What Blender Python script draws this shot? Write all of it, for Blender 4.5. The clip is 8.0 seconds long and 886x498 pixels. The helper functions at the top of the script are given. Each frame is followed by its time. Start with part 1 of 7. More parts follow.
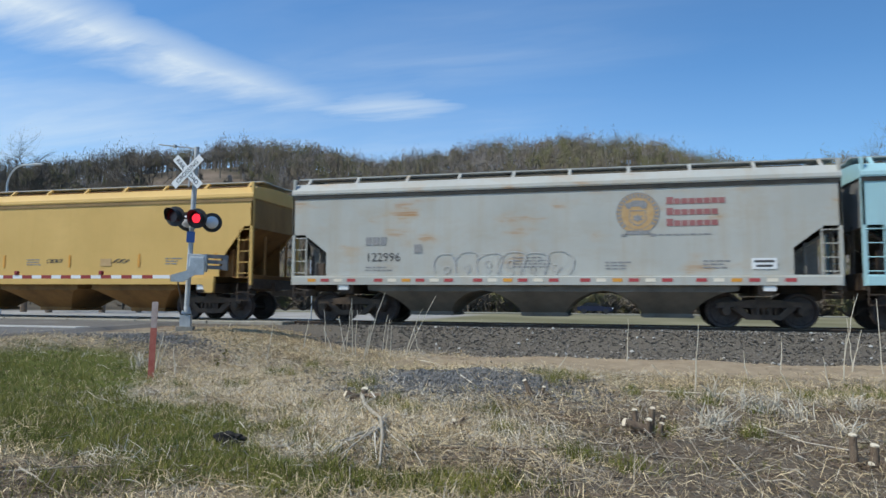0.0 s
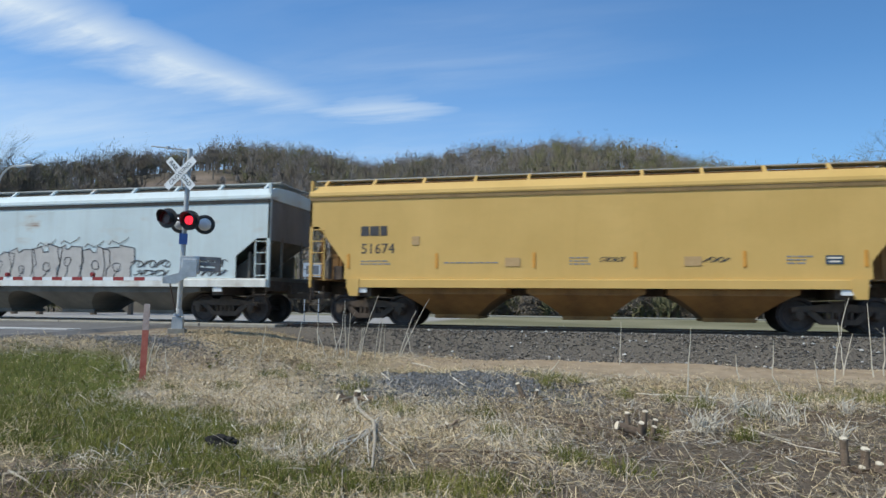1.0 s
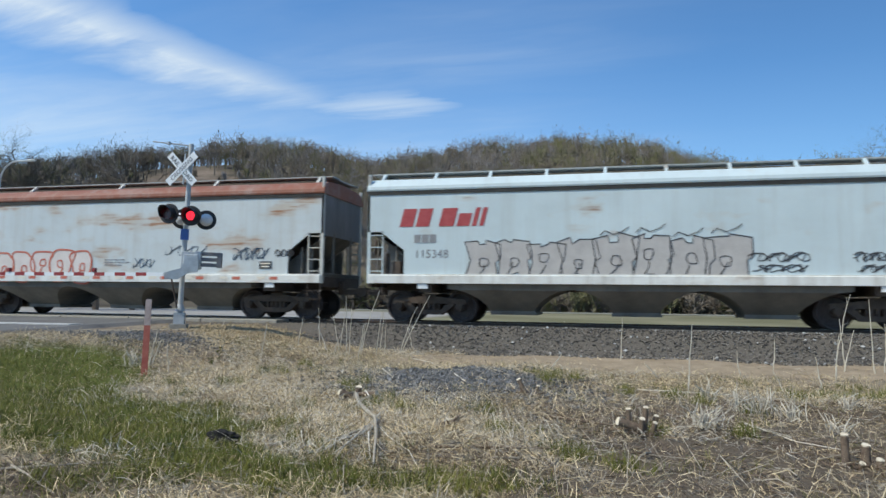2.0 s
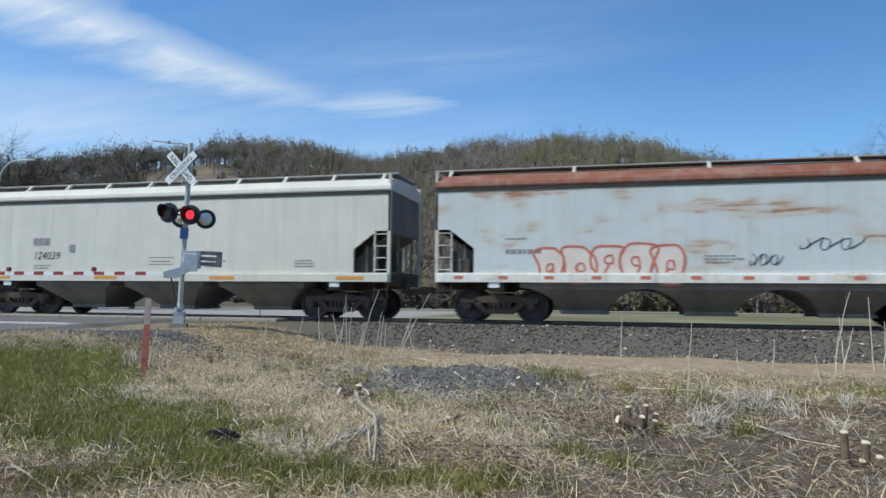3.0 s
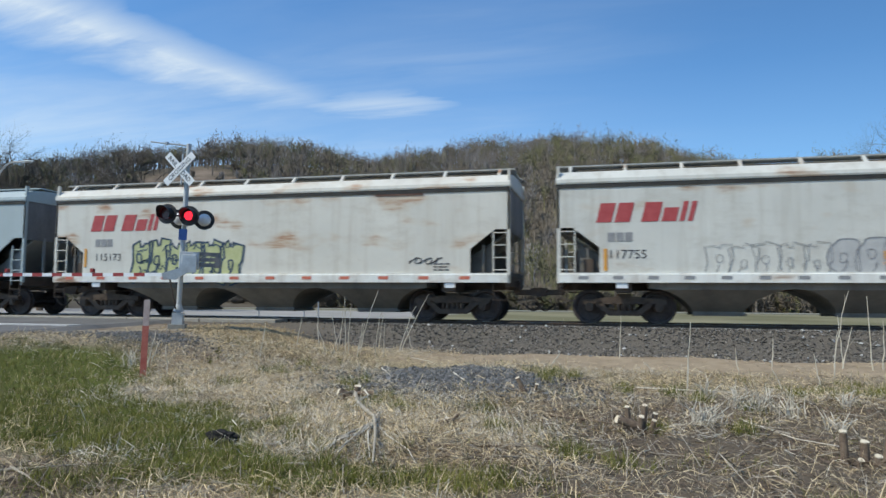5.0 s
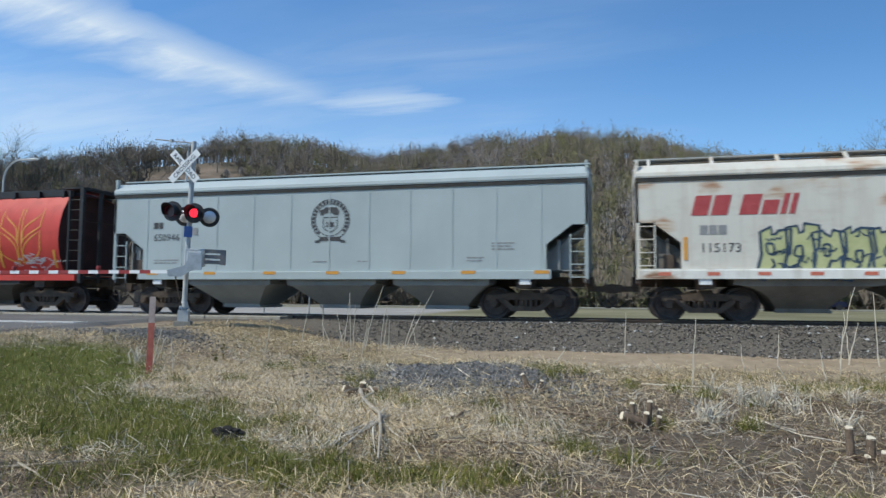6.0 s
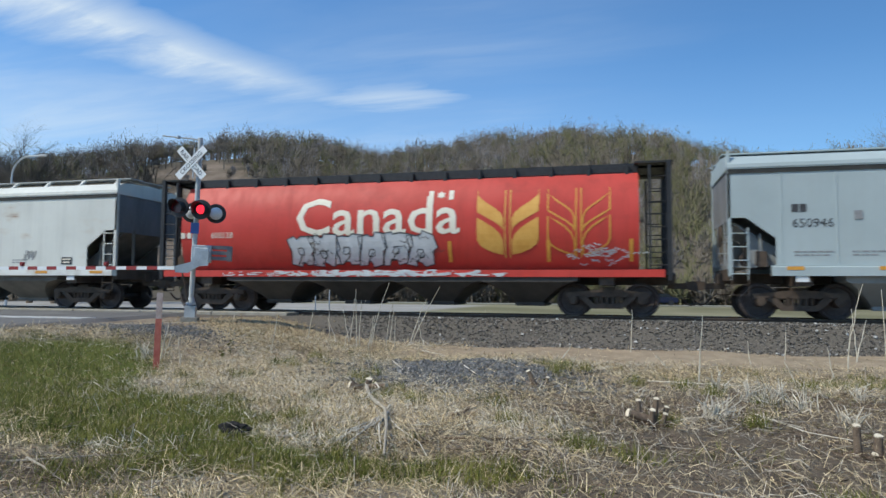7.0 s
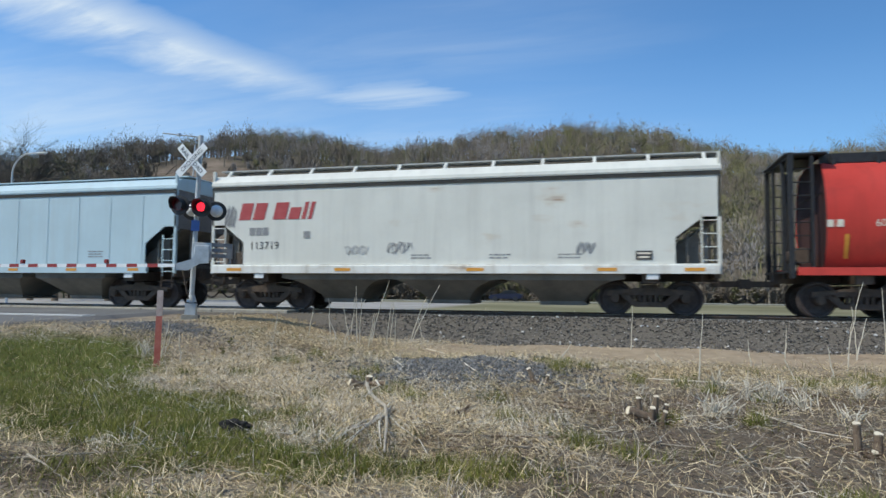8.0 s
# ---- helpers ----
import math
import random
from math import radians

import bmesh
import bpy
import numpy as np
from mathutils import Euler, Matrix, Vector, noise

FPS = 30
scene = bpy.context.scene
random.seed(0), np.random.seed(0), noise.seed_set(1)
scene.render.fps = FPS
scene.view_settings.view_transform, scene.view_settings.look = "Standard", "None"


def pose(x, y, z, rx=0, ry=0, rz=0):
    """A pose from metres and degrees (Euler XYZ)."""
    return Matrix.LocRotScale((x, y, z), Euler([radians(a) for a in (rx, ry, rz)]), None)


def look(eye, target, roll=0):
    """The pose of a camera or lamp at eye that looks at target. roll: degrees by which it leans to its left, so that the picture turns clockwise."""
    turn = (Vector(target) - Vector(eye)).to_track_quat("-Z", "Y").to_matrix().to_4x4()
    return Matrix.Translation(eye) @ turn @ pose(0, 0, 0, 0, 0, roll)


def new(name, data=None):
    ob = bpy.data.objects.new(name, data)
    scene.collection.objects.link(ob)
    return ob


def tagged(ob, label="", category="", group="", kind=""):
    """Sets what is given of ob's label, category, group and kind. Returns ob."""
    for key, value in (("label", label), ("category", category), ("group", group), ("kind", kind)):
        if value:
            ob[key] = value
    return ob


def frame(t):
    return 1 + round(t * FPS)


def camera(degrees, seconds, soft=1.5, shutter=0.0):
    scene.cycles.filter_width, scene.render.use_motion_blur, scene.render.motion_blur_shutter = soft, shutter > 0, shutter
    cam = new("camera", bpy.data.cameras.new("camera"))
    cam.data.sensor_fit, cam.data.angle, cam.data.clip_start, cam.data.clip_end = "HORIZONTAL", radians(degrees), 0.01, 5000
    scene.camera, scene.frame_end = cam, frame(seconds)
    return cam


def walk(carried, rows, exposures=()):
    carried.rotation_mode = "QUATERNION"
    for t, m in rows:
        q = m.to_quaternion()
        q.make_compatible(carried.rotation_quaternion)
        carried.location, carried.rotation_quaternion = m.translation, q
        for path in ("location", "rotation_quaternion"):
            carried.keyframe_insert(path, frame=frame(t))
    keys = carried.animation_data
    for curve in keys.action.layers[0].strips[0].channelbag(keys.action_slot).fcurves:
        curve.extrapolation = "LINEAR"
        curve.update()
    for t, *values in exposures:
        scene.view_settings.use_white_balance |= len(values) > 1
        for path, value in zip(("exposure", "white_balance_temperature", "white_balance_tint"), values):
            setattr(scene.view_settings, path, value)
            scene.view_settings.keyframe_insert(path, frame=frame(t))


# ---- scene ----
# camera: stands still on the verge, held by hand, with small turns
EYE = (0.0, 0.0, 0.647)
cam = camera(66.3, 8.0, soft=1.5, shutter=0.12)


def held(yaw, pitch, roll):
    return pose(*EYE, 90 + pitch, 0, yaw) @ pose(0, 0, 0, 0, 0, roll)


walk(cam, [
    (0.0, held(14.501, 4.398, 0.43)), (0.5, held(13.873, 4.599, 0.61)), (1.0, held(13.947, 4.649, 0.592)),
    (1.5, held(14.044, 4.458, 0.711)), (3.0, held(14.018, 4.17, 0.546)), (3.5, held(13.529, 4.146, 0.509)),
    (4.0, held(13.967, 4.404, 0.332)), (4.5, held(13.89, 4.349, 0.431)), (6.0, held(14.312, 3.922, 0.304)),
    (6.5, held(14.684, 3.866, 0.356)), (7.0, held(14.816, 3.627, 0.401)), (7.5, held(14.848, 3.44, 0.451)),
    (8.0, held(14.847, 3.434, 0.449))], exposures=[(0.0, 0.0, 6650, 5), (8.0, 0.0, 6650, 5)])

# light: high sun behind the camera and to its left, blue sky with cirrus
SUN_TO = Vector((-0.62, -0.50, 0.98)).normalized()
sun = new("sun", bpy.data.lights.new("sun", "SUN"))
sun.data.energy, sun.data.angle, sun.data.color = 3.45, radians(0.53), (1.0, 0.945, 0.85)
sun.matrix_world = look((0, 0, 60), Vector((0, 0, 60)) - SUN_TO)


class Nodes:
    """Short hand for building node trees."""

    def __init__(self, tree):
        self.tree = tree
        tree.nodes.clear()

    def add(self, kind, inputs=None, **props):
        n = self.tree.nodes.new("ShaderNode" + kind)
        for k, v in props.items():
            if k == "operation":
                n.operation = v
            elif k == "data_type":
                n.data_type = v
            elif k == "blend_type":
                n.blend_type = v
            elif k == "sky_type":
                n.sky_type = v
            elif k == "attribute_name":
                n.attribute_name = v
            elif k == "noise_dimensions":
                n.noise_dimensions = v
            elif k == "feature":
                n.feature = v
        for k, v in (inputs or {}).items():
            if isinstance(v, bpy.types.NodeSocket):
                self.tree.links.new(v, n.inputs[k])
            else:
                n.inputs[k].default_value = v
        return n

    def math(self, op, a, b=0.0, c=0.0):
        return self.add("Math", {0: a, 1: b, 2: c}, operation=op).outputs[0]

    def mix(self, f, a, b, blend="MIX"):
        a = (*a, 1) if isinstance(a, tuple) and len(a) == 3 else a
        b = (*b, 1) if isinstance(b, tuple) and len(b) == 3 else b
        n = self.add("Mix", {}, data_type="RGBA", blend_type=blend)
        for sock, v in ((n.inputs[0], f), (n.inputs[6], a), (n.inputs[7], b)):
            if isinstance(v, bpy.types.NodeSocket):
                self.tree.links.new(v, sock)
            else:
                sock.default_value = v
        return n.outputs[2]

    def ramp(self, f, lo, hi):
        return self.add("MapRange", {0: f, 1: lo, 2: hi, 3: 0.0, 4: 1.0}).outputs[0]

    def noise(self, vec, scale, detail=4.0, rough=0.55, stretch=(1, 1, 1)):
        m = self.add("Mapping", {0: vec, 3: stretch})
        return self.add("TexNoise", {"Vector": m.outputs[0], "Scale": scale, "Detail": detail, "Roughness": rough}).outputs[0]


def make_world():
    w = bpy.data.worlds.new("sky")
    scene.world = w
    w.use_nodes = True
    n = Nodes(w.node_tree)
    sky = n.add("TexSky", sky_type="NISHITA")
    sky.sun_disc = False
    sky.sun_elevation = math.asin(SUN_TO.z)
    sky.sun_rotation = math.atan2(SUN_TO.x, SUN_TO.y)
    sky.air_density, sky.dust_density, sky.ozone_density = 1.0, 0.35, 3.0
    d = n.add("TexCoord").outputs["Generated"]
    sep = n.add("SeparateXYZ", {0: d})
    # wispy cirrus: noise on the dome's plane, drawn out along one way
    h = n.math("ADD", n.math("MAXIMUM", sep.outputs[2], 0.0), 0.12)
    px, py = n.math("DIVIDE", sep.outputs[0], h), n.math("DIVIDE", sep.outputs[1], h)
    v = n.add("CombineXYZ", {0: px, 1: py, 2: 0.0}).outputs[0]
    turned = n.add("Mapping", {0: v, 1: (0.35, 0.2, 0), 2: (0, 0, radians(28)), 3: (0.45, 1.7, 1.0)}).outputs[0]
    warp = n.add("TexNoise", {"Vector": turned, "Scale": 0.9, "Detail": 3.0})
    bent = n.add("VectorMath", {0: turned, 1: n.add("VectorMath", {0: warp.outputs[1], 1: (0.9, 0.9, 0)}, operation="MULTIPLY").outputs[0]}, operation="ADD").outputs[0]
    soft = n.add("TexNoise", {"Vector": bent, "Scale": 0.75, "Detail": 6.0, "Roughness": 0.58}).outputs[0]
    fine = n.add("TexNoise", {"Vector": bent, "Scale": 3.2, "Detail": 6.0, "Roughness": 0.6}).outputs[0]
    cloud = n.math("MULTIPLY", n.ramp(soft, 0.50, 0.78), n.ramp(fine, 0.25, 0.75))
    # the long bright plume: a thin curved band on the dome
    az = n.math("ARCTAN2", sep.outputs[0], sep.outputs[1])
    el = n.math("ARCSINE", sep.outputs[2])
    wob = n.math("MULTIPLY", n.math("SUBTRACT", fine, 0.5), 0.05)
    du = n.math("ADD", az, 0.80)
    mid = n.math("ADD", 0.358, n.math("ADD", n.math("MULTIPLY", du, -0.24), n.math("MULTIPLY", n.math("MULTIPLY", du, du), 0.14)))
    off = n.math("ABSOLUTE", n.math("ADD", n.math("SUBTRACT", el, mid), wob))
    wide = n.math("MAXIMUM", n.math("SUBTRACT", 0.056, n.math("MULTIPLY", du, 0.090)), 0.015)
    band = n.math("MAXIMUM", n.math("SUBTRACT", 1.0, n.math("DIVIDE", off, wide)), 0.0)
    fade = n.math("MULTIPLY", n.ramp(du, -0.6, 0.05), n.ramp(du, 0.40, 0.16))
    plume = n.math("MULTIPLY", n.math("MULTIPLY", band, fade), n.ramp(fine, 0.15, 0.65))
    # thin veil towards the bright side and a small wisp
    veil = n.math("MULTIPLY", n.math("MULTIPLY", n.ramp(az, -0.42, -0.85), n.ramp(el, 0.34, 0.24)), n.ramp(soft, 0.38, 0.62))
    wa, we = n.math("DIVIDE", n.math("ADD", az, 0.335), 0.12), n.math("DIVIDE", n.math("ADD", n.math("SUBTRACT", el, n.math("ADD", 0.300, n.math("MULTIPLY", az, 0.06))), wob), 0.020)
    wisp = n.math("MAXIMUM", n.math("SUBTRACT", 1.0, n.math("ADD", n.math("MULTIPLY", wa, wa), n.math("MULTIPLY", we, we))), 0.0)
    plume = n.math("ADD", plume, n.math("ADD", n.math("MULTIPLY", veil, 0.24), n.math("MULTIPLY", n.math("MULTIPLY", wisp, n.ramp(fine, 0.25, 0.65)), 0.62)))
    # haze and cirrus thin out away from the sun's side, where the blue deepens
    side = n.ramp(az, 0.40, -0.30)
    low = n.math("MULTIPLY", n.math("MULTIPLY", n.ramp(el, 0.32, 0.02), 0.24), n.math("ADD", 0.35, n.math("MULTIPLY", side, 0.75)))
    thin = n.math("MULTIPLY", n.math("MULTIPLY", n.ramp(az, 0.15, -0.25), n.ramp(az, -0.85, -0.50)), n.math("MULTIPLY", n.ramp(soft, 0.35, 0.75), 0.17))
    cover = n.math("ADD", n.math("MULTIPLY", cloud, n.math("MULTIPLY", side, 0.34)), n.math("MULTIPLY", plume, 0.95))
    cover = n.math("MINIMUM", n.math("ADD", n.math("ADD", cover, thin), low), 1.0)
    deep = n.math("ADD", 0.80, n.math("MULTIPLY", n.ramp(az, 0.45, -0.15), 0.20))
    tint = n.mix(1.0, sky.outputs[0], (0.60, 0.91, 1.18), "MULTIPLY")
    tint = n.mix(1.0, tint, n.add("CombineXYZ", {0: deep, 1: deep, 2: deep}).outputs[0], "MULTIPLY")
    col = n.mix(cover, tint, (5.6, 6.1, 6.6))
    bg = n.add("Background", {0: col, 1: 0.150})
    n.add("OutputWorld", {0: bg.outputs[0]})


make_world()

# ---- materials ----


def stuff(name, c1, c2, scale=3.0, rough=0.75, metal=0.0, bump=0.15, fine=40.0, stretch=(1, 1, 1), c3=None, spot=(0.6, 0.7), vary=0.0, coords="Object", island=0.0):
    """A surface of two colours mixed at two scales, with fine relief and, with c3, spots of a third."""
    m = bpy.data.materials.new(name)
    m.use_nodes = True
    n = Nodes(m.node_tree)
    tc = n.add("TexCoord").outputs[coords]
    big = n.noise(tc, scale, 5.0, 0.6, stretch)
    small = n.noise(tc, fine, 3.0, 0.6)
    f = n.ramp(n.math("ADD", n.math("MULTIPLY", big, 0.65), n.math("MULTIPLY", small, 0.35)), 0.36, 0.64)
    col = n.mix(f, c1, c2)
    if c3:
        s = n.noise(tc, scale * 1.7, 6.0, 0.65, stretch)
        col = n.mix(n.ramp(s, *spot), col, c3)
    if vary:
        r = n.add("ObjectInfo").outputs["Random"]
        k = n.math("ADD", 1 - vary / 2, n.math("MULTIPLY", r, vary))
        col = n.mix(1.0, col, n.add("CombineXYZ", {0: k, 1: k, 2: k}).outputs[0], "MULTIPLY")
    if island:
        r = n.add("NewGeometry").outputs["Random Per Island"]
        k = n.math("ADD", 1 - island / 2, n.math("MULTIPLY", r, island))
        col = n.mix(1.0, col, n.add("CombineXYZ", {0: k, 1: k, 2: k}).outputs[0], "MULTIPLY")
    b = n.add("BsdfPrincipled", {"Base Color": col, "Roughness": rough, "Metallic": metal})
    if bump:
        bp = n.add("Bump", {"Strength": bump, "Distance": 0.02, "Height": small})
        n.tree.links.new(bp.outputs[0], b.inputs["Normal"])
    n.add("OutputMaterial", {0: b.outputs[0]})
    return m


def paint(name, col, dirty=(0.20, 0.17, 0.13), dirt=0.3, rust=0.0, rust_col=(0.22, 0.085, 0.03), rough=0.55, streak=0.35, seams=0.0):
    """Weathered car paint: faded in broad patches, streaked downwards, with rust and road dirt."""
    m = bpy.data.materials.new(name)
    m.use_nodes = True
    n = Nodes(m.node_tree)
    tc = n.add("TexCoord").outputs["Object"]
    r = n.add("ObjectInfo").outputs["Random"]
    tc = n.add("VectorMath", {0: tc, 1: n.add("CombineXYZ", {0: n.math("MULTIPLY", r, 91.0), 1: 0.0, 2: 0.0}).outputs[0]}, operation="ADD").outputs[0]
    broad = n.noise(tc, 0.55, 4.0, 0.55)
    runs = n.noise(tc, 1.0, 6.0, 0.65, (3.2, 3.2, 0.22))
    fine = n.noise(tc, 22.0, 4.0, 0.6)
    pale = tuple(min(1.0, c * 1.10 + 0.012) for c in col)
    c = n.mix(n.ramp(broad, 0.35, 0.65), col, pale)
    c = n.mix(n.math("MULTIPLY", n.ramp(runs, 0.48, 0.78), streak), c, dirty)
    grime = n.noise(tc, 1.6, 6.0, 0.7, (0.6, 0.6, 1.2))
    c = n.mix(n.math("MULTIPLY", n.ramp(grime, 0.5, 0.8), dirt), c, dirty)
    c = n.mix(n.math("MULTIPLY", n.ramp(fine, 0.55, 0.8), 0.10), c, dirty)
    if rust:
        z = n.add("SeparateXYZ", {0: tc}).outputs[2]
        up = n.ramp(z, 1.6, 3.4)
        blotch = n.noise(tc, 1.0, 3.0, 0.5, (0.62, 0.62, 1.5))
        streaks = n.noise(tc, 1.0, 5.0, 0.62, (0.8, 0.8, 11.0))
        edge = n.math("SUBTRACT", 0.70 - 0.09 * rust, n.math("MULTIPLY", up, 0.05))
        mask = n.add("MapRange", {0: blotch, 1: edge, 2: n.math("ADD", edge, 0.09), 3: 0.0, 4: 1.0}).outputs[0]
        f = n.math("MULTIPLY", mask, n.ramp(streaks, 0.44, 0.60))
        halo = n.add("MapRange", {0: blotch, 1: n.math("SUBTRACT", edge, 0.05), 2: n.math("ADD", edge, 0.10), 3: 0.0, 4: 0.45}).outputs[0]
        c = n.mix(halo, c, (0.50, 0.33, 0.17))
        c = n.mix(n.math("MULTIPLY", f, 0.85), c, rust_col)
    b = n.add("BsdfPrincipled", {"Base Color": c, "Roughness": n.math("ADD", rough, n.math("MULTIPLY", n.math("SUBTRACT", runs, 0.5), 0.3)), "Specular IOR Level": 0.35})
    wave = n.noise(tc, 1.1, 2.0, 0.5, (1, 1, 0.35))
    bp = n.add("Bump", {"Strength": 0.25, "Distance": 0.05, "Height": wave})
    bp2 = n.add("Bump", {"Strength": 0.06, "Distance": 0.01, "Height": fine, "Normal": bp.outputs[0]})
    n.tree.links.new(bp2.outputs[0], b.inputs["Normal"])
    n.add("OutputMaterial", {0: b.outputs[0]})
    return m


def glow(name, col, strength):
    m = bpy.data.materials.new(name)
    m.use_nodes = True
    n = Nodes(m.node_tree)
    e = n.add("Emission", {0: (*col, 1), 1: strength})
    n.add("OutputMaterial", {0: e.outputs[0]})
    return m


M_STEEL = stuff("dark_steel", (0.056, 0.040, 0.030), (0.125, 0.088, 0.062), 4.0, 0.7, 0.2, 0.2)
M_WHEEL = stuff("wheel_steel", (0.050, 0.038, 0.036), (0.100, 0.078, 0.070), 5.0, 0.65, 0.3, 0.1)
M_RAIL = stuff("rail_steel", (0.085, 0.055, 0.040), (0.13, 0.09, 0.065), 6.0, 0.6, 0.4, 0.1)
M_RAILTOP = stuff("polished_rail", (0.45, 0.45, 0.46), (0.60, 0.60, 0.60), 6.0, 0.25, 0.9, 0.0)
M_TIE = stuff("tie_wood", (0.055, 0.045, 0.037), (0.12, 0.10, 0.085), 5.0, 0.9, 0.0, 0.4, 60.0, (1, 6, 1), vary=0.4)
M_BALLAST = stuff("ballast_stone", (0.066, 0.058, 0.049), (0.205, 0.185, 0.160), 9.0, 0.9, 0.0, 0.3, 60.0, island=1.3)
M_GRAVEL = stuff("grey_gravel", (0.085, 0.083, 0.080), (0.20, 0.196, 0.188), 9.0, 0.9, 0.0, 0.3, 60.0, island=1.2)
M_ASPHALT = stuff("asphalt", (0.105, 0.10, 0.095), (0.175, 0.168, 0.158), 0.8, 0.9, 0.0, 0.4, 120.0)
M_PALE_ROAD = stuff("pale_gravel_road", (0.20, 0.19, 0.145), (0.28, 0.265, 0.205), 0.5, 0.95, 0.0, 0.3, 30.0)
M_LINE = stuff("road_paint", (0.30, 0.29, 0.28), (0.66, 0.65, 0.62), 3.0, 0.7, 0.0, 0.1)
M_GALV = stuff("galvanised_steel", (0.42, 0.44, 0.45), (0.60, 0.62, 0.63), 6.0, 0.45, 0.3, 0.05)
M_ALU = stuff("aluminium_mast", (0.40, 0.41, 0.41), (0.54, 0.55, 0.54), 4.0, 0.6, 0.1, 0.05)
M_EAVE_SHADE = stuff("painted_eave_shade", (0.022, 0.022, 0.020), (0.050, 0.048, 0.042), 4.0, 0.8, 0.0, 0.05)
M_BOARD = stuff("grey_grating", (0.30, 0.30, 0.29), (0.46, 0.46, 0.44), 5.0, 0.7, 0.1, 0.05)
M_END = stuff("dark_grey_end", (0.13, 0.13, 0.135), (0.23, 0.23, 0.235), 1.5, 0.8, 0.0, 0.1, 30.0, (1, 1, 0.3))
M_END_YELLOW = stuff("dark_brown_end", (0.20, 0.13, 0.055), (0.34, 0.22, 0.09), 1.5, 0.8, 0.0, 0.1, 30.0, (1, 1, 0.3))
M_DOME = stuff("pale_lamp_housing", (0.70, 0.71, 0.72), (0.82, 0.83, 0.84), 6.0, 0.35, 0.0, 0.03)
M_BLACK = stuff("black_paint", (0.012, 0.012, 0.013), (0.030, 0.030, 0.032), 8.0, 0.55, 0.0, 0.05)
M_WHITE = stuff("white_sheet", (0.74, 0.76, 0.76), (0.84, 0.85, 0.84), 3.0, 0.45, 0.0, 0.03)
M_RED = stuff("red_sheet", (0.26, 0.028, 0.026), (0.36, 0.042, 0.038), 3.0, 0.5, 0.0, 0.03)
M_BLUE = stuff("blue_sign", (0.05, 0.12, 0.36), (0.08, 0.17, 0.45), 3.0, 0.5, 0.0, 0.03)
M_CONC = stuff("concrete", (0.26, 0.235, 0.19), (0.39, 0.355, 0.295), 4.0, 0.9, 0.0, 0.3)
M_LENS_LIT = glow("lit_red_lens", (1.0, 0.03, 0.06), 1.7)
M_LENS_DARK = stuff("dark_red_lens", (0.05, 0.006, 0.007), (0.08, 0.01, 0.012), 8.0, 0.25, 0.0, 0.0)
M_STRAW = stuff("dry_straw", (0.42, 0.315, 0.17), (0.68, 0.56, 0.36), 2.0, 0.85, 0.0, 0.0, 20.0, island=1.0)
M_STRAW_GREY = stuff("bleached_stalk", (0.48, 0.42, 0.32), (0.68, 0.62, 0.51), 2.0, 0.8, 0.0, 0.0, 20.0, island=0.65)
M_GRASS = stuff("green_grass", (0.096, 0.112, 0.015), (0.210, 0.200, 0.040), 1.2, 0.85, 0.0, 0.0, 20.0, island=0.7)
M_BARK = stuff("grey_bark", (0.12, 0.082, 0.055), (0.24, 0.175, 0.12), 8.0, 0.9, 0.0, 0.5, 50.0)
M_CUT = stuff("fresh_cut_wood", (0.60, 0.50, 0.35), (0.80, 0.71, 0.54), 14.0, 0.7, 0.0, 0.1)
M_DEADWOOD = stuff("weathered_wood", (0.30, 0.25, 0.18), (0.48, 0.42, 0.33), 6.0, 0.85, 0.0, 0.3, 40.0)


def bark_of_woods(name, dark, light):
    """Bare woods: the colour changes from tree to tree and in broad drifts over the slope."""
    m = bpy.data.materials.new(name)
    m.use_nodes = True
    n = Nodes(m.node_tree)
    tc = n.add("TexCoord").outputs["Object"]
    tone = n.add("Attribute", attribute_name="tone").outputs["Fac"]
    drift = n.noise(tc, 0.035, 4.0, 0.6)
    col = n.mix(n.math("ADD", n.math("MULTIPLY", tone, 0.75), n.math("MULTIPLY", n.ramp(drift, 0.35, 0.65), 0.25)), dark, light)
    b = n.add("BsdfPrincipled", {"Base Color": col, "Roughness": 0.9, "Specular IOR Level": 0.1})
    # thin twigs scatter light evenly: lean the shading towards the open sky
    g = n.add("NewGeometry").outputs["Normal"]
    k = n.add("VectorMath", {0: g, 1: (0.35, 0.35, 0.35)}, operation="MULTIPLY").outputs[0]
    k = n.add("VectorMath", {0: k, 1: (-0.16, -0.39, 0.49)}, operation="ADD").outputs[0]
    k = n.add("VectorMath", {0: k}, operation="NORMALIZE").outputs[0]
    n.tree.links.new(k, b.inputs["Normal"])
    n.add("OutputMaterial", {0: b.outputs[0]})
    return m


M_TWIG = bark_of_woods("bare_twigs", (0.118, 0.098, 0.076), (0.255, 0.217, 0.172))
M_TWIG_GREY = bark_of_woods("grey_twigs", (0.175, 0.16, 0.15), (0.31, 0.288, 0.272))
M_BUD = bark_of_woods("spring_buds", (0.125, 0.12, 0.062), (0.225, 0.21, 0.108))
M_PINK = stuff("weathered_red_post", (0.36, 0.075, 0.05), (0.50, 0.16, 0.12), 5.0, 0.7, 0.0, 0.1)
M_POSTTOP = stuff("dull_post_top", (0.38, 0.28, 0.25), (0.52, 0.42, 0.38), 6.0, 0.7, 0.0, 0.1)
M_INK = stuff("faded_black_lettering", (0.035, 0.035, 0.038), (0.075, 0.075, 0.078), 10.0, 0.7, 0.0, 0.0)
M_INK_GREY = stuff("worn_grey_lettering", (0.20, 0.20, 0.20), (0.33, 0.33, 0.33), 10.0, 0.7, 0.0, 0.0)
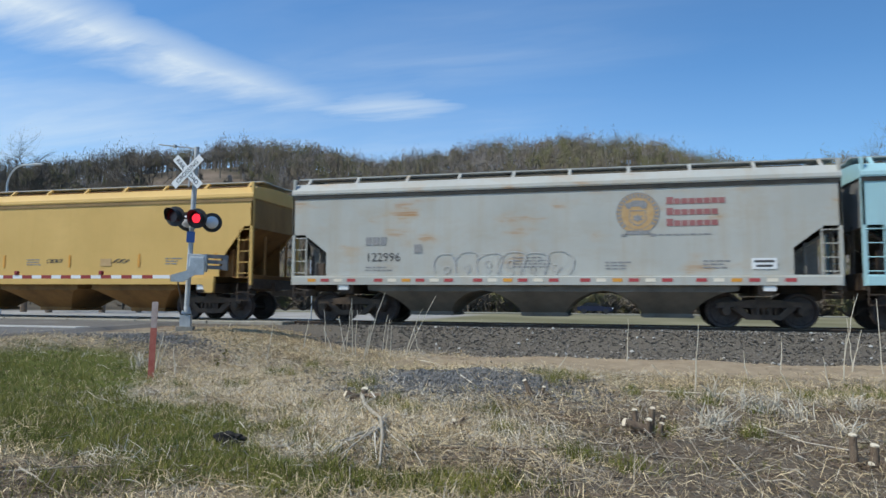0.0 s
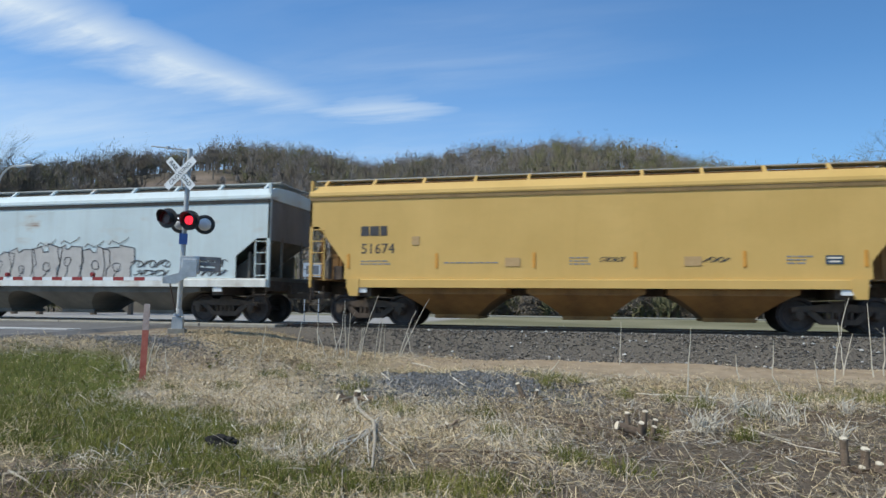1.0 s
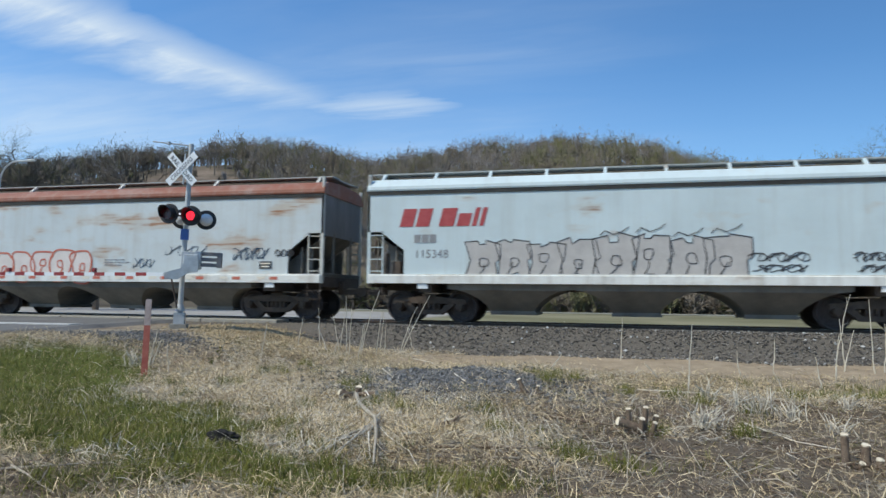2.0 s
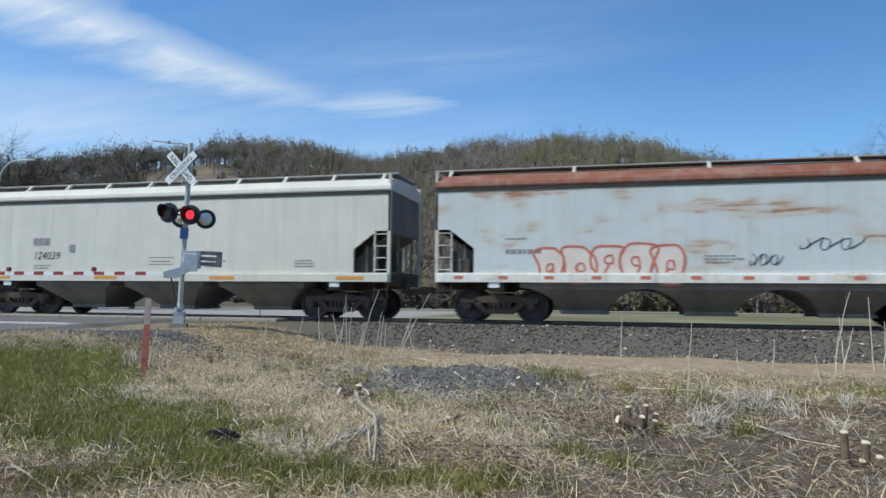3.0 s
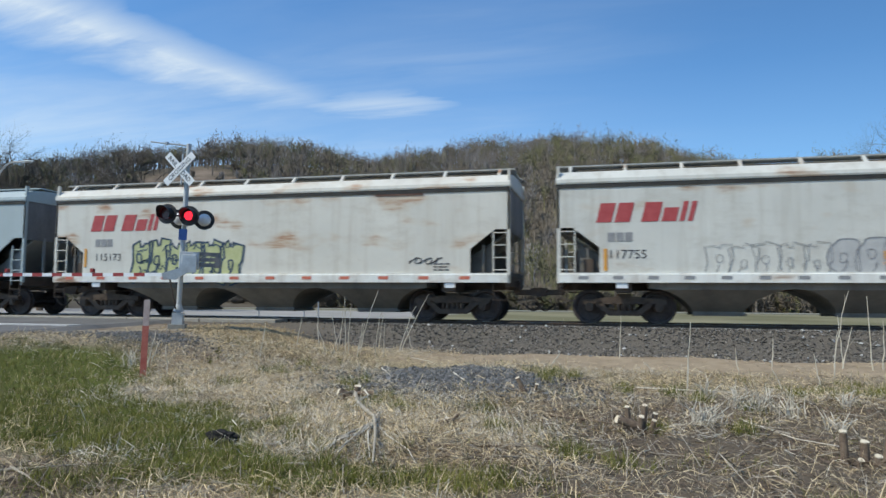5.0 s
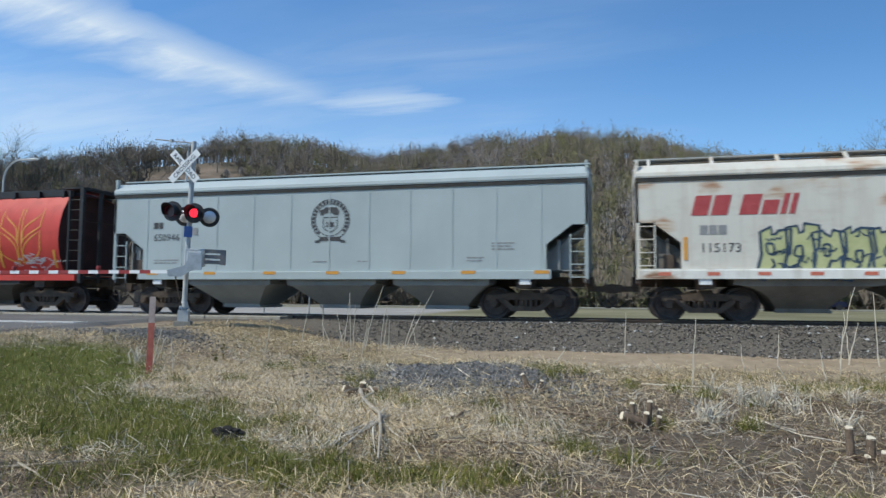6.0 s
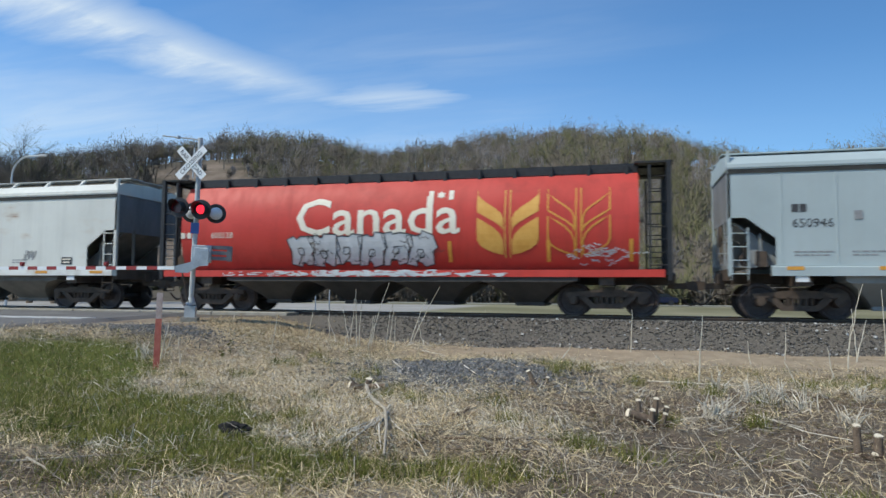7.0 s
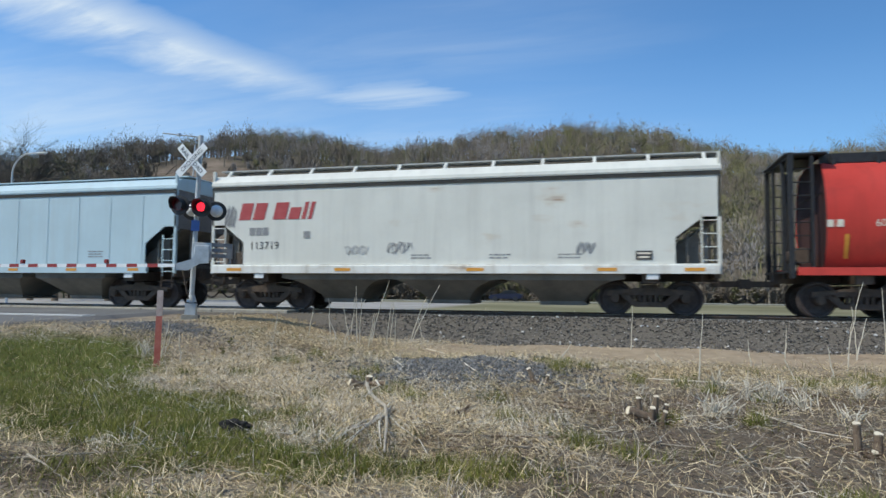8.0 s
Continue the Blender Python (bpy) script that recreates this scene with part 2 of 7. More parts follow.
M_INK_RED = stuff("faded_red_lettering", (0.36, 0.045, 0.05), (0.46, 0.085, 0.085), 6.0, 0.7, 0.0, 0.0)
M_INK_MAROON = stuff("weathered_red_lettering", (0.30, 0.10, 0.10), (0.38, 0.17, 0.16), 6.0, 0.7, 0.0, 0.0)
M_INK_WHITE = stuff("white_lettering", (0.72, 0.65, 0.52), (0.82, 0.76, 0.64), 6.0, 0.6, 0.0, 0.0)
M_GOLD = stuff("wheat_gold_paint", (0.62, 0.30, 0.05), (0.74, 0.40, 0.09), 3.0, 0.6, 0.0, 0.0)
M_ORANGE = stuff("orange_reflector", (0.62, 0.27, 0.035), (0.74, 0.36, 0.06), 6.0, 0.5, 0.0, 0.0)
M_TAN = stuff("tan_emblem", (0.45, 0.28, 0.12), (0.56, 0.38, 0.19), 6.0, 0.7, 0.0, 0.0)
M_SILVER = stuff("silver_spray", (0.48, 0.49, 0.50), (0.66, 0.67, 0.67), 2.5, 0.6, 0.0, 0.0)
M_FAINT = stuff("faint_spray", (0.40, 0.40, 0.385), (0.52, 0.515, 0.49), 2.5, 0.7, 0.0, 0.0)
M_BEIGE = stuff("warm_grey_spray", (0.43, 0.40, 0.37), (0.54, 0.51, 0.47), 2.5, 0.7, 0.0, 0.0)
M_PINKSPRAY = stuff("pale_pink_spray", (0.66, 0.58, 0.52), (0.76, 0.68, 0.62), 2.5, 0.7, 0.0, 0.0)
M_REDLINE = stuff("red_spray_line", (0.52, 0.12, 0.07), (0.62, 0.20, 0.13), 2.5, 0.7, 0.0, 0.0)
M_GREENSPRAY = stuff("yellow_green_spray", (0.40, 0.43, 0.19), (0.55, 0.56, 0.30), 2.5, 0.7, 0.0, 0.0)
M_BLUELINE = stuff("dark_blue_spray", (0.025, 0.045, 0.075), (0.05, 0.09, 0.14), 2.5, 0.7, 0.0, 0.0)
M_RUSTBAND = paint("rusty_red_roof_edge", (0.25, 0.085, 0.045), (0.5, 0.48, 0.44), 0.35, 0.0)
M_BROWNPATCH = stuff("brown_patch_primer", (0.10, 0.05, 0.035), (0.15, 0.075, 0.05), 3.0, 0.7, 0.0, 0.0)

# ---- mesh building ----


def box(bm, x0, x1, y0, y1, z0, z1):
    v = [bm.verts.new((x, y, z)) for x in (x0, x1) for y in (y0, y1) for z in (z0, z1)]
    for f in ((0, 1, 3, 2), (4, 6, 7, 5), (0, 4, 5, 1), (2, 3, 7, 6), (0, 2, 6, 4), (1, 5, 7, 3)):
        bm.faces.new([v[i] for i in f])


def rod(bm, p, q, r, n=8, r2=None):
    """A round bar from p to q, tapering to r2."""
    p, q = Vector(p), Vector(q)
    d = (q - p).normalized()
    a = d.orthogonal().normalized()
    b = d.cross(a)
    r2 = r if r2 is None else r2
    ends = []
    for c, k in ((p, r), (q, r2)):
        ends.append([bm.verts.new(c + k * (math.cos(i * math.tau / n) * a + math.sin(i * math.tau / n) * b)) for i in range(n)])
    for i in range(n):
        bm.faces.new((ends[0][i], ends[0][(i + 1) % n], ends[1][(i + 1) % n], ends[1][i]))
    bm.faces.new(ends[0][::-1])
    bm.faces.new(ends[1])


def prism(bm, poly, y0, y1):
    """A plate of outline poly in x, z between y0 and y1."""
    a = [bm.verts.new((x, y0, z)) for x, z in poly]
    b = [bm.verts.new((x, y1, z)) for x, z in poly]
    n = len(poly)
    for i in range(n):
        bm.faces.new((a[i], a[(i + 1) % n], b[(i + 1) % n], b[i]))
    bm.faces.new(a[::-1])
    bm.faces.new(b)


def loft(bm, rings, caps=True):
    vs = [[bm.verts.new(p) for p in ring] for ring in rings]
    n = len(rings[0])
    for a, b in zip(vs, vs[1:]):
        for i in range(n):
            bm.faces.new((a[i], a[(i + 1) % n], b[(i + 1) % n], b[i]))
    if caps:
        bm.faces.new(vs[0][::-1])
        bm.faces.new(vs[-1])


def finish(bm, name, material, smooth=None):
    bmesh.ops.recalc_face_normals(bm, faces=bm.faces)
    me = bpy.data.meshes.new(name)
    bm.to_mesh(me)
    bm.free()
    for m in (material if isinstance(material, (list, tuple)) else [material]):
        me.materials.append(m)
    if smooth:
        me.shade_smooth()
        me.set_sharp_from_angle(angle=radians(smooth))
    return me


def hang(name, me, parent, at=None, label=""):
    """An object of that mesh as a part of parent."""
    ob = new(name, me)
    ob.parent = parent
    if at is not None:
        ob.matrix_basis = at
    if label:
        tagged(ob, label)
    return ob


def part(name, bm, material, parent, label="", at=None, smooth=None):
    return hang(name, finish(bm, name, material, smooth), parent, at, label)


def base(name, at, label, category, group="", kind=""):
    e = new(name)
    e.empty_display_size = 0.3
    e.matrix_basis = at
    return tagged(e, label, category, group, kind)


def raw(name, verts, faces, material):
    me = bpy.data.meshes.new(name)
    me.from_pydata([tuple(v) for v in verts], [], [tuple(f) for f in faces])
    me.materials.append(material)
    return me


def raw_polys(name, verts, size, material, smooth=False):
    """A mesh of separate polygons, each of size corners, from an array of corners (count * size, 3)."""
    verts = np.asarray(verts, dtype=np.float32).reshape(-1, 3)
    k = len(verts) // size
    me = bpy.data.meshes.new(name)
    me.vertices.add(len(verts))
    me.vertices.foreach_set("co", verts.ravel())
    me.loops.add(len(verts))
    me.loops.foreach_set("vertex_index", np.arange(len(verts), dtype=np.int32))
    me.polygons.add(k)
    me.polygons.foreach_set("loop_start", np.arange(k, dtype=np.int32) * size)
    me.update(calc_edges=True)
    me.validate()
    me.materials.append(material)
    return me


def words(text, size, material, slant=0.0, align="LEFT", name="lettering", bold=0.0):
    """Flat letters in the x, z plane, as a mesh."""
    c = bpy.data.curves.new(name, "FONT")
    c.body, c.size, c.shear, c.align_x = text, size, slant, align
    c.resolution_u, c.offset = 2, bold
    ob = bpy.data.objects.new(name, c)
    me = bpy.data.meshes.new_from_object(ob)
    me.name = name
    me.transform(pose(0, 0, 0, 90, 0, 0))
    me.materials.clear()
    me.materials.append(material)
    bpy.data.objects.remove(ob)
    return me

# ---- ground, hill, track, road ----
TRACK_Y = 20.245
RAIL_TOP = 0.0


def smooth01(a, b, x):
    t = np.clip((np.asarray(x, float) - a) / (b - a), 0, 1)
    return t * t * (3 - 2 * t)


def ridge(az):
    """Height of the hill's crest, in metres at 300 m, by bearing in degrees from +y to +x."""
    a = [-90, -70, -56, -50, -46, -41.5, -37, -32.5, -29.5, -25.5, -22.5, -20, -17, -12, -8, -5, 0, 3.5, 8, 12, 16, 20, 26, 40, 60, 90]
    h = [20, 26, 34, 39.5, 42.5, 48.5, 54.5, 57.5, 59, 58.5, 56, 53.5, 56.5, 60.5, 62.5, 63, 62, 58.5, 51, 46, 47, 45, 40, 34, 24, 20]
    return np.interp(az, a, h)


def ground_z(x, y):
    x, y = np.asarray(x, float), np.asarray(y, float)
    z = -0.95 + 0 * x
    # gentle lumps
    z = z + 0.05 * np.sin(1.3 * x + 0.7 * y) * np.sin(0.9 * y - 0.4 * x) + 0.025 * np.sin(3.1 * x + 1.0) * np.sin(2.7 * y)
    # tussocks and clods of the verge
    rough = smooth01(16.0, 14.0, y) * smooth01(-14, -11, x) * smooth01(12, 9, x)
    z = z + rough * (0.035 * np.sin(5.3 * x + 2.2 * np.sin(2.1 * y)) * np.sin(6.1 * y + 1.7 * np.sin(2.7 * x)) + 0.022 * np.sin(9.7 * x - 3.1 * y + 1.3) * np.sin(8.3 * y + 4.0 * x))
    # low bank of spilled gravel before the dirt track
    z = z + 0.24 * np.exp(-((x + 2.9) / 2.6) ** 2 - ((y - 12.9) / 1.5) ** 2)
    # hollow under the cut grass
    z = z - 0.25 * np.exp(-((x + 4.25) / 0.35) ** 2 - ((y - 6.9) / 0.3) ** 2)
    near = smooth01(24.5, 22.5, y)
    # level of the track side and of the crossing
    z = z + 0.20 * smooth01(13.5, 16.5, y) * smooth01(-7, -4, x)
    cross = smooth01(-4.2, -10.8, x) * smooth01(9.5, 15.0, y)
    z = z * (1 - cross) - 0.14 * cross
    side = smooth01(-9.2, -12.6, x)
    street = np.interp(y, [-40, 6, 14, 17.5, 23, 30, 44], [-0.6, -0.30, -0.12, -0.06, -0.06, -0.5, -0.9]) - 0.09
    z = z * (1 - side) + street * side
    z = z + 0.08 * np.exp(-((x + 9.2) / 1.3) ** 2 - ((y - 16.3) / 0.9) ** 2)
    # ballast shoulder
    bed = smooth01(17.55, 18.65, y) * smooth01(22.95, 21.85, y)
    top = -0.95 + (0.95 - 0.10) * bed
    gap = np.clip(np.abs(z - top), 0, 0.3)
    z = np.maximum(z, top) + (0.3 - gap) ** 2 / 1.2 * smooth01(14.5, 16.5, y) * smooth01(18.8, 17.8, y)
    z = np.where((y > 21.8) & (y < 24.5), np.maximum(z, -0.95), z)
    # far side is level, then the hill
    far = smooth01(24.0, 27.0, y) * (1 - smooth01(-9.2, -12.6, x) * smooth01(44, 30, y))
    z = z * (1 - far) + (-0.95) * far
    r = np.hypot(x, y)
    az = np.degrees(np.arctan2(x, y))
    up = smooth01(105, 300, r) * smooth01(0, 40, y)
    z = z + up * (ridge(az) - 2 + 3.0 * np.sin(az * 0.9 + r * 0.02) * smooth01(300, 150, r))
    z = z - smooth01(330, 800, r) * (ridge(az) * 0.5) * smooth01(0, 40, y)
    return z


def ground_material():
    m = bpy.data.materials.new("verge_ground")
    m.use_nodes = True
    n = Nodes(m.node_tree)
    tc = n.add("TexCoord").outputs["Object"]
    big, mid, fine = n.noise(tc, 0.45, 5.0, 0.6), n.noise(tc, 2.4, 5.0, 0.65), n.noise(tc, 26.0, 4.0, 0.65)
    soil = n.mix(n.ramp(mid, 0.35, 0.65), (0.125, 0.088, 0.062), (0.25, 0.19, 0.14))
    litter = n.mix(n.ramp(fine, 0.35, 0.65), (0.21, 0.17, 0.115), (0.42, 0.36, 0.27))
    col = n.mix(n.ramp(n.math("ADD", n.math("MULTIPLY", big, 0.5), n.math("MULTIPLY", mid, 0.5)), 0.38, 0.56), soil, litter)

    def zone(name):
        return n.add("Attribute", attribute_name=name).outputs["Fac"]

    def soft(name, k=0.6):
        return n.ramp(n.math("ADD", zone(name), n.math("MULTIPLY", n.math("SUBTRACT", mid, 0.5), k)), 0.3, 0.7)
    col = n.mix(soft("green"), col, n.mix(n.ramp(fine, 0.35, 0.65), (0.075, 0.095, 0.02), (0.16, 0.165, 0.05)))
    col = n.mix(soft("dirt"), col, n.mix(n.ramp(mid, 0.3, 0.7), (0.27, 0.21, 0.145), (0.40, 0.32, 0.225)))
    col = n.mix(soft("stone"), col, n.mix(n.ramp(fine, 0.3, 0.7), (0.095, 0.082, 0.068), (0.175, 0.155, 0.130)))
    col = n.mix(soft("sand"), col, n.mix(n.ramp(fine, 0.3, 0.7), (0.27, 0.205, 0.115), (0.44, 0.35, 0.215)))
    col = n.mix(soft("soil", 0.7), col, n.mix(n.ramp(fine, 0.3, 0.7), (0.088, 0.069, 0.050), (0.182, 0.146, 0.106)))
    col = n.mix(soft("pale", 0.8), col, n.mix(n.ramp(fine, 0.3, 0.7), (0.33, 0.265, 0.175), (0.50, 0.42, 0.30)))
    far_grass = n.mix(n.ramp(n.noise(tc, 0.05, 4.0, 0.6), 0.4, 0.6), (0.17, 0.158, 0.085), (0.27, 0.245, 0.15))
    far_grass = n.mix(zone("yard"), far_grass, n.mix(n.ramp(n.noise(tc, 0.3, 4.0, 0.6), 0.35, 0.65), (0.30, 0.28, 0.25), (0.40, 0.38, 0.345)))
    col = n.mix(zone("meadow"), col, far_grass)
    wood = n.mix(n.ramp(n.noise(tc, 0.02, 5.0, 0.65), 0.4, 0.6), (0.085, 0.072, 0.052), (0.15, 0.125, 0.092))
    col = n.mix(zone("wood"), col, wood)
    col = n.mix(soft("bare", 0.5), col, n.mix(n.ramp(n.noise(tc, 0.12, 5.0, 0.7), 0.35, 0.65), (0.145, 0.112, 0.082), (0.27, 0.215, 0.165)))
    b = n.add("BsdfPrincipled", {"Base Color": col, "Roughness": 0.95, "Specular IOR Level": 0.15})
    h = n.math("ADD", n.math("MULTIPLY", mid, 0.5), n.math("MULTIPLY", fine, 0.4))
    bp = n.add("Bump", {"Strength": 0.7, "Distance": 0.05, "Height": h})
    n.tree.links.new(bp.outputs[0], b.inputs["Normal"])
    n.add("OutputMaterial", {0: b.outputs[0]})
    return m


def clearing(deg, r):
    """The bare cut slope on the hill: 1 inside."""
    top = np.interp(deg, [-39.2, -38.2, -36.6, -35.2, -33.4, -31.4, -30.0], [150, 225, 262, 276, 256, 236, 150])
    return smooth01(-39.2, -38.2, deg) * smooth01(-29.2, -30.6, deg) * smooth01(top + 6, top - 6, r) * smooth01(120, 150, r)


def green_zone(x, y):
    """How green the verge is, 0 to 1."""
    u, v = (x + 8.4) * 0.80 - (y - 9.2) * 0.60, (x + 8.4) * 0.60 + (y - 9.2) * 0.80
    a = 1.25 * np.exp(-(u / 4.0) ** 4 - (v / 1.70) ** 4)
    b = 0.95 * np.exp(-((x + 5.1) / 1.15) ** 2 - ((y - 6.8) / 0.95) ** 2)
    c = 0.75 * np.exp(-((x + 3.7) / 0.8) ** 2 - ((y - 5.9) / 0.8) ** 2)
    d = 0.55 * np.exp(-((x - 4.2) / 1.6) ** 2 - ((y - 13.4) / 0.9) ** 2)
    e = 0.4 * np.exp(-((x + 6.1) / 1.0) ** 2 - ((y - 12.4) / 1.2) ** 2)
    f = 0.7 * np.exp(-((x + 2.1) / 1.4) ** 2 - ((y - 5.75) / 0.55) ** 2)
    h = 0.5 * np.exp(-((x + 4.3) / 0.6) ** 2 - ((y - 5.0) / 0.35) ** 2)
    g = 1.4 * np.exp(-((x + 6.8) / 1.4) ** 2 - ((y - 10.1) / 1.2) ** 2)
    return np.clip(a + b + c + d + e + f + h - g, 0, 1)


def pale_zone(x, y):
    """Where cut dry grass lies thick and pale."""
    return np.clip(np.exp(-((x + 5.2) / 1.9) ** 2 - ((y - 10.3) / 1.7) ** 2) + 0.8 * np.exp(-((x + 3.2) / 1.3) ** 2 - ((y - 8.6) / 1.3) ** 2)
                   + 0.8 * np.exp(-((x + 7.2) / 1.5) ** 2 - ((y - 11.6) / 1.5) ** 2), 0, 1)


def soil_zone(x, y):
    """The cleared, darker soil round the cut saplings."""
    low = 0.9 * np.exp(-((x + 5.0) / 1.6) ** 2 - ((y - 4.9) / 0.55) ** 2)
    return np.clip(smooth01(-3.0, 0.5, x) * smooth01(13.6, 10.6, y) + low, 0, 1)


def build_ground():
    def steps(knots):
        out = []
        for (a, b, s) in knots:
            out += list(np.arange(a, b, s))
        return np.array(out + [knots[-1][1]])
    xs = steps([(-2600, -600, 200), (-600, -120, 20), (-120, -30, 5), (-30, -16, 1), (-16, 9, 0.14), (9, 20, 1), (20, 120, 5), (120, 600, 20), (600, 2600, 200)])
    ys = steps([(-2600, -200, 300), (-200, -20, 20), (-20, 3, 2), (3, 24.6, 0.14), (24.6, 60, 3), (60, 420, 9), (420, 900, 40), (900, 2600, 200)])
    X, Y = np.meshgrid(xs, ys)
    x, y = X.ravel(), Y.ravel()
    z = ground_z(x, y)
    nx, ny = len(xs), len(ys)
    i = np.arange(nx * ny).reshape(ny, nx)
    f = np.stack([i[:-1, :-1], i[:-1, 1:], i[1:, 1:], i[1:, :-1]], -1).reshape(-1, 4)
    me = bpy.data.meshes.new("ground")
    me.from_pydata(np.stack([x, y, z], 1).tolist(), [], f.tolist())
    me.materials.append(ground_material())
    r = np.hypot(x, y)
    az = np.degrees(np.arctan2(x, y))
    zones = {
        "green": green_zone(x, y) * (y < 16),
        "dirt": smooth01(14.6, 15.6, y) * smooth01(18.1, 17.4, y) * smooth01(-7.5, -3, x),
        "stone": np.clip(smooth01(17.3, 17.9, y) * smooth01(23.6, 23.0, y) + 0.95 * np.exp(-((x + 2.8) / 1.5) ** 2 - ((y - 12.2) / 1.2) ** 2)
                         + 0.9 * np.exp(-((x + 10.6) / 1.8) ** 2 - ((y - 13.5) / 0.6) ** 2), 0, 1),
        "sand": np.clip(1.6 * np.exp(-(((x + 9.0) * 0.8 + (y - 15.8) * 0.6) / 1.3) ** 2 - (((x + 9.0) * 0.6 - (y - 15.8) * 0.8) / 2.4) ** 2), 0, 1.2),
        "soil": 0.95 * soil_zone(x, y),
        "pale": pale_zone(x, y),
        "meadow": smooth01(24, 26, y),
        "yard": smooth01(-15.0, -17.5, x) * smooth01(40, 43, y) * smooth01(86, 80, y),
        "wood": np.maximum(smooth01(100, 107, r) * smooth01(0, 30, y), smooth01(96.5, 98.5, y)),
        "bare": clearing(az, r),
    }
    for name, val in zones.items():
        at = me.attributes.new(name, "FLOAT", "POINT")
        at.data.foreach_set("value", np.asarray(val, np.float32))
    me.shade_smooth()
    return tagged(new("ground", me), "dry grassy verge with bare soil and a wooded hill", "ground", kind="structure")


build_ground()


def build_road():
    bm = bmesh.new()
    # street over the crossing, from the verge to the far road
    ys = list(np.arange(-40, 17.6, 1.6)) + [17.8, 19.2, 21.4, 22.8, 25, 30, 36, 44]
    x0, x1 = -24.0, -13.2
    rows = []
    for y in ys:
        z = float(np.interp(y, [-40, 6, 14, 17.5, 23, 30, 44], [-0.6, -0.30, -0.12, -0.06, -0.06, -0.5, -0.9]))
        rows.append([bm.verts.new((x, y, z + dz)) for x, dz in ((x0 - 0.6, -0.25), (x0, 0), (x1, 0), (x1 + 0.6, -0.25))])
    for a, b in zip(rows, rows[1:]):
        for i in range(3):
            bm.faces.new((a[i], a[i + 1], b[i + 1], b[i]))
    road = tagged(new("road", finish(bm, "road", M_ASPHALT)), "worn grey asphalt road over the railway crossing", "road", kind="structure")
    bm = bmesh.new()
    box(bm, -18.9, -18.75, -30, 15.8, -0.62, -0.05)
    part("centre_line", bm, M_LINE, road)
    bm = bmesh.new()
    box(bm, -18.4, -13.5, 14.6, 15.1, -0.4, -0.088)
    part("stop_line", bm, M_LINE, road, "worn white stop line")
    bm = bmesh.new()
    box(bm, -400, 300, 88, 96, -1.1, -0.86)
    tagged(new("far_road", finish(bm, "far_road", M_PALE_ROAD)), "pale gravel road beyond the railway line", "road", kind="structure")


build_road()


def build_track():
    track = base("railway_track", pose(0, TRACK_Y, 0), "railway track with steel rails on wooden ties", "railway track", kind="structure")
    for y in (-0.7525, 0.7525):
        bm = bmesh.new()
        prof = [(-0.07, -0.172), (0.07, -0.172), (0.07, -0.16), (0.012, -0.135), (0.012, -0.045), (0.036, -0.035), (0.036, -0.004), (0.03, 0), (-0.03, 0), (-0.036, -0.004), (-0.036, -0.035), (-0.012, -0.045), (-0.012, -0.135), (-0.07, -0.16)]
        loft(bm, [[(x, y + a, b) for a, b in prof] for x in (-300.0, 300.0)])
        rail = part("rail", bm, M_RAIL, track, "rusty steel rail with a polished head")
        bm = bmesh.new()
        box(bm, -300, 300, y - 0.028, y + 0.028, -0.002, 0.002)
        part("rail_head", bm, M_RAILTOP, rail)
    bm = bmesh.new()
    box(bm, -0.115, 0.115, -1.3, 1.3, -0.36, -0.178)
    me = finish(bm, "tie", M_TIE)
    for i in range(-60, 40):
        hang("tie", me, track, pose(i * 0.5 + 0.25 + random.uniform(-0.02, 0.02), random.uniform(-0.04, 0.04), 0, 0, 0, random.uniform(-1.2, 1.2)))
    return track


build_track()


def crossing_panels():
    """Concrete panels that carry the road over the rails."""
    bm = bmesh.new()
    box(bm, 0, 2.58, 0, 0.80, -0.20, 0.0)
    bmesh.ops.bevel(bm, geom=bm.edges[:], offset=0.02, segments=1, affect="EDGES")
    outer = finish(bm, "panel", M_CONC)
    bm = bmesh.new()
    box(bm, 0, 2.58, 0, 1.30, -0.20, 0.0)
    bmesh.ops.bevel(bm, geom=bm.edges[:], offset=0.02, segments=1, affect="EDGES")
    inner = finish(bm, "panel", M_CONC)
    c = base("crossing_surface", pose(0, TRACK_Y, 0), "worn concrete panels of the level crossing", "crossing panels", kind="structure")
    for i in range(6):
        x = -25.35 + i * 2.6
        hang("panel", outer, c, pose(x, -1.62, -0.006))
        hang("panel", inner, c, pose(x, -0.65, -0.012))
        hang("panel", outer, c, pose(x, 0.82, -0.006))


crossing_panels()


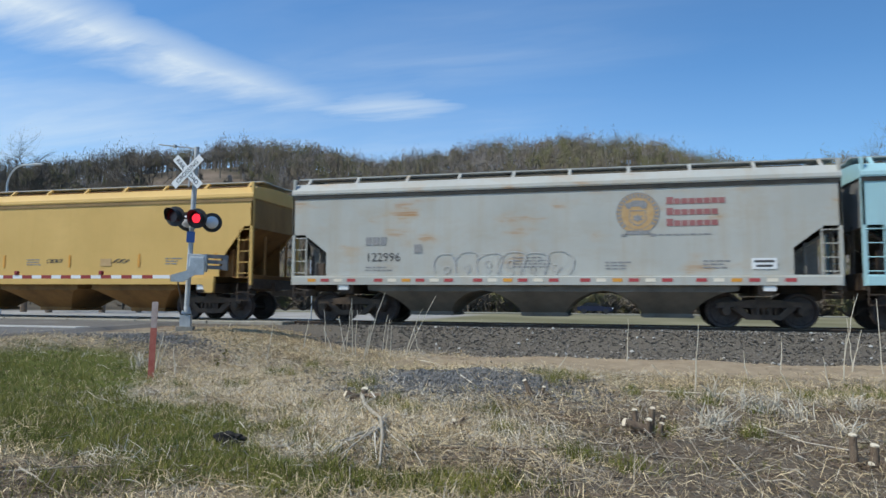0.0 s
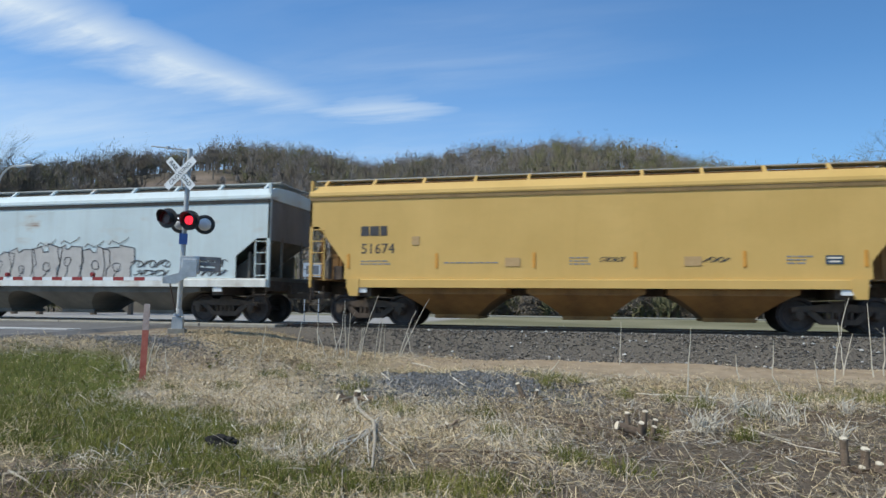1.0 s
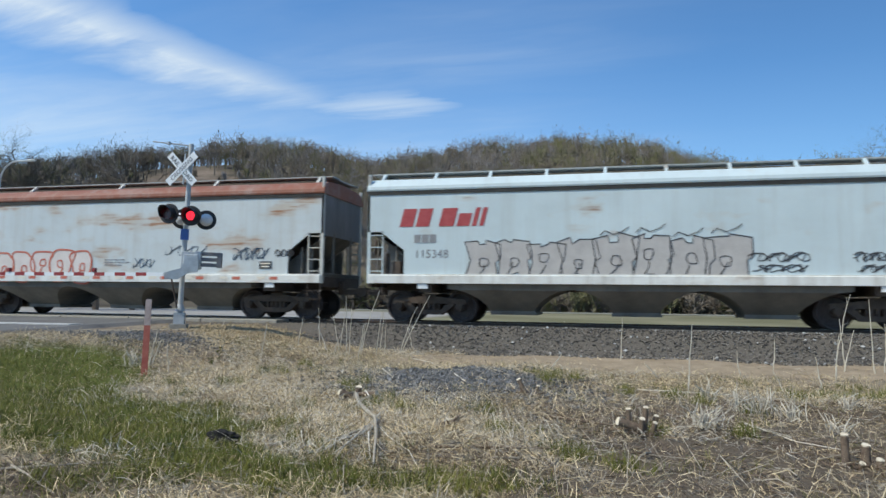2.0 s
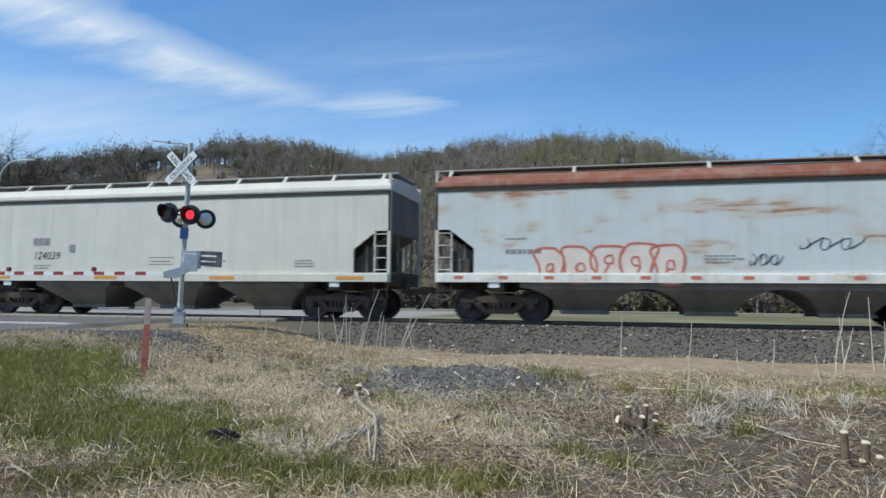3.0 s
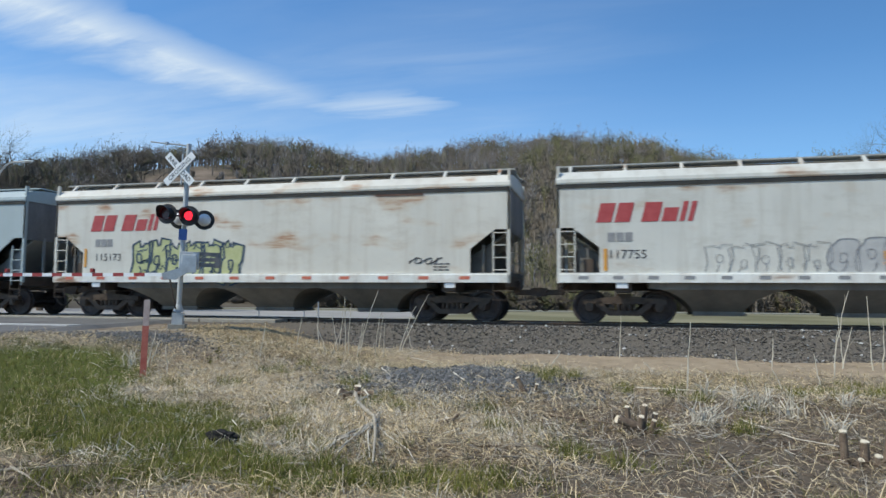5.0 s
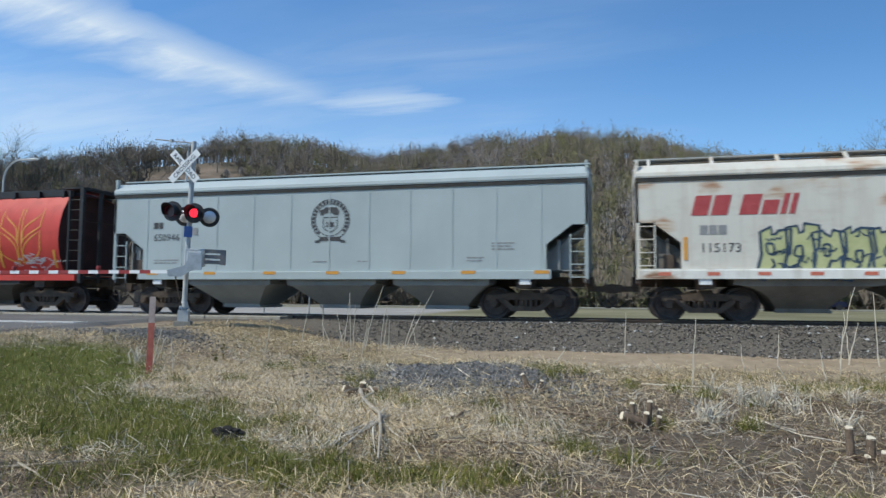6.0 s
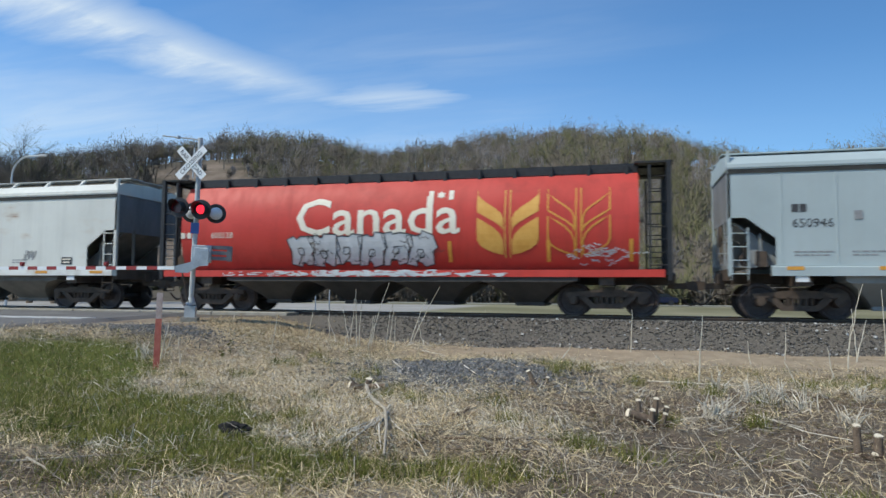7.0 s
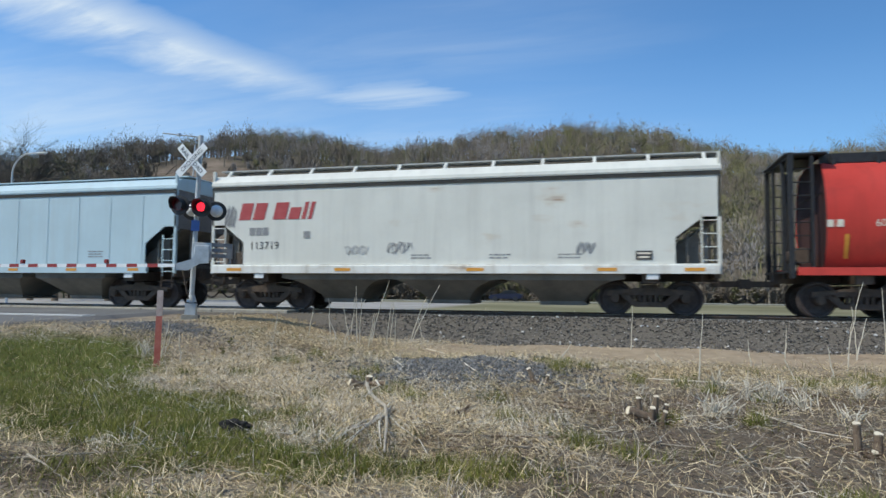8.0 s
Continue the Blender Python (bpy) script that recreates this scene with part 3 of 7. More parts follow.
def stones(name, pts, size, material, label, parent=None):
    """Broken stones: jittered eight-sided lumps, one object."""
    k = len(pts)
    rng = np.random.default_rng(5)
    o = np.array([(1, 0, 0), (-1, 0, 0), (0, 1, 0), (0, -1, 0), (0, 0, 1), (0, 0, -1)], float)
    tri = np.array([(0, 2, 4), (2, 1, 4), (1, 3, 4), (3, 0, 4), (2, 0, 5), (1, 2, 5), (3, 1, 5), (0, 3, 5)])
    v = o[None] * rng.uniform(0.55, 1.25, (k, 6, 3)) + rng.normal(0, 0.22, (k, 6, 3))
    a = rng.uniform(0, 6.28, k)
    c, s = np.cos(a)[:, None], np.sin(a)[:, None]
    v = np.stack([v[..., 0] * c - v[..., 1] * s, v[..., 0] * s + v[..., 1] * c, v[..., 2] * 0.75], -1)
    v = v * (size * rng.uniform(0.5, 1.3, k) ** 1.0)[:, None, None] + np.asarray(pts)[:, None, :]
    me = bpy.data.meshes.new(name)
    faces = (tri[None] + 6 * np.arange(k)[:, None, None]).reshape(-1, 3)
    me.from_pydata(v.reshape(-1, 3).tolist(), [], faces.tolist())
    me.materials.append(material)
    ob = new(name, me)
    return tagged(ob, label, "stones", kind="stuff")


def scatter_stones():
    rng = np.random.default_rng(8)
    x, y = rng.uniform(-14, 9.5, 22000), rng.uniform(17.35, 19.43, 22000)
    bald = 0.5 + 0.5 * np.sin(1.7 * x + 2.0 * np.sin(0.6 * x)) * np.sin(3.1 * y + 1.1 * x)
    left = (rng.uniform(0, 1, 22000) > 0.7 * bald ** 2) & (rng.uniform(0, 1, 22000) < np.maximum(smooth01(-8.6, -6.8, x), 0.25 * smooth01(18.6, 18.9, y)))
    x, y = x[left], y[left]
    stones("ballast", np.stack([x, y, ground_z(x, y) + rng.uniform(-0.008, 0.016, len(x))], 1), 0.037, M_BALLAST, "grey crushed stone ballast beside the rails")
    u, v = rng.normal(0, 0.8, 2600), rng.normal(0, 1.5, 2600)
    x, y = -9.0 + 0.8 * u + 0.6 * v, 15.8 + 0.6 * u - 0.8 * v
    stones("sandy_lumps", np.stack([x, y, ground_z(x, y) + 0.004], 1), 0.036, stuff("tan_lumps", (0.24, 0.18, 0.10), (0.40, 0.315, 0.19), 9.0, 0.95, 0.0, 0.3, 60.0, island=0.5), "tan lumps of sandy fill beside the signal")
    x, y = rng.uniform(-14, 9.5, 5000), rng.uniform(19.7, 20.8, 5000)
    stones("ballast", np.stack([x, y, ground_z(x, y) + 0.01], 1), 0.034, M_BALLAST, "grey crushed stone ballast between the rails")
    x, y = rng.normal(-2.8, 1.0, 12000), rng.normal(12.2, 0.85, 12000)
    stones("gravel_spill", np.stack([x, y, ground_z(x, y) + 0.012], 1), 0.042, M_GRAVEL, "spilled grey gravel lying on the verge")
    x, y = rng.normal(-10.6, 1.1, 3200), rng.normal(13.5, 0.42, 3200)
    stones("gravel_shoulder", np.stack([x, y, ground_z(x, y) + 0.005], 1), 0.026, M_GRAVEL, "grey gravel along the shoulder of the crossing")


scatter_stones()

# ---- crossing signal ----


def lamp_head(parent, x, y, z, facing, shutters, name="flasher"):
    """A crossing lamp: black backing disc, hood, lens; facing -1 to the verge, 1 away from it."""
    bm = bmesh.new()
    rod(bm, (0, 0.02, 0), (0, 0.05, 0), 0.255, 28)
    ob = part(name, bm, M_BLACK, parent, "black round crossing lamp with a deep hood", pose(x, y, z, 0, 0, 0 if facing < 0 else 180) )
    bm = bmesh.new()
    n = 18
    for i in range(n):
        a0, a1 = radians(-35 + 250 * i / n), radians(-35 + 250 * (i + 1) / n)
        d0, d1 = 0.30 * (0.55 + 0.45 * max(0, math.sin(a0))), 0.30 * (0.55 + 0.45 * max(0, math.sin(a1)))
        q = []
        for r in (0.172, 0.184):
            q.append([bm.verts.new((r * math.cos(a), yy, r * math.sin(a))) for a, yy in ((a0, 0.02), (a1, 0.02), (a1, -d1), (a0, -d0))])
        for j in range(4):
            bm.faces.new((q[0][j], q[0][(j + 1) % 4], q[1][(j + 1) % 4], q[1][j]))
        bm.faces.new(q[0][::-1])
        bm.faces.new(q[1])
    part("hood", bm, M_BLACK, ob, smooth=50)
    bm = bmesh.new()
    rod(bm, (0, 0.0, 0), (0, 0.018, 0), 0.115, 24)
    part("lens", bm, M_LENS_LIT if shutters is not None else M_LENS_DARK, ob, "red lens")
    bm = bmesh.new()
    loft(bm, [[(r * math.cos(i * math.tau / 20), yy, r * math.sin(i * math.tau / 20)) for i in range(20)] for yy, r in ((0.05, 0.165), (0.12, 0.155), (0.17, 0.11), (0.19, 0.03))])
    part("housing", bm, M_DOME, ob, "silver domed lamp housing", smooth=50)
    if shutters is not None:
        # added disc, not part of such a lamp: covers the glowing lens when dark
        bm = bmesh.new()
        rod(bm, (0, -0.002, 0), (0, 0.002, 0), 0.150, 24)
        sh = part("shutter", bm, M_LENS_DARK, ob, "added disc that hides the lit lens", pose(0, -0.03, 0))
        shutters.append(sh)
    return ob


SHUTTERS = []


def build_signal():
    sx, sy = -10.47, 15.26
    sig = base("crossing_signal", pose(sx - 0.22, sy - 0.07, 0, 0, 1.6, 26), "railroad crossing signal with lowered gate, flashing red", "crossing signal")
    bm = bmesh.new()
    rod(bm, (0, 0, 0.0), (0, 0, 4.60), 0.064, 16)
    part("mast", bm, M_ALU, sig, "grey aluminium mast", smooth=40)
    bm = bmesh.new()
    box(bm, -0.13, 0.13, -0.13, 0.13, -0.04, 0.25)
    rod(bm, (0, 0, 0.28), (0, 0, 0.46), 0.13, 16, 0.075)
    part("junction_base", bm, M_ALU, sig, "white junction box base")
    bm = bmesh.new()
    box(bm, -0.20, 0.20, -0.20, 0.20, -0.5, -0.04)
    part("foundation", bm, M_CONC, sig, "concrete foundation block")
    # crossbuck, two blades with letters
    buck = new("crossbuck")
    buck.parent = sig
    buck.matrix_basis = pose(-0.18, -0.12, 3.92, 0, 0, -24)
    for a, text, dy in ((45, "CROSSING", 0.0), (-45, "RAIL  ROAD", 0.014)):
        bm = bmesh.new()
        box(bm, -0.53, 0.53, -0.006, 0.006, -0.10, 0.10)
        bl = part("blade", bm, M_WHITE, buck, "white crossbuck blade with black letters", pose(0, dy, 0, 0, -a, 0))
        me = words(text, 0.165, M_BLACK, 0, "CENTER")
        hang("lettering", me, bl, pose(0, -0.012, -0.057))
    bm = bmesh.new()
    rod(bm, (0.04, 0.05, -0.4), (0.04, 0.05, 0.4), 0.02, 8)
    part("bracket", bm, M_GALV, buck)
    # antenna-like arm at the top
    bm = bmesh.new()
    rod(bm, (0, 0, 4.56), (-0.95, 0.05, 4.60), 0.018, 8)
    rod(bm, (-0.55, 0.03, 4.55), (-0.55, 0.03, 4.62), 0.05, 8)
    part("top_arm", bm, M_GALV, sig)
    # lamps: a pair to the verge, a pair facing away
    bm = bmesh.new()
    rod(bm, (-0.50, -0.16, 2.72), (0.22, -0.12, 2.70), 0.025, 8)
    rod(bm, (-0.3, 0.2, 2.66), (0.6, 0.2, 2.66), 0.025, 8)
    box(bm, -0.09, 0.09, -0.16, 0.22, 2.6, 2.78)
    part("crossarm", bm, M_BLACK, sig)
    a = lamp_head(sig, -0.39, -0.28, 2.73, -1, SHUTTERS)
    b = lamp_head(sig, 0.14, -0.28, 2.71, -1, SHUTTERS)
    a.rotation_euler.z, b.rotation_euler.z = radians(-22), radians(-14)
    lamp_head(sig, -0.14, 0.24, 2.66, 1, None)
    lamp_head(sig, 0.46, 0.24, 2.67, 1, None)
    bm = bmesh.new()
    box(bm, -0.10, 0.10, -0.10, -0.075, 2.10, 2.38)
    part("notice_plate", bm, M_BLUE, sig, "small blue notice plate")
    # gate mechanism and its arm
    bm = bmesh.new()
    box(bm, -0.02, 0.46, -0.30, -0.05, 1.36, 1.80)
    box(bm, 0.04, 0.40, -0.34, -0.28, 1.43, 1.73)
    bmesh.ops.bevel(bm, geom=bm.edges[:], offset=0.02, segments=1, affect="EDGES")
    part("gate_mechanism", bm, M_GALV, sig, "grey cast gate mechanism box")
    bm = bmesh.new()
    for zz in (1.48, 1.62, 1.76):
        box(bm, 0.44, 0.90, -0.25, -0.10, zz - 0.045, zz + 0.045)
    box(bm, 0.84, 0.96, -0.28, -0.07, 1.42, 1.80)
    part("counterweight", bm, M_END, sig, "dark iron counterweight plates")
    bm = bmesh.new()
    prism(bm, [(-0.36, 1.08), (-0.06, 1.08), (0.20, 1.26), (0.42, 1.28), (0.42, 1.64), (0.14, 1.62), (0.0, 1.36), (-0.36, 1.24)], -0.42, -0.34)
    part("gate_bracket", bm, M_GALV, sig, "grey bent gate arm bracket")
    bm = bmesh.new()
    rod(bm, (-0.05, -0.15, 0.35), (-0.25, -0.2, 1.2), 0.02, 8)
    part("conduit", bm, M_STEEL, sig)
    return sig


signal = build_signal()


def build_gate():
    """The lowered arm: its own boom on the bracket, across the road."""
    arm = base("gate_arm", pose(-10.78, 14.62, 1.20, 0, 0, 181.5), "lowered crossing gate arm with red and white bands", "gate arm")
    bm = bmesh.new()
    box(bm, 0, 9.47, -0.014, 0.014, -0.042, 0.042)
    boom = part("boom", bm, M_WHITE, arm, "white gate boom")
    bm = bmesh.new()
    box(bm, -0.15, 0.15, -0.019, 0.019, -0.044, 0.044)
    me = finish(bm, "red_band", M_RED)
    for i in range(15):
        hang("red_band", me, arm, pose(0.63 + i * 0.60, 0, 0))
    bm = bmesh.new()
    box(bm, -0.05, 0.05, -0.03, 0.03, 0.05, 0.09)
    rod(bm, (0, 0.045, 0.115), (0, -0.045, 0.115), 0.045, 12)
    me = finish(bm, "gate_lamp", M_RED)
    for x in (1.99, 4.57, 9.17):
        hang("gate_lamp", me, arm, pose(x, 0, 0))


build_gate()


def build_post():
    x, y = -8.48, 11.05
    z = float(ground_z(x, y))
    p = base("marker_post", pose(x, y, z, 0, 1.2, 20), "weathered red flexible marker post standing in the verge", "marker post")
    bm = bmesh.new()
    prism(bm, [(-0.055, -0.2), (0.055, -0.2), (0.055, 0.95), (-0.055, 0.95)], -0.01, 0.012)
    part("blade", bm, M_PINK, p, "sun-faded red plastic")
    bm = bmesh.new()
    prism(bm, [(-0.055, 0.95), (0.055, 0.95), (0.055, 1.41), (0.045, 1.44), (-0.045, 1.44), (-0.055, 1.41)], -0.01, 0.012)
    part("top", bm, M_POSTTOP, p, "dull grey-pink top section")


build_post()

# ---- the train ----
HALF_W = 1.58
CACHE = {}


def shared(key, make):
    if key not in CACHE:
        CACHE[key] = make()
    return CACHE[key]


def wheelset_mesh():
    bm = bmesh.new()
    rod(bm, (0, -1.02, 0), (0, 1.02, 0), 0.075, 12)
    n = 36
    for s in (-1, 1):
        prof = [(0.66, 0.09), (0.62, 0.14), (0.69, 0.36), (0.665, 0.40), (0.665, 0.4825), (0.69, 0.485), (0.70, 0.457), (0.81, 0.452), (0.81, 0.39), (0.765, 0.36), (0.75, 0.15), (0.80, 0.13), (0.80, 0.09)]
        loft(bm, [[(r * math.cos(i * math.tau / n), s * y, r * math.sin(i * math.tau / n)) for i in range(n)] for y, r in prof], caps=False)
    return finish(bm, "wheelset", M_WHEEL, 40)


def sideframe_mesh():
    bm = bmesh.new()
    for s in (-1, 1):
        y0, y1 = s * 0.94, s * 1.08
        lo, hi = min(y0, y1), max(y0, y1)
        prism(bm, [(-1.12, 0.52), (-1.12, 0.66), (-0.62, 0.70), (-0.35, 0.74), (0.35, 0.74), (0.62, 0.70), (1.12, 0.66), (1.12, 0.52), (0.70, 0.56), (0.48, 0.54), (-0.48, 0.54), (-0.70, 0.56)], lo, hi)
        prism(bm, [(-0.78, 0.52), (-0.60, 0.60), (-0.36, 0.36), (0.36, 0.36), (0.60, 0.60), (0.78, 0.52), (0.42, 0.22), (-0.42, 0.22)], lo, hi)
        for x in (-0.30, 0.26):
            box(bm, x, x + 0.05, lo, hi, 0.34, 0.58)
        for x in (-0.15, 0, 0.15):
            rod(bm, (x, s * 1.02, 0.34), (x, s * 1.02, 0.56), 0.055, 10)
        for x in (-0.915, 0.915):
            rod(bm, (x, s * 0.92, 0.457), (x, s * 1.13, 0.457), 0.125, 14)
            rod(bm, (x, s * 1.13, 0.457), (x, s * 1.16, 0.457), 0.085, 14)
    box(bm, -0.2, 0.2, -1.0, 1.0, 0.50, 0.82)
    return finish(bm, "truck", M_STEEL, 30)


WHEELSETS = []


def add_truck(car, x):
    tr = hang("truck", shared("truck", sideframe_mesh), car, pose(x, 0, 0), "dark iron truck with springs and bearings")
    for s in (-1, 1):
        w = hang("wheelset", shared("wheels", wheelset_mesh), tr, pose(s * 0.915, 0, 0.457), "steel wheels on an axle")
        WHEELSETS.append((w, s * 0.915))


def ladder_mesh(mat, height=1.55, rungs=4, width=0.40):
    bm = bmesh.new()
    for x in (-width / 2, width / 2):
        box(bm, x - 0.018, x + 0.018, -0.02, 0.02, 0, height)
    for i in range(rungs):
        z = 0.16 + i * (height - 0.3) / (rungs - 1)
        rod(bm, (-width / 2, -0.02, z), (width / 2, -0.02, z), 0.014, 6)
    return finish(bm, "ladder", mat)


def bay_mesh(mat, half, foot, top, bottom, bow):
    """A hopper bay with slope sheets drawn in towards its gate."""
    bm = bmesh.new()
    rings = []
    for u in (0, 0.12, 0.28, 0.45, 0.6, 0.74, 0.86, 0.95, 1.0, 1.35):
        z = bottom + (top - bottom) * u / 1.35
        v = min(1.0, u)
        hl = half - (half - foot) * (bow * math.sqrt(1 - v * v) + (1 - bow) * (1 - v))
        hw = 0.62 + (1.46 - 0.62) * min(1.0, 1.05 * u)
        rings.append([(-hl, -hw, z), (hl, -hw, z), (hl, hw, z), (-hl, hw, z)])
    loft(bm, rings)
    for s in (-1, 1):
        box(bm, -foot - 0.05, foot + 0.05, s * 0.66 - 0.03, s * 0.66 + 0.03, bottom - 0.06, bottom + 0.06)
    rod(bm, (foot + 0.06, -0.75, bottom - 0.02), (foot + 0.06, 0.75, bottom - 0.02), 0.045, 8)
    return finish(bm, "hopper_bay", mat)


def stripes(car, y, z, xs, w, h, mat, name="reflector"):
    bm = bmesh.new()
    prism(bm, [(-w / 2, -h / 2), (w / 2, -h / 2), (w / 2, h / 2), (-w / 2, h / 2)], -0.004, 0.004)
    me = finish(bm, name, mat)
    for x in xs:
        hang(name, me, car, pose(x, y, z))


def placard(car, x, z, w, h, mat, name="placard", label="", lines=0, ink=None, parent=None):
    bm = bmesh.new()
    box(bm, -w / 2, w / 2, -0.006, 0.006, -h / 2, h / 2)
    p = part(name, bm, mat, car, label, pose(x, -HALF_W - 0.012, z))
    for i in range(lines):
        bm = bmesh.new()
        zz = h * 0.5 - (i + 0.7) * h / (lines + 0.4)
        k = 0.40 - 0.08 * (i % 2)
        box(bm, -w * k, w * k, -0.011, -0.008, zz - h * 0.10, zz + h * 0.10)
        part("print_bar", bm, ink or M_INK, p)
    return p


def print_lines(car, x, z, w, n, mat=None, gap=0.085, h=0.035):
    """Small print that cannot be read, as broken bars."""
    rng = random.Random(int((x + 50) * 100 + z * 10))
    bm = bmesh.new()
    for i in range(n):
        xx = 0.0
        while xx < w * rng.uniform(0.75, 1.0):
            k = rng.uniform(0.06, 0.20)
            box(bm, xx, xx + k, -0.003, 0.0, -i * gap, -i * gap + h)
            xx += k + 0.035
    tagged(part("small_print", bm, mat or M_INK_GREY, car, "", pose(x, -HALF_W - 0.006, z)), kind="stuff")


def mark_bars(car, x, z, h, widths, mat, slant=0.0, name="company_mark", label=""):
    """A company's lettering, as plain bars of its size and colour."""
    mark = new(name)
    mark.parent = car
    mark.matrix_basis = pose(x, -HALF_W - 0.006, z)
    if label:
        tagged(mark, label)
    xx = 0.0
    for w, k in widths:
        if k:
            bm = bmesh.new()
            prism(bm, [(xx, 0), (xx + w, 0), (xx + w + slant * h * k, h * k), (xx + slant * h * k, h * k)], -0.004, 0.0)
            part("letter_bar", bm, mat, mark)
        xx += w + h * 0.15


def number(car, text, x, z, size, mat, slant=0.0, y=None):
    hang("number", words(text, size, mat, slant, name="number"), car, pose(x, (y if y is not None else -HALF_W) - 0.009, z))


def blob(rng, cx, cz, w, h, n=26, wob=0.16):
    """A fat spray-can letter's outline."""
    ph = [rng.uniform(0, 6.28) for _ in range(4)]
    out = []
    for i in range(n):
        a = i * math.tau / n
        k = 1 + wob * math.sin(2 * a + ph[0]) + wob * 0.9 * math.sin(3 * a + ph[1]) + wob * 0.5 * math.sin(5 * a + ph[2])
        c, s = math.cos(a), math.sin(a)
        e = 0.62
        out.append((cx + w / 2 * k * math.copysign(abs(c) ** e, c), cz + h / 2 * (0.75 + 0.25 * k) * math.copysign(abs(s) ** e, s)))
    return out


def ribbon(bm, pts, width, y, closed=True):
    n = len(pts)
    rows = []
    for i, (x, z) in enumerate(pts):
        a, b = pts[(i - 1) % n] if closed or i else pts[i], pts[(i + 1) % n] if closed or i < n - 1 else pts[i]
        t = Vector((b[0] - a[0], b[1] - a[1]))
        t = t.normalized() if t.length > 1e-6 else Vector((1, 0))
        rows.append((bm.verts.new((x - t.y * width / 2, y, z + t.x * width / 2)), bm.verts.new((x + t.y * width / 2, y, z - t.x * width / 2))))
    for i in range(n if closed else n - 1):
        a, b = rows[i], rows[(i + 1) % n]
        bm.faces.new((a[0], a[1], b[1], b[0]))


def graffiti(car, seed, x, z, w, h, letters, fill, line, thick=0.035, label="", spikes=False, fine=0, y=None, blocky=False):
    """Spray-painted letter shapes: fat outlines, filled or not, overlapping; no word can be read."""
    rng = random.Random(seed)
    y = (-HALF_W if y is None else y) - 0.006
    inks, fills = bmesh.new(), bmesh.new()
    lw = w / letters
    for i in range(letters):
        cx, cz = lw * (i + 0.5), h * rng.uniform(0.44, 0.54)
        o = blob(rng, cx, cz, lw * rng.uniform(1.0, 1.15), h * rng.uniform(0.80, 1.0))
        if blocky:
            k, lean = lw * rng.uniform(0.50, 0.60), lw * rng.uniform(-0.15, 0.3)
            o = [(-k, -0.46), (-k * 0.3, -0.5), (-k * 0.2, -0.36), (k * 0.15, -0.38), (k * 0.25, -0.5), (k, -0.44), (k * 0.9, -0.05), (k * 1.15, 0.05), (k, 0.46), (k * 0.1, 0.52), (0, 0.42), (-k * 0.3, 0.40), (-k * 0.4, 0.5), (-k * 1.1, 0.42), (-k * 0.8, 0.0)]
            o = [(cx + a + lean * b + rng.uniform(-0.06, 0.06) * lw, cz + h * b * rng.uniform(0.85, 1.1)) for a, b in o]
        if fill:
            vs = [fills.verts.new((a, -0.002 - 0.0006 * i, b)) for a, b in o]
            fills.faces.new(vs)
        ribbon(inks, o, thick, -0.012 - 0.0003 * i)
        # counters and inner strokes
        q = blob(rng, cx + rng.uniform(-0.1, 0.1) * lw, cz + rng.uniform(-0.12, 0.12) * h, lw * 0.26, h * 0.22, 12)
        ribbon(inks, q, thick * 0.8, -0.0125)
        ribbon(inks, [(cx - lw * 0.2 + rng.uniform(-0.1, 0.1) * lw, cz - h * 0.42), (cx + rng.uniform(-0.1, 0.1) * lw, cz - h * 0.2), (cx + rng.uniform(-0.05, 0.15) * lw, cz - h * 0.08)], thick * 0.9, -0.0125, False)
        if spikes:
            ribbon(inks, [(cx - lw * 0.4, cz + h * 0.5), (cx - lw * 0.25, cz + h * 0.60), (cx, cz + h * 0.52), (cx + lw * 0.28, cz + h * 0.60), (cx + lw * 0.4, cz + h * 0.68)], thick * 0.8, -0.0125, False)
    for i in range(fine):
        a, b = w * rng.uniform(0.0, 1.0), h * rng.uniform(0.05, 0.95)
        pts = [(a + 0.06 * k + rng.uniform(-0.04, 0.04), b + rng.uniform(-0.09, 0.09)) for k in range(7)]
        ribbon(inks, pts, thick * 0.6, -0.0127, False)
    g = part("graffiti", inks, line, car, label, pose(x, y, z))
    if fill:
        tagged(part("spray_fill", fills, fill, g), kind="stuff")
    else:
        fills.free()
    return g


def tag(car, seed, x, z, w, h, mat, thick=0.02, n=3):
    """A quick scribbled tag: a looping line."""
    rng = random.Random(seed)
    bm = bmesh.new()
    for k in range(n):
        pts = []
        ph = rng.uniform(0, 6)
        for i in range(30):
            u = i / 29
            pts.append((w * (u * 0.9 + 0.09 * math.sin(9 * u * 2 + ph)), h * (0.5 + 0.42 * math.sin(17 * u + ph + k) * rng.uniform(0.6, 1.0))))
        ribbon(bm, pts, thick, -0.001 * k, False)
    tagged(part("tag", bm, mat, car, "", pose(x, -HALF_W - 0.010, z)), kind="stuff")


def disc(bm, r, y, n=40, cx=0, cz=0):
    bm.faces.new([bm.verts.new((cx + r * math.cos(i * math.tau / n), y, cz + r * math.sin(i * math.tau / n))) for i in range(n)])


def ring(bm, r0, r1, y, n=48, a0=0.0, a1=360.0):
    k = [radians(a0 + (a1 - a0) * i / n) for i in range(n + 1)]
    for a, b in zip(k, k[1:]):
        bm.faces.new([bm.verts.new((r * math.cos(t), y, r * math.sin(t))) for r, t in ((r0, a), (r1, a), (r1, b), (r0, b))])


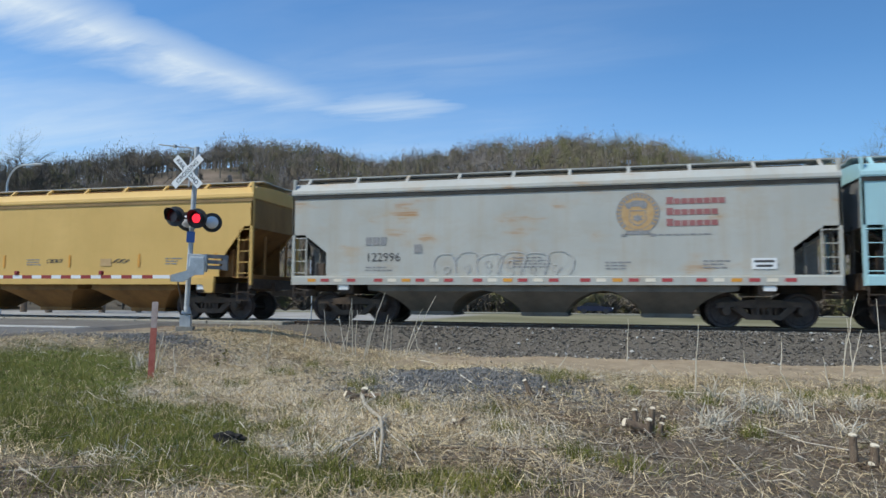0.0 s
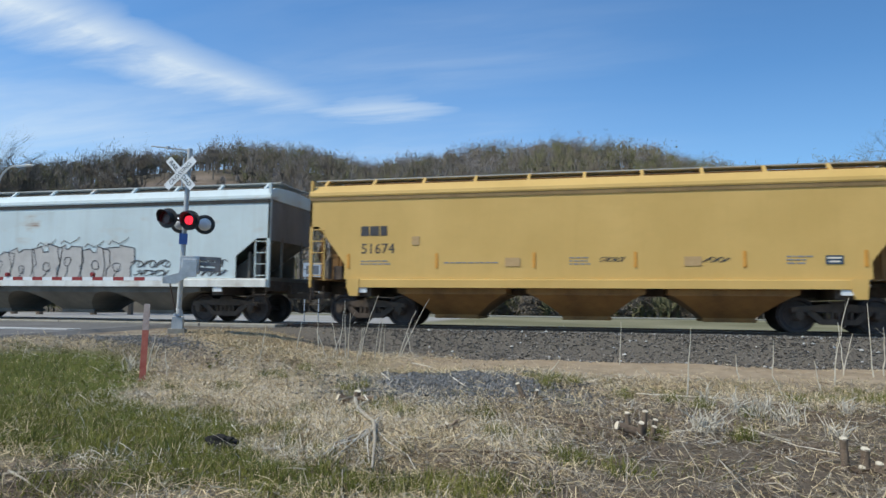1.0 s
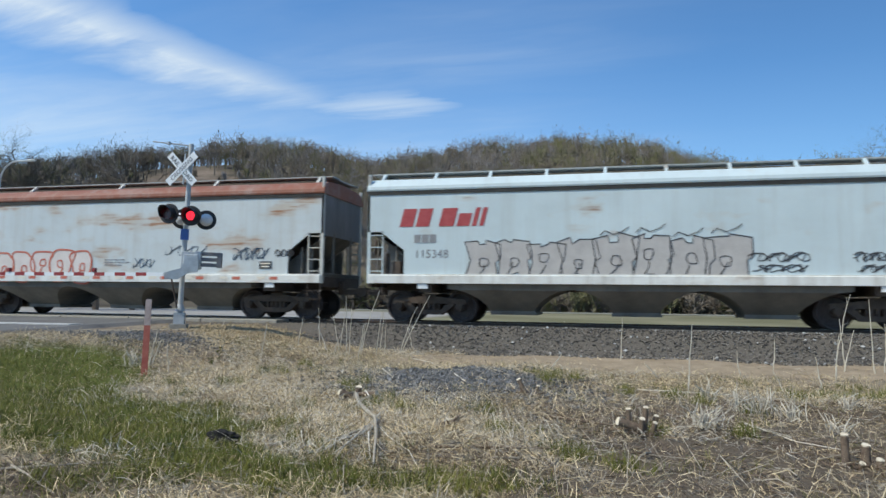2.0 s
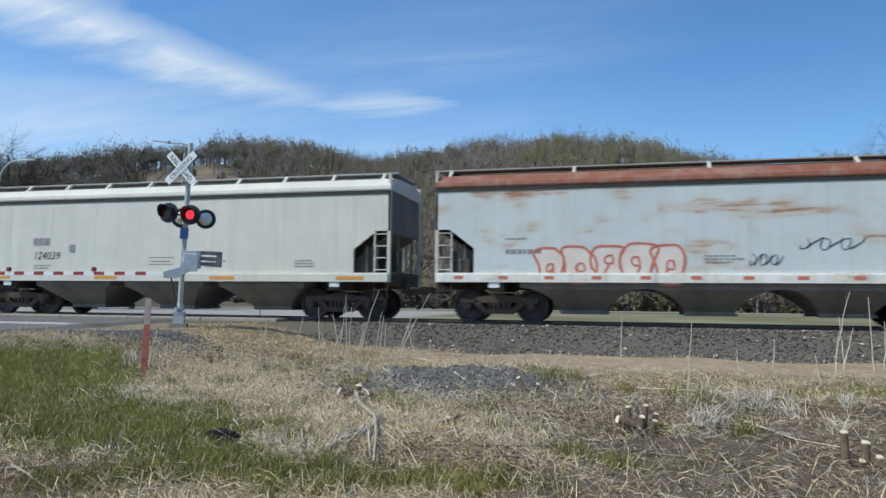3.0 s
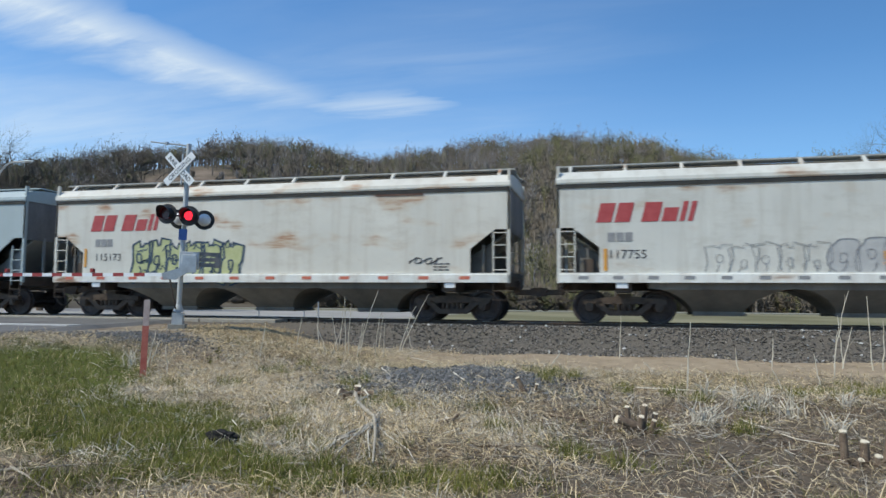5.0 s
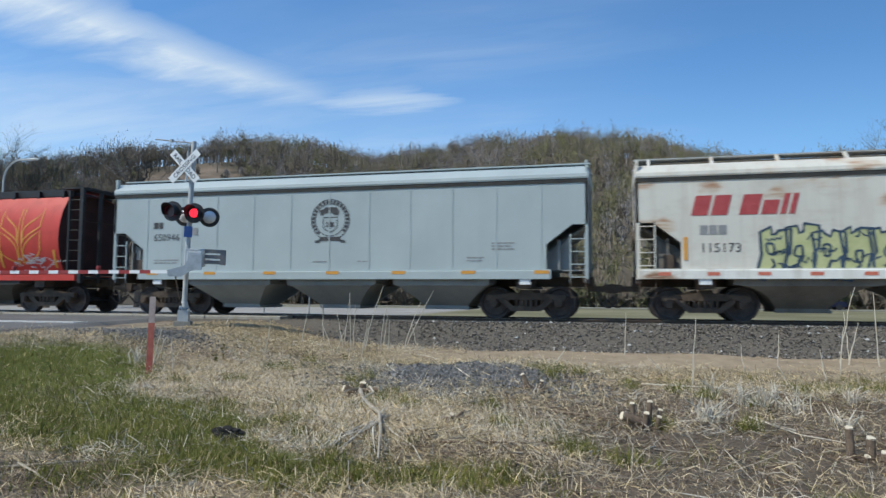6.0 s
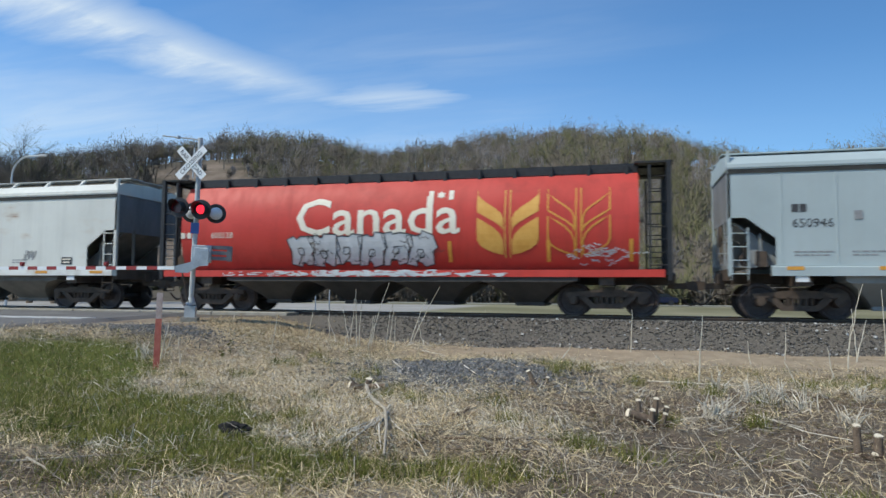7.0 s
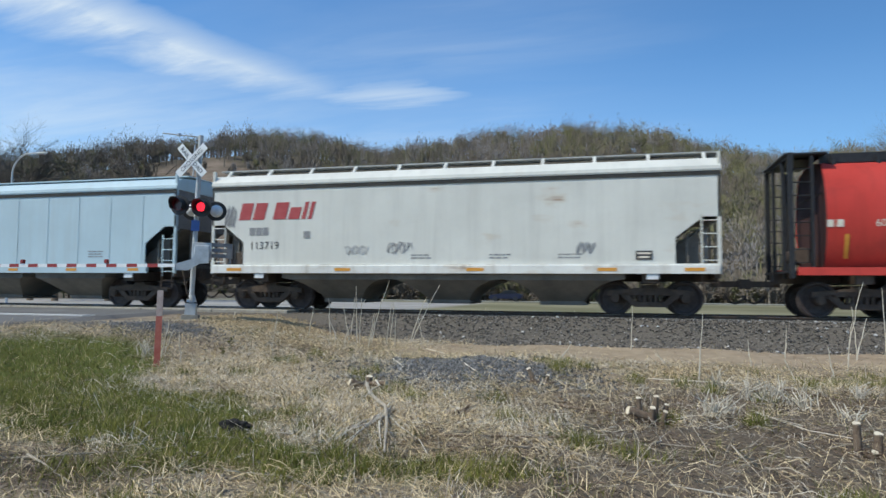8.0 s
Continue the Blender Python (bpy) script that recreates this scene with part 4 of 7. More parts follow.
def emblem(car, x, z, r, field, ink, label):
    e = new("emblem")
    e.parent = car
    e.matrix_basis = pose(x, -HALF_W - 0.006, z)
    tagged(e, label)
    if field:
        bm = bmesh.new()
        disc(bm, r * 0.98, 0.0)
        part("field", bm, field, e)
    bm = bmesh.new()
    ring(bm, r * 0.96, r, -0.003)
    ring(bm, r * 0.76, r * 0.79, -0.003)
    for i in range(22):
        a = -40 + i * 260 / 21
        ring(bm, r * 0.80, r * 0.94, -0.003, 2, a, a + 8.5)
    part("border", bm, ink, e)
    bm = bmesh.new()
    # shield with a plain animal-like lump above it and a scroll below
    ribbon(bm, [(-0.36 * r, 0.12 * r), (0.36 * r, 0.12 * r), (0.36 * r, -0.35 * r), (0.18 * r, -0.52 * r), (0, -0.6 * r), (-0.18 * r, -0.52 * r), (-0.36 * r, -0.35 * r)], 0.03, -0.003)
    vs = [(-0.5, 0.22), (-0.34, 0.22), (-0.28, 0.32), (0.14, 0.32), (0.2, 0.22), (0.40, 0.22), (0.46, 0.42), (0.34, 0.60), (-0.2, 0.62), (-0.42, 0.5), (-0.6, 0.48)]
    bm.faces.new([bm.verts.new((a * r, -0.004, b * r)) for a, b in vs])
    leaf = [(0, -0.02), (0.07, -0.14), (0.22, -0.10), (0.16, -0.24), (0.26, -0.32), (0.05, -0.36), (0, -0.44), (-0.05, -0.36), (-0.26, -0.32), (-0.16, -0.24), (-0.22, -0.10), (-0.07, -0.14)]
    bm.faces.new([bm.verts.new((a * r, -0.004, b * r)) for a, b in leaf])
    prism(bm, [(-0.62 * r, -1.02 * r), (-0.5 * r, -0.82 * r), (0.5 * r, -0.82 * r), (0.62 * r, -1.02 * r)], -0.004, -0.002)
    prism(bm, [(-0.80 * r, -1.10 * r), (-0.76 * r, -0.98 * r), (-0.5 * r, -0.98 * r), (-0.54 * r, -1.10 * r)], -0.004, -0.002)
    prism(bm, [(0.80 * r, -1.10 * r), (0.76 * r, -0.98 * r), (0.5 * r, -0.98 * r), (0.54 * r, -1.10 * r)], -0.004, -0.002)
    part("device", bm, ink, e)
    return e


def coupler_mesh():
    bm = bmesh.new()
    box(bm, -0.1, 0.75, -0.09, 0.09, 0.78, 0.94)
    prism(bm, [(0.62, 0.72), (0.86, 0.76), (0.90, 0.98), (0.62, 1.0)], -0.15, 0.12)
    pts = [(0.2 + 0.6 * i / 8, -0.28, 0.55 - 0.22 * math.sin(math.pi * i / 8)) for i in range(9)]
    for a, b in zip(pts, pts[1:]):
        rod(bm, a, b, 0.028, 6)
    return finish(bm, "coupler", M_STEEL)


def hopper_body(bm, L, eave=3.84, sill=1.36, w=HALF_W, cut=1.12, top=2.60, notch=0.42, knee=2.06):
    """Smooth-sided body: side sheets with cut lower corners, end sheets and slope sheets."""
    t = 0.03
    for s in (-1, 1):
        poly = [(-L, eave), (-L, top), (-L + notch, top), (-L + cut, knee), (-L + cut, sill), (L - cut, sill), (L - cut, knee), (L - notch, top), (L, top), (L, eave)]
        prism(bm, poly, s * w - (t if s > 0 else 0), s * w + (t if s < 0 else 0))


def hopper(name_label, centre, L, body, roof=None, under=None, trim=None, brackets=9, bays=3, ribs=0, sill_mat=None, tall=True, end_mat=None, eave=3.80, sill_end=0.05, arch=False, top=2.60, notch=0.42, knee=2.06):
    """A covered hopper car of half length L."""
    trim, roof, under, end_mat = trim or body, roof or body, under or M_STEEL, end_mat or trim or body
    car = base("hopper_car", pose(centre, TRACK_Y, 0), name_label, "freight car", "covered hopper cars of the train")
    bm = bmesh.new()
    hopper_body(bm, L, eave, top=top, notch=notch, knee=knee)
    part("body", bm, body, car, smooth=30)
    # end sheets, in a darker colour than the body sides
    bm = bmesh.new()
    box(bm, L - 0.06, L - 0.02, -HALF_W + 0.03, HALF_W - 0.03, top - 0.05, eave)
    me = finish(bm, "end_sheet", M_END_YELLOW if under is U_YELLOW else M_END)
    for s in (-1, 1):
        hang("end_sheet", me, car, pose(0, 0, 0, 0, 0, 0 if s > 0 else 180), "dark end wall")
    # slope sheets under the ends: their dark colour holds shade as well as grime
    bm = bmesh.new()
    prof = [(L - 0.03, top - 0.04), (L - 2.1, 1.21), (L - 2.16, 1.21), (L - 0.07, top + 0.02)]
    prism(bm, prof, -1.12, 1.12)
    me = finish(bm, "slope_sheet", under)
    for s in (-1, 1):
        hang("slope_sheet", me, car, pose(0, 0, 0, 0, 0, 0 if s > 0 else 180), "slope sheet under the end, toned for grime and shade")
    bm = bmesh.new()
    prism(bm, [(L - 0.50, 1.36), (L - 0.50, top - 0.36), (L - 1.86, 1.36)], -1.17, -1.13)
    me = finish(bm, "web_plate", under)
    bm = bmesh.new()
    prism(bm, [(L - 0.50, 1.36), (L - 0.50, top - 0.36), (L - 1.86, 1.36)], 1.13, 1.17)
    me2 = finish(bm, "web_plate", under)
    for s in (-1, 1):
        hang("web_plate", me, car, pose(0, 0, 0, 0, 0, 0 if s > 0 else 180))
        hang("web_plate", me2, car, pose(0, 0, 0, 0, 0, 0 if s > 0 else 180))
    # roof: rolled eave, a dark strip for its shade below, and a crowned top
    bm = bmesh.new()
    prof = [(-HALF_W - 0.035, eave - 0.005), (-HALF_W - 0.05, eave + 0.04), (-HALF_W - 0.035, eave + 0.13), (-1.46, eave + 0.31), (-1.34, eave + 0.37), (-0.9, eave + 0.42), (0, eave + 0.46), (0.9, eave + 0.42), (1.34, eave + 0.37), (1.46, eave + 0.31), (HALF_W + 0.035, eave + 0.13), (HALF_W + 0.05, eave + 0.04), (HALF_W + 0.035, eave - 0.005)]
    loft(bm, [[(x, y, z) for y, z in prof] for x in (-L - 0.02, L + 0.02)])
    part("roof", bm, roof, car, smooth=25)
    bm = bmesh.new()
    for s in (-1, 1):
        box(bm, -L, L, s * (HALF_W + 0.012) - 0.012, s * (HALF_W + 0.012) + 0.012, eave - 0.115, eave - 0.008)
    # stands for the shade under the eave; brown on the yellow car
    part("eave_seam", bm, M_END_YELLOW if under is U_YELLOW else M_EAVE_SHADE, car, "dark strip for the shade below the eave")
    bm = bmesh.new()
    box(bm, -L + 0.6, L - 0.6, -0.50, 0.50, eave + 0.42, eave + (0.565 if tall else 0.475))
    part("hatch_cover", bm, under, car, "long trough hatch cover")
    # running boards along the roof
    zb = eave + (0.57 if tall else 0.48)
    bm = bmesh.new()
    for s in (-1, 1):
        box(bm, -L - 0.05, L + 0.05, s * 0.80 - 0.26, s * 0.80 + 0.26, zb, zb + 0.035)
    for s in (-1, 1):
        box(bm, s * (L - 0.25) - 0.25, s * (L - 0.25) + 0.25, -0.8, 0.8, zb - 0.002, zb + 0.033)
    part("running_board", bm, M_BOARD if tall else roof, car, "steel grating running boards on the roof")
    def bracket():
        b = bmesh.new()
        v = [(-1.36, eave + 0.34), (-1.26, eave + 0.34), (-1.00, zb), (-1.10, zb + 0.01)]
        lo = [b.verts.new((-0.04, y, z)) for y, z in v]
        hi = [b.verts.new((0.04, y, z)) for y, z in v]
        for i in range(4):
            b.faces.new((lo[i], lo[(i + 1) % 4], hi[(i + 1) % 4], hi[i]))
        b.faces.new(lo)
        b.faces.new(hi[::-1])
        return finish(b, "bracket", trim)
    me = bracket()
    for i in range(brackets):
        for turn in (0, 180) if tall else ():
            x = -L + 0.35 + (2 * L - 0.7) * i / (brackets - 1)
            hang("bracket", me, car, pose(x, 0, 0, 0, 0, turn))
    # side sill
    bm = bmesh.new()
    e = sill_end if tall else 1.0
    loft(bm, [[(x, -HALF_W + 0.015, 1.11), (x, -HALF_W - 0.075, 1.11), (x, -HALF_W - 0.075, 1.33), (x, -HALF_W - 0.05, 1.345), (x, -HALF_W - 0.05, 1.375), (x, -HALF_W + 0.05, 1.375)] for x in (-L + e, L - e)])
    me = finish(bm, "side_sill", sill_mat or trim)
    for turn in (0, 180):
        hang("side_sill", me, car, pose(0, 0, 0, 0, 0, turn), "side sill along the bottom of the body")
    if sill_end > 1:
        bm = bmesh.new()
        prism(bm, [(-0.10, 0.86), (0.16, 0.86), (0.20, 1.36), (-0.20, 1.36), (-0.20, 1.12)], -0.09, 0.02)
        me = finish(bm, "sill_bracket", sill_mat or trim)
        for s in (-1, 1):
            for e in (-1, 1):
                hang("sill_bracket", me, car, pose(s * (L - sill_end - 0.18), e * HALF_W, 0, 0, 0, 180 if e > 0 else 0))
    # centre sill and bolsters
    bm = bmesh.new()
    box(bm, -L - 0.1, L + 0.1, -0.22, 0.22, 0.92, 1.2)
    for s in (-1, 1):
        box(bm, s * (L - 1.75) - 0.2, s * (L - 1.75) + 0.2, -1.5, 1.5, 0.86, 1.15)
        box(bm, s * (L - 0.08) - 0.07, s * (L - 0.08) + 0.07, -1.5, 1.5, 1.0, 1.34)
    part("underframe", bm, M_STEEL, car, "dark steel underframe")
    span = 2 * (L - 2.45)
    half = span / bays / 2 + (0.05 if arch else -0.28)
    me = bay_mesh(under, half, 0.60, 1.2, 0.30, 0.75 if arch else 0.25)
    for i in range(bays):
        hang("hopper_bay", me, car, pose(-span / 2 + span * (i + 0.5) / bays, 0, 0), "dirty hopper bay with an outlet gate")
    for s in (-1, 1):
        add_truck(car, s * (L - 1.75))
        hang("coupler", shared("coupler", coupler_mesh), car, pose(s * L, 0, 0, 0, 0, 0 if s > 0 else 180), "dark cast coupler with hanging air hose")
    # ladders at the corners, end posts and platform gear
    me = ladder_mesh(trim, top - 1.26, 4 if top < 2.8 else 5)
    for s in (-1, 1):
        for e in (-1, 1):
            hang("ladder", me, car, pose(s * (L - 0.27), e * (HALF_W - 0.02), 1.30 if tall else 1.0))
    bm = bmesh.new()
    box(bm, -0.035, 0.035, -0.05, 0.05, 1.1, eave + 0.5)
    me = finish(bm, "corner_post", end_mat)
    bm = bmesh.new()
    box(bm, -0.03, 0.03, -0.04, 0.04, 1.36, 2.2)
    me2 = finish(bm, "platform_post", under)
    bm = bmesh.new()
    box(bm, -0.025, 0.025, -0.04, 0.04, 1.42, 2.66)
    me3 = finish(bm, "end_post", under)
    bm = bmesh.new()
    box(bm, -0.70, 0.0, -1.45, 1.45, 1.33, 1.36)
    box(bm, -0.06, 0.0, -1.5, 1.5, 1.30, 1.42)
    me4 = finish(bm, "end_platform", under)
    for s in (-1, 1):
        for e in (-1, 1):
            hang("corner_post", me, car, pose(s * (L - 0.03), e * (HALF_W - 0.05), 0))
            hang("platform_post", me2, car, pose(s * (L - 0.8), e * 1.3, 0))
            hang("end_post", me3, car, pose(s * (L - 0.03), e * 0.7, 0))
        hang("end_platform", me4, car, pose(s * L, 0, 0, 0, 0, 0 if s > 0 else 180))
    bm = bmesh.new()
    rod(bm, (-L + 0.75, -0.9, 1.62), (-L + 0.75, 0.3, 1.62), 0.22, 14)
    rod(bm, (-L + 0.5, -1.1, 1.35), (-L + 0.5, -1.1, 2.0), 0.09, 10)
    box(bm, -L + 0.7, -L + 0.95, -1.35, -1.05, 1.35, 1.75)
    rod(bm, (-L - 0.04, -0.5, 2.2), (-L - 0.09, -0.5, 2.2), 0.28, 20)
    part("brake_gear", bm, M_STEEL, car, "air reservoir, valve and brake wheel")
    # steps below the sill at the corners
    def step():
        b = bmesh.new()
        for x in (-0.2, 0.2):
            box(b, x - 0.010, x + 0.010, -0.012, 0.012, -0.50, 0)
        box(b, -0.2, 0.2, -0.03, 0.03, -0.515, -0.495)
        box(b, -0.2, 0.2, -0.012, 0.012, -0.26, -0.24)
        return finish(b, "step", M_STEEL)
    me = step()
    for s in (-1, 1):
        for e in (-1, 1):
            hang("step", me, car, pose(s * (L - 0.27), e * (HALF_W + 0.0), 1.13))
    # small white plates above the trucks
    bm = bmesh.new()
    box(bm, -0.15, 0.15, -0.01, 0.01, -0.07, 0.07)
    box(bm, -0.05, 0.05, -0.014, -0.009, -0.03, 0.03)
    me = finish(bm, "plate", M_WHITE)
    for s in (-1, 1):
        hang("plate", me, car, pose(s * (L - 1.7), -HALF_W - 0.03, 1.03))
    if ribs:
        bm = bmesh.new()
        box(bm, -0.02 if not tall else -0.008, 0.02 if not tall else 0.008, -0.012 if not tall else -0.004, 0.0, 1.37, eave - 0.1)
        me = finish(bm, "seam", body)
        for i in range(1, ribs):
            hang("seam", me, car, pose(-L + 2 * L * i / ribs, -HALF_W, 0))
    return car

P_GREY = paint("weathered_grey_paint", (0.43, 0.435, 0.40), (0.40, 0.29, 0.17), 0.35, 0.75, (0.40, 0.20, 0.07))
P_YELLOW = paint("faded_yellow_paint", (0.63, 0.405, 0.125), (0.45, 0.28, 0.08), 0.15, 0.0, streak=0.12)
P_PALE = paint("pale_blue_white_paint", (0.56, 0.64, 0.64), (0.42, 0.42, 0.38), 0.18, 0.25)
P_RUSTY = paint("rusting_white_paint", (0.56, 0.60, 0.59), (0.42, 0.36, 0.28), 0.30, 1.15, (0.33, 0.13, 0.045))
P_CREAM = paint("off_white_paint", (0.64, 0.625, 0.55), (0.40, 0.39, 0.34), 0.16, 0.0)
P_WHITE = paint("weathered_white_paint", (0.60, 0.59, 0.53), (0.36, 0.32, 0.25), 0.5, 0.5, streak=0.5)
P_BONE = paint("stained_white_paint", (0.63, 0.605, 0.53), (0.36, 0.28, 0.20), 0.4, 0.8, (0.36, 0.15, 0.06))
P_CPGREY = paint("cool_grey_paint", (0.38, 0.44, 0.44), (0.33, 0.34, 0.33), 0.12, 0.0, streak=0.15)
P_RED = paint("sun_faded_red_paint", (0.53, 0.046, 0.032), (0.22, 0.03, 0.025), 0.35, 0.0)
P_CLEAN = paint("clean_white_paint", (0.66, 0.655, 0.59), (0.42, 0.41, 0.37), 0.15, 0.12)
P_BLUE = paint("pale_blue_paint", (0.44, 0.56, 0.60), (0.38, 0.42, 0.42), 0.15, 0.0)
P_TEAL = paint("pale_teal_paint", (0.36, 0.58, 0.62), (0.34, 0.42, 0.42), 0.15, 0.0)
# dirt over a white that is raised to show the sill as sunlit
P_SILL = paint("dirty_sunlit_sill_paint", (0.74, 0.735, 0.68), (0.30, 0.22, 0.14), 0.50, 0.8, streak=0.5)
# grime of bays and slope sheets, with end shade mixed into the tone
U_GREY = stuff("grimy_shaded_grey_hopper", (0.115, 0.105, 0.090), (0.235, 0.215, 0.185), 1.2, 0.85, 0.0, 0.1)
U_YELLOW = stuff("grimy_shaded_brown_hopper", (0.155, 0.080, 0.030), (0.36, 0.185, 0.058), 1.2, 0.85, 0.0, 0.1)
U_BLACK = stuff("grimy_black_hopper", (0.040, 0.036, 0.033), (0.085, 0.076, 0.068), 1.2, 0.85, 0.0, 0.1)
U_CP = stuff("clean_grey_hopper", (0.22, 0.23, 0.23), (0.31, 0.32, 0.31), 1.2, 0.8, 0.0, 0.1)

CARS = []


def keep(car, centre):
    CARS.append((car, centre))
    return car


def rail_word(car, x, z, h=0.52):
    """Red slanted company lettering as plain shapes."""
    mark_bars(car, x, z, h, [(0.40, 1.0), (0.40, 1.0), (0.13, 0.0), (0.44, 1.0), (0.37, 0.70), (0.13, 1.0), (0.13, 1.0)], M_INK_RED, 0.25, "company_mark", "slanted red company lettering shapes")


def soo_word(car, x, z, mat=None):
    mark_bars(car, x, z, 0.24, [(0.19, 1.0), (0.19, 1.0), (0.19, 1.0)], mat or M_INK_GREY, 0.0, "reporting_mark")


def fringe(car, L, mats, step=0.42, width=0.26, z=1.24):
    """Reflector marks along the side sill."""
    k = int(2 * (L - 0.6) / step)
    for j, m in enumerate(mats):
        stripes(car, -HALF_W - 0.079, z, [-L + 0.7 + step * i for i in range(k) if i % len(mats) == j and m], width, 0.09, m)


def build_cars():
    # teal car ahead
    c = keep(hopper("pale teal covered hopper freight car with ribbed side", 13.4, 7.55, P_TEAL, brackets=9, ribs=12), 13.4)
    # grey car with a round tan emblem
    c = keep(hopper("weathered grey covered hopper car with rust stains", -2.07, 7.47, P_GREY, under=U_GREY, brackets=10, arch=True), -2.07)
    soo_word(c, -5.1, 2.26, M_INK_GREY)
    number(c, "122996", -5.1, 1.79, 0.36, M_INK)
    placard(c, -3.5, 2.15, 0.22, 0.24, M_INK_GREY)
    emblem(c, 2.59, 3.02, 0.56, M_TAN, M_INK_GREY, "round tan company emblem")
    for z, n in ((3.24, 8), (2.95, 7), (2.66, 7)):
        mark_bars(c, 3.32, z, 0.19, [(0.165, 1.0)] + [(0.155, 0.78)] * (n - 1), M_INK_MAROON, 0.0, "company_mark", "red company lettering shapes")
    placard(c, 5.66, 1.66, 0.60, 0.28, M_WHITE, "data_panel", "white panel with black print", 2)
    graffiti(c, 3, -3.0, 1.20, 3.8, 0.85, 6, None, M_FAINT, 0.03, "faint washed-off graffiti outlines")
    print_lines(c, -0.75, 1.85, 1.0, 4)
    print_lines(c, 1.75, 1.70, 0.6, 3)
    print_lines(c, 4.2, 1.72, 0.6, 3)
    print_lines(c, -5.1, 1.60, 0.8, 2)
    print_lines(c, 2.9, 2.42, 1.9, 1, M_INK_GREY)
    fringe(c, 7.47, [M_ORANGE, M_INK_RED, M_INK_WHITE, M_INK_RED, None, M_INK_RED, M_INK_WHITE])
    # yellow car
    c = keep(hopper("faded yellow covered hopper freight car", -18.95, 8.05, P_YELLOW, under=U_YELLOW, brackets=11, sill_end=1.25, top=2.92, notch=0.28, knee=1.80), -18.95)
    mark_bars(c, -6.42, 2.62, 0.28, [(0.24, 1.0), (0.28, 1.0), (0.2, 1.0)], M_INK, 0.0, "reporting_mark")
    number(c, "51674", -6.42, 2.10, 0.42, M_INK)
    placard(c, -4.75, 2.46, 0.22, 0.24, M_TAN)
    for x in (-6.8, -4.12, -1.35, 1.33, 4.02, 6.8):
        placard(c, x, 1.88, 0.08, 0.42, M_ORANGE, "yellow_stripe")
    for x in (-1.95, 2.76):
        placard(c, x, 1.83, 0.42, 0.24, M_TAN, "data_panel")
    placard(c, 6.09, 1.85, 0.40, 0.22, M_BLUELINE, "data_panel", "", 2, M_INK_WHITE)
    print_lines(c, -6.42, 1.86, 0.9, 2)
    print_lines(c, -3.9, 1.80, 1.5, 1)
    print_lines(c, -0.4, 1.92, 0.6, 3)
    print_lines(c, 5.0, 1.92, 0.6, 3)
    tag(c, 5, 0.45, 1.80, 0.65, 0.18, M_INK, 0.018, 2)
    tag(c, 6, 3.05, 1.78, 0.65, 0.18, M_INK, 0.018, 2)
    # pale car covered with silver graffiti
    c = keep(hopper("pale blue-white covered hopper car with outlined graffiti", -35.91, 7.58, P_PALE, under=U_GREY, sill_mat=P_SILL, brackets=10, arch=True), -35.91)
    rail_word(c, -6.6, 2.74)
    soo_word(c, -6.15, 2.27, M_INK_GREY)
    number(c, "115348", -6.15, 1.84, 0.34, M_INK_GREY)
    graffiti(c, 11, -4.6, 1.20, 3.5, 1.15, 4, M_BEIGE, M_INK, 0.028, "warm grey graffiti with black outlines", blocky=True)
    graffiti(c, 12, -1.05, 1.14, 3.75, 1.30, 4, M_BEIGE, M_INK, 0.032, "warm grey spiky graffiti with black outlines", spikes=True, blocky=True)
    for s, x, w in ((21, 2.85, 1.45), (22, 5.2, 1.0)):
        tag(c, s, x, 1.68, w, 0.30, M_INK, 0.025, 3)
        tag(c, s + 5, x + 0.1, 1.42, w * 0.9, 0.24, M_INK, 0.025, 3)
    # rusting car with red outlined graffiti
    c = keep(hopper("rusting white covered hopper car with red graffiti", -52.32, 7.42, P_RUSTY, roof=M_RUSTBAND, under=U_GREY, trim=P_WHITE, sill_mat=P_SILL, brackets=5, arch=True), -52.32)
    graffiti(c, 31, -4.6, 1.12, 3.9, 1.05, 5, M_PINKSPRAY, M_REDLINE, 0.06, "red outlined bubble graffiti")
    tag(c, 33, 2.1, 1.90, 1.5, 0.42, M_BLUELINE, 0.022, 2)
    tag(c, 34, 4.5, 1.74, 1.2, 0.5, M_BLUELINE, 0.025, 3)
    tag(c, 35, 0.9, 1.50, 0.8, 0.4, M_BLUELINE, 0.022, 2)
    tag(c, 36, 5.9, 1.85, 0.6, 0.3, M_INK, 0.022, 3)
    placard(c, 5.56, 1.64, 0.42, 0.22, M_INK, "data_panel", "", 2, M_INK_WHITE)
    print_lines(c, -5.4, 2.30, 0.6, 1)
    print_lines(c, -5.4, 1.90, 1.2, 1, None, 0.085, 0.12)
    print_lines(c, -0.2, 1.80, 0.9, 3)
    fringe(c, 7.42, [M_REDLINE, None, M_INK_WHITE])
    # clean off-white car
    c = keep(hopper("clean off-white covered hopper freight car", -68.7, 7.6, P_CREAM, under=U_GREY, brackets=10, ribs=9), -68.7)
    soo_word(c, -4.95, 2.29)
    number(c, "124039", -4.95, 1.82, 0.36, M_INK, 0.2)
    placard(c, -3.4, 2.18, 0.2, 0.24, M_INK_GREY)
    bm = bmesh.new()
    ribbon(bm, [(-0.44, -0.11), (0.44, -0.11), (0.44, 0.11), (-0.44, 0.11)], 0.025, 0.0)
    part("print_frame", bm, M_INK_GREY, c, "", pose(0.0, -HALF_W - 0.006, 1.75))
    print_lines(c, -0.36, 1.72, 0.7, 1)
    print_lines(c, 1.6, 1.72, 0.6, 3)
    print_lines(c, 4.6, 1.72, 0.6, 3)
    print_lines(c, -4.9, 1.60, 0.8, 2)
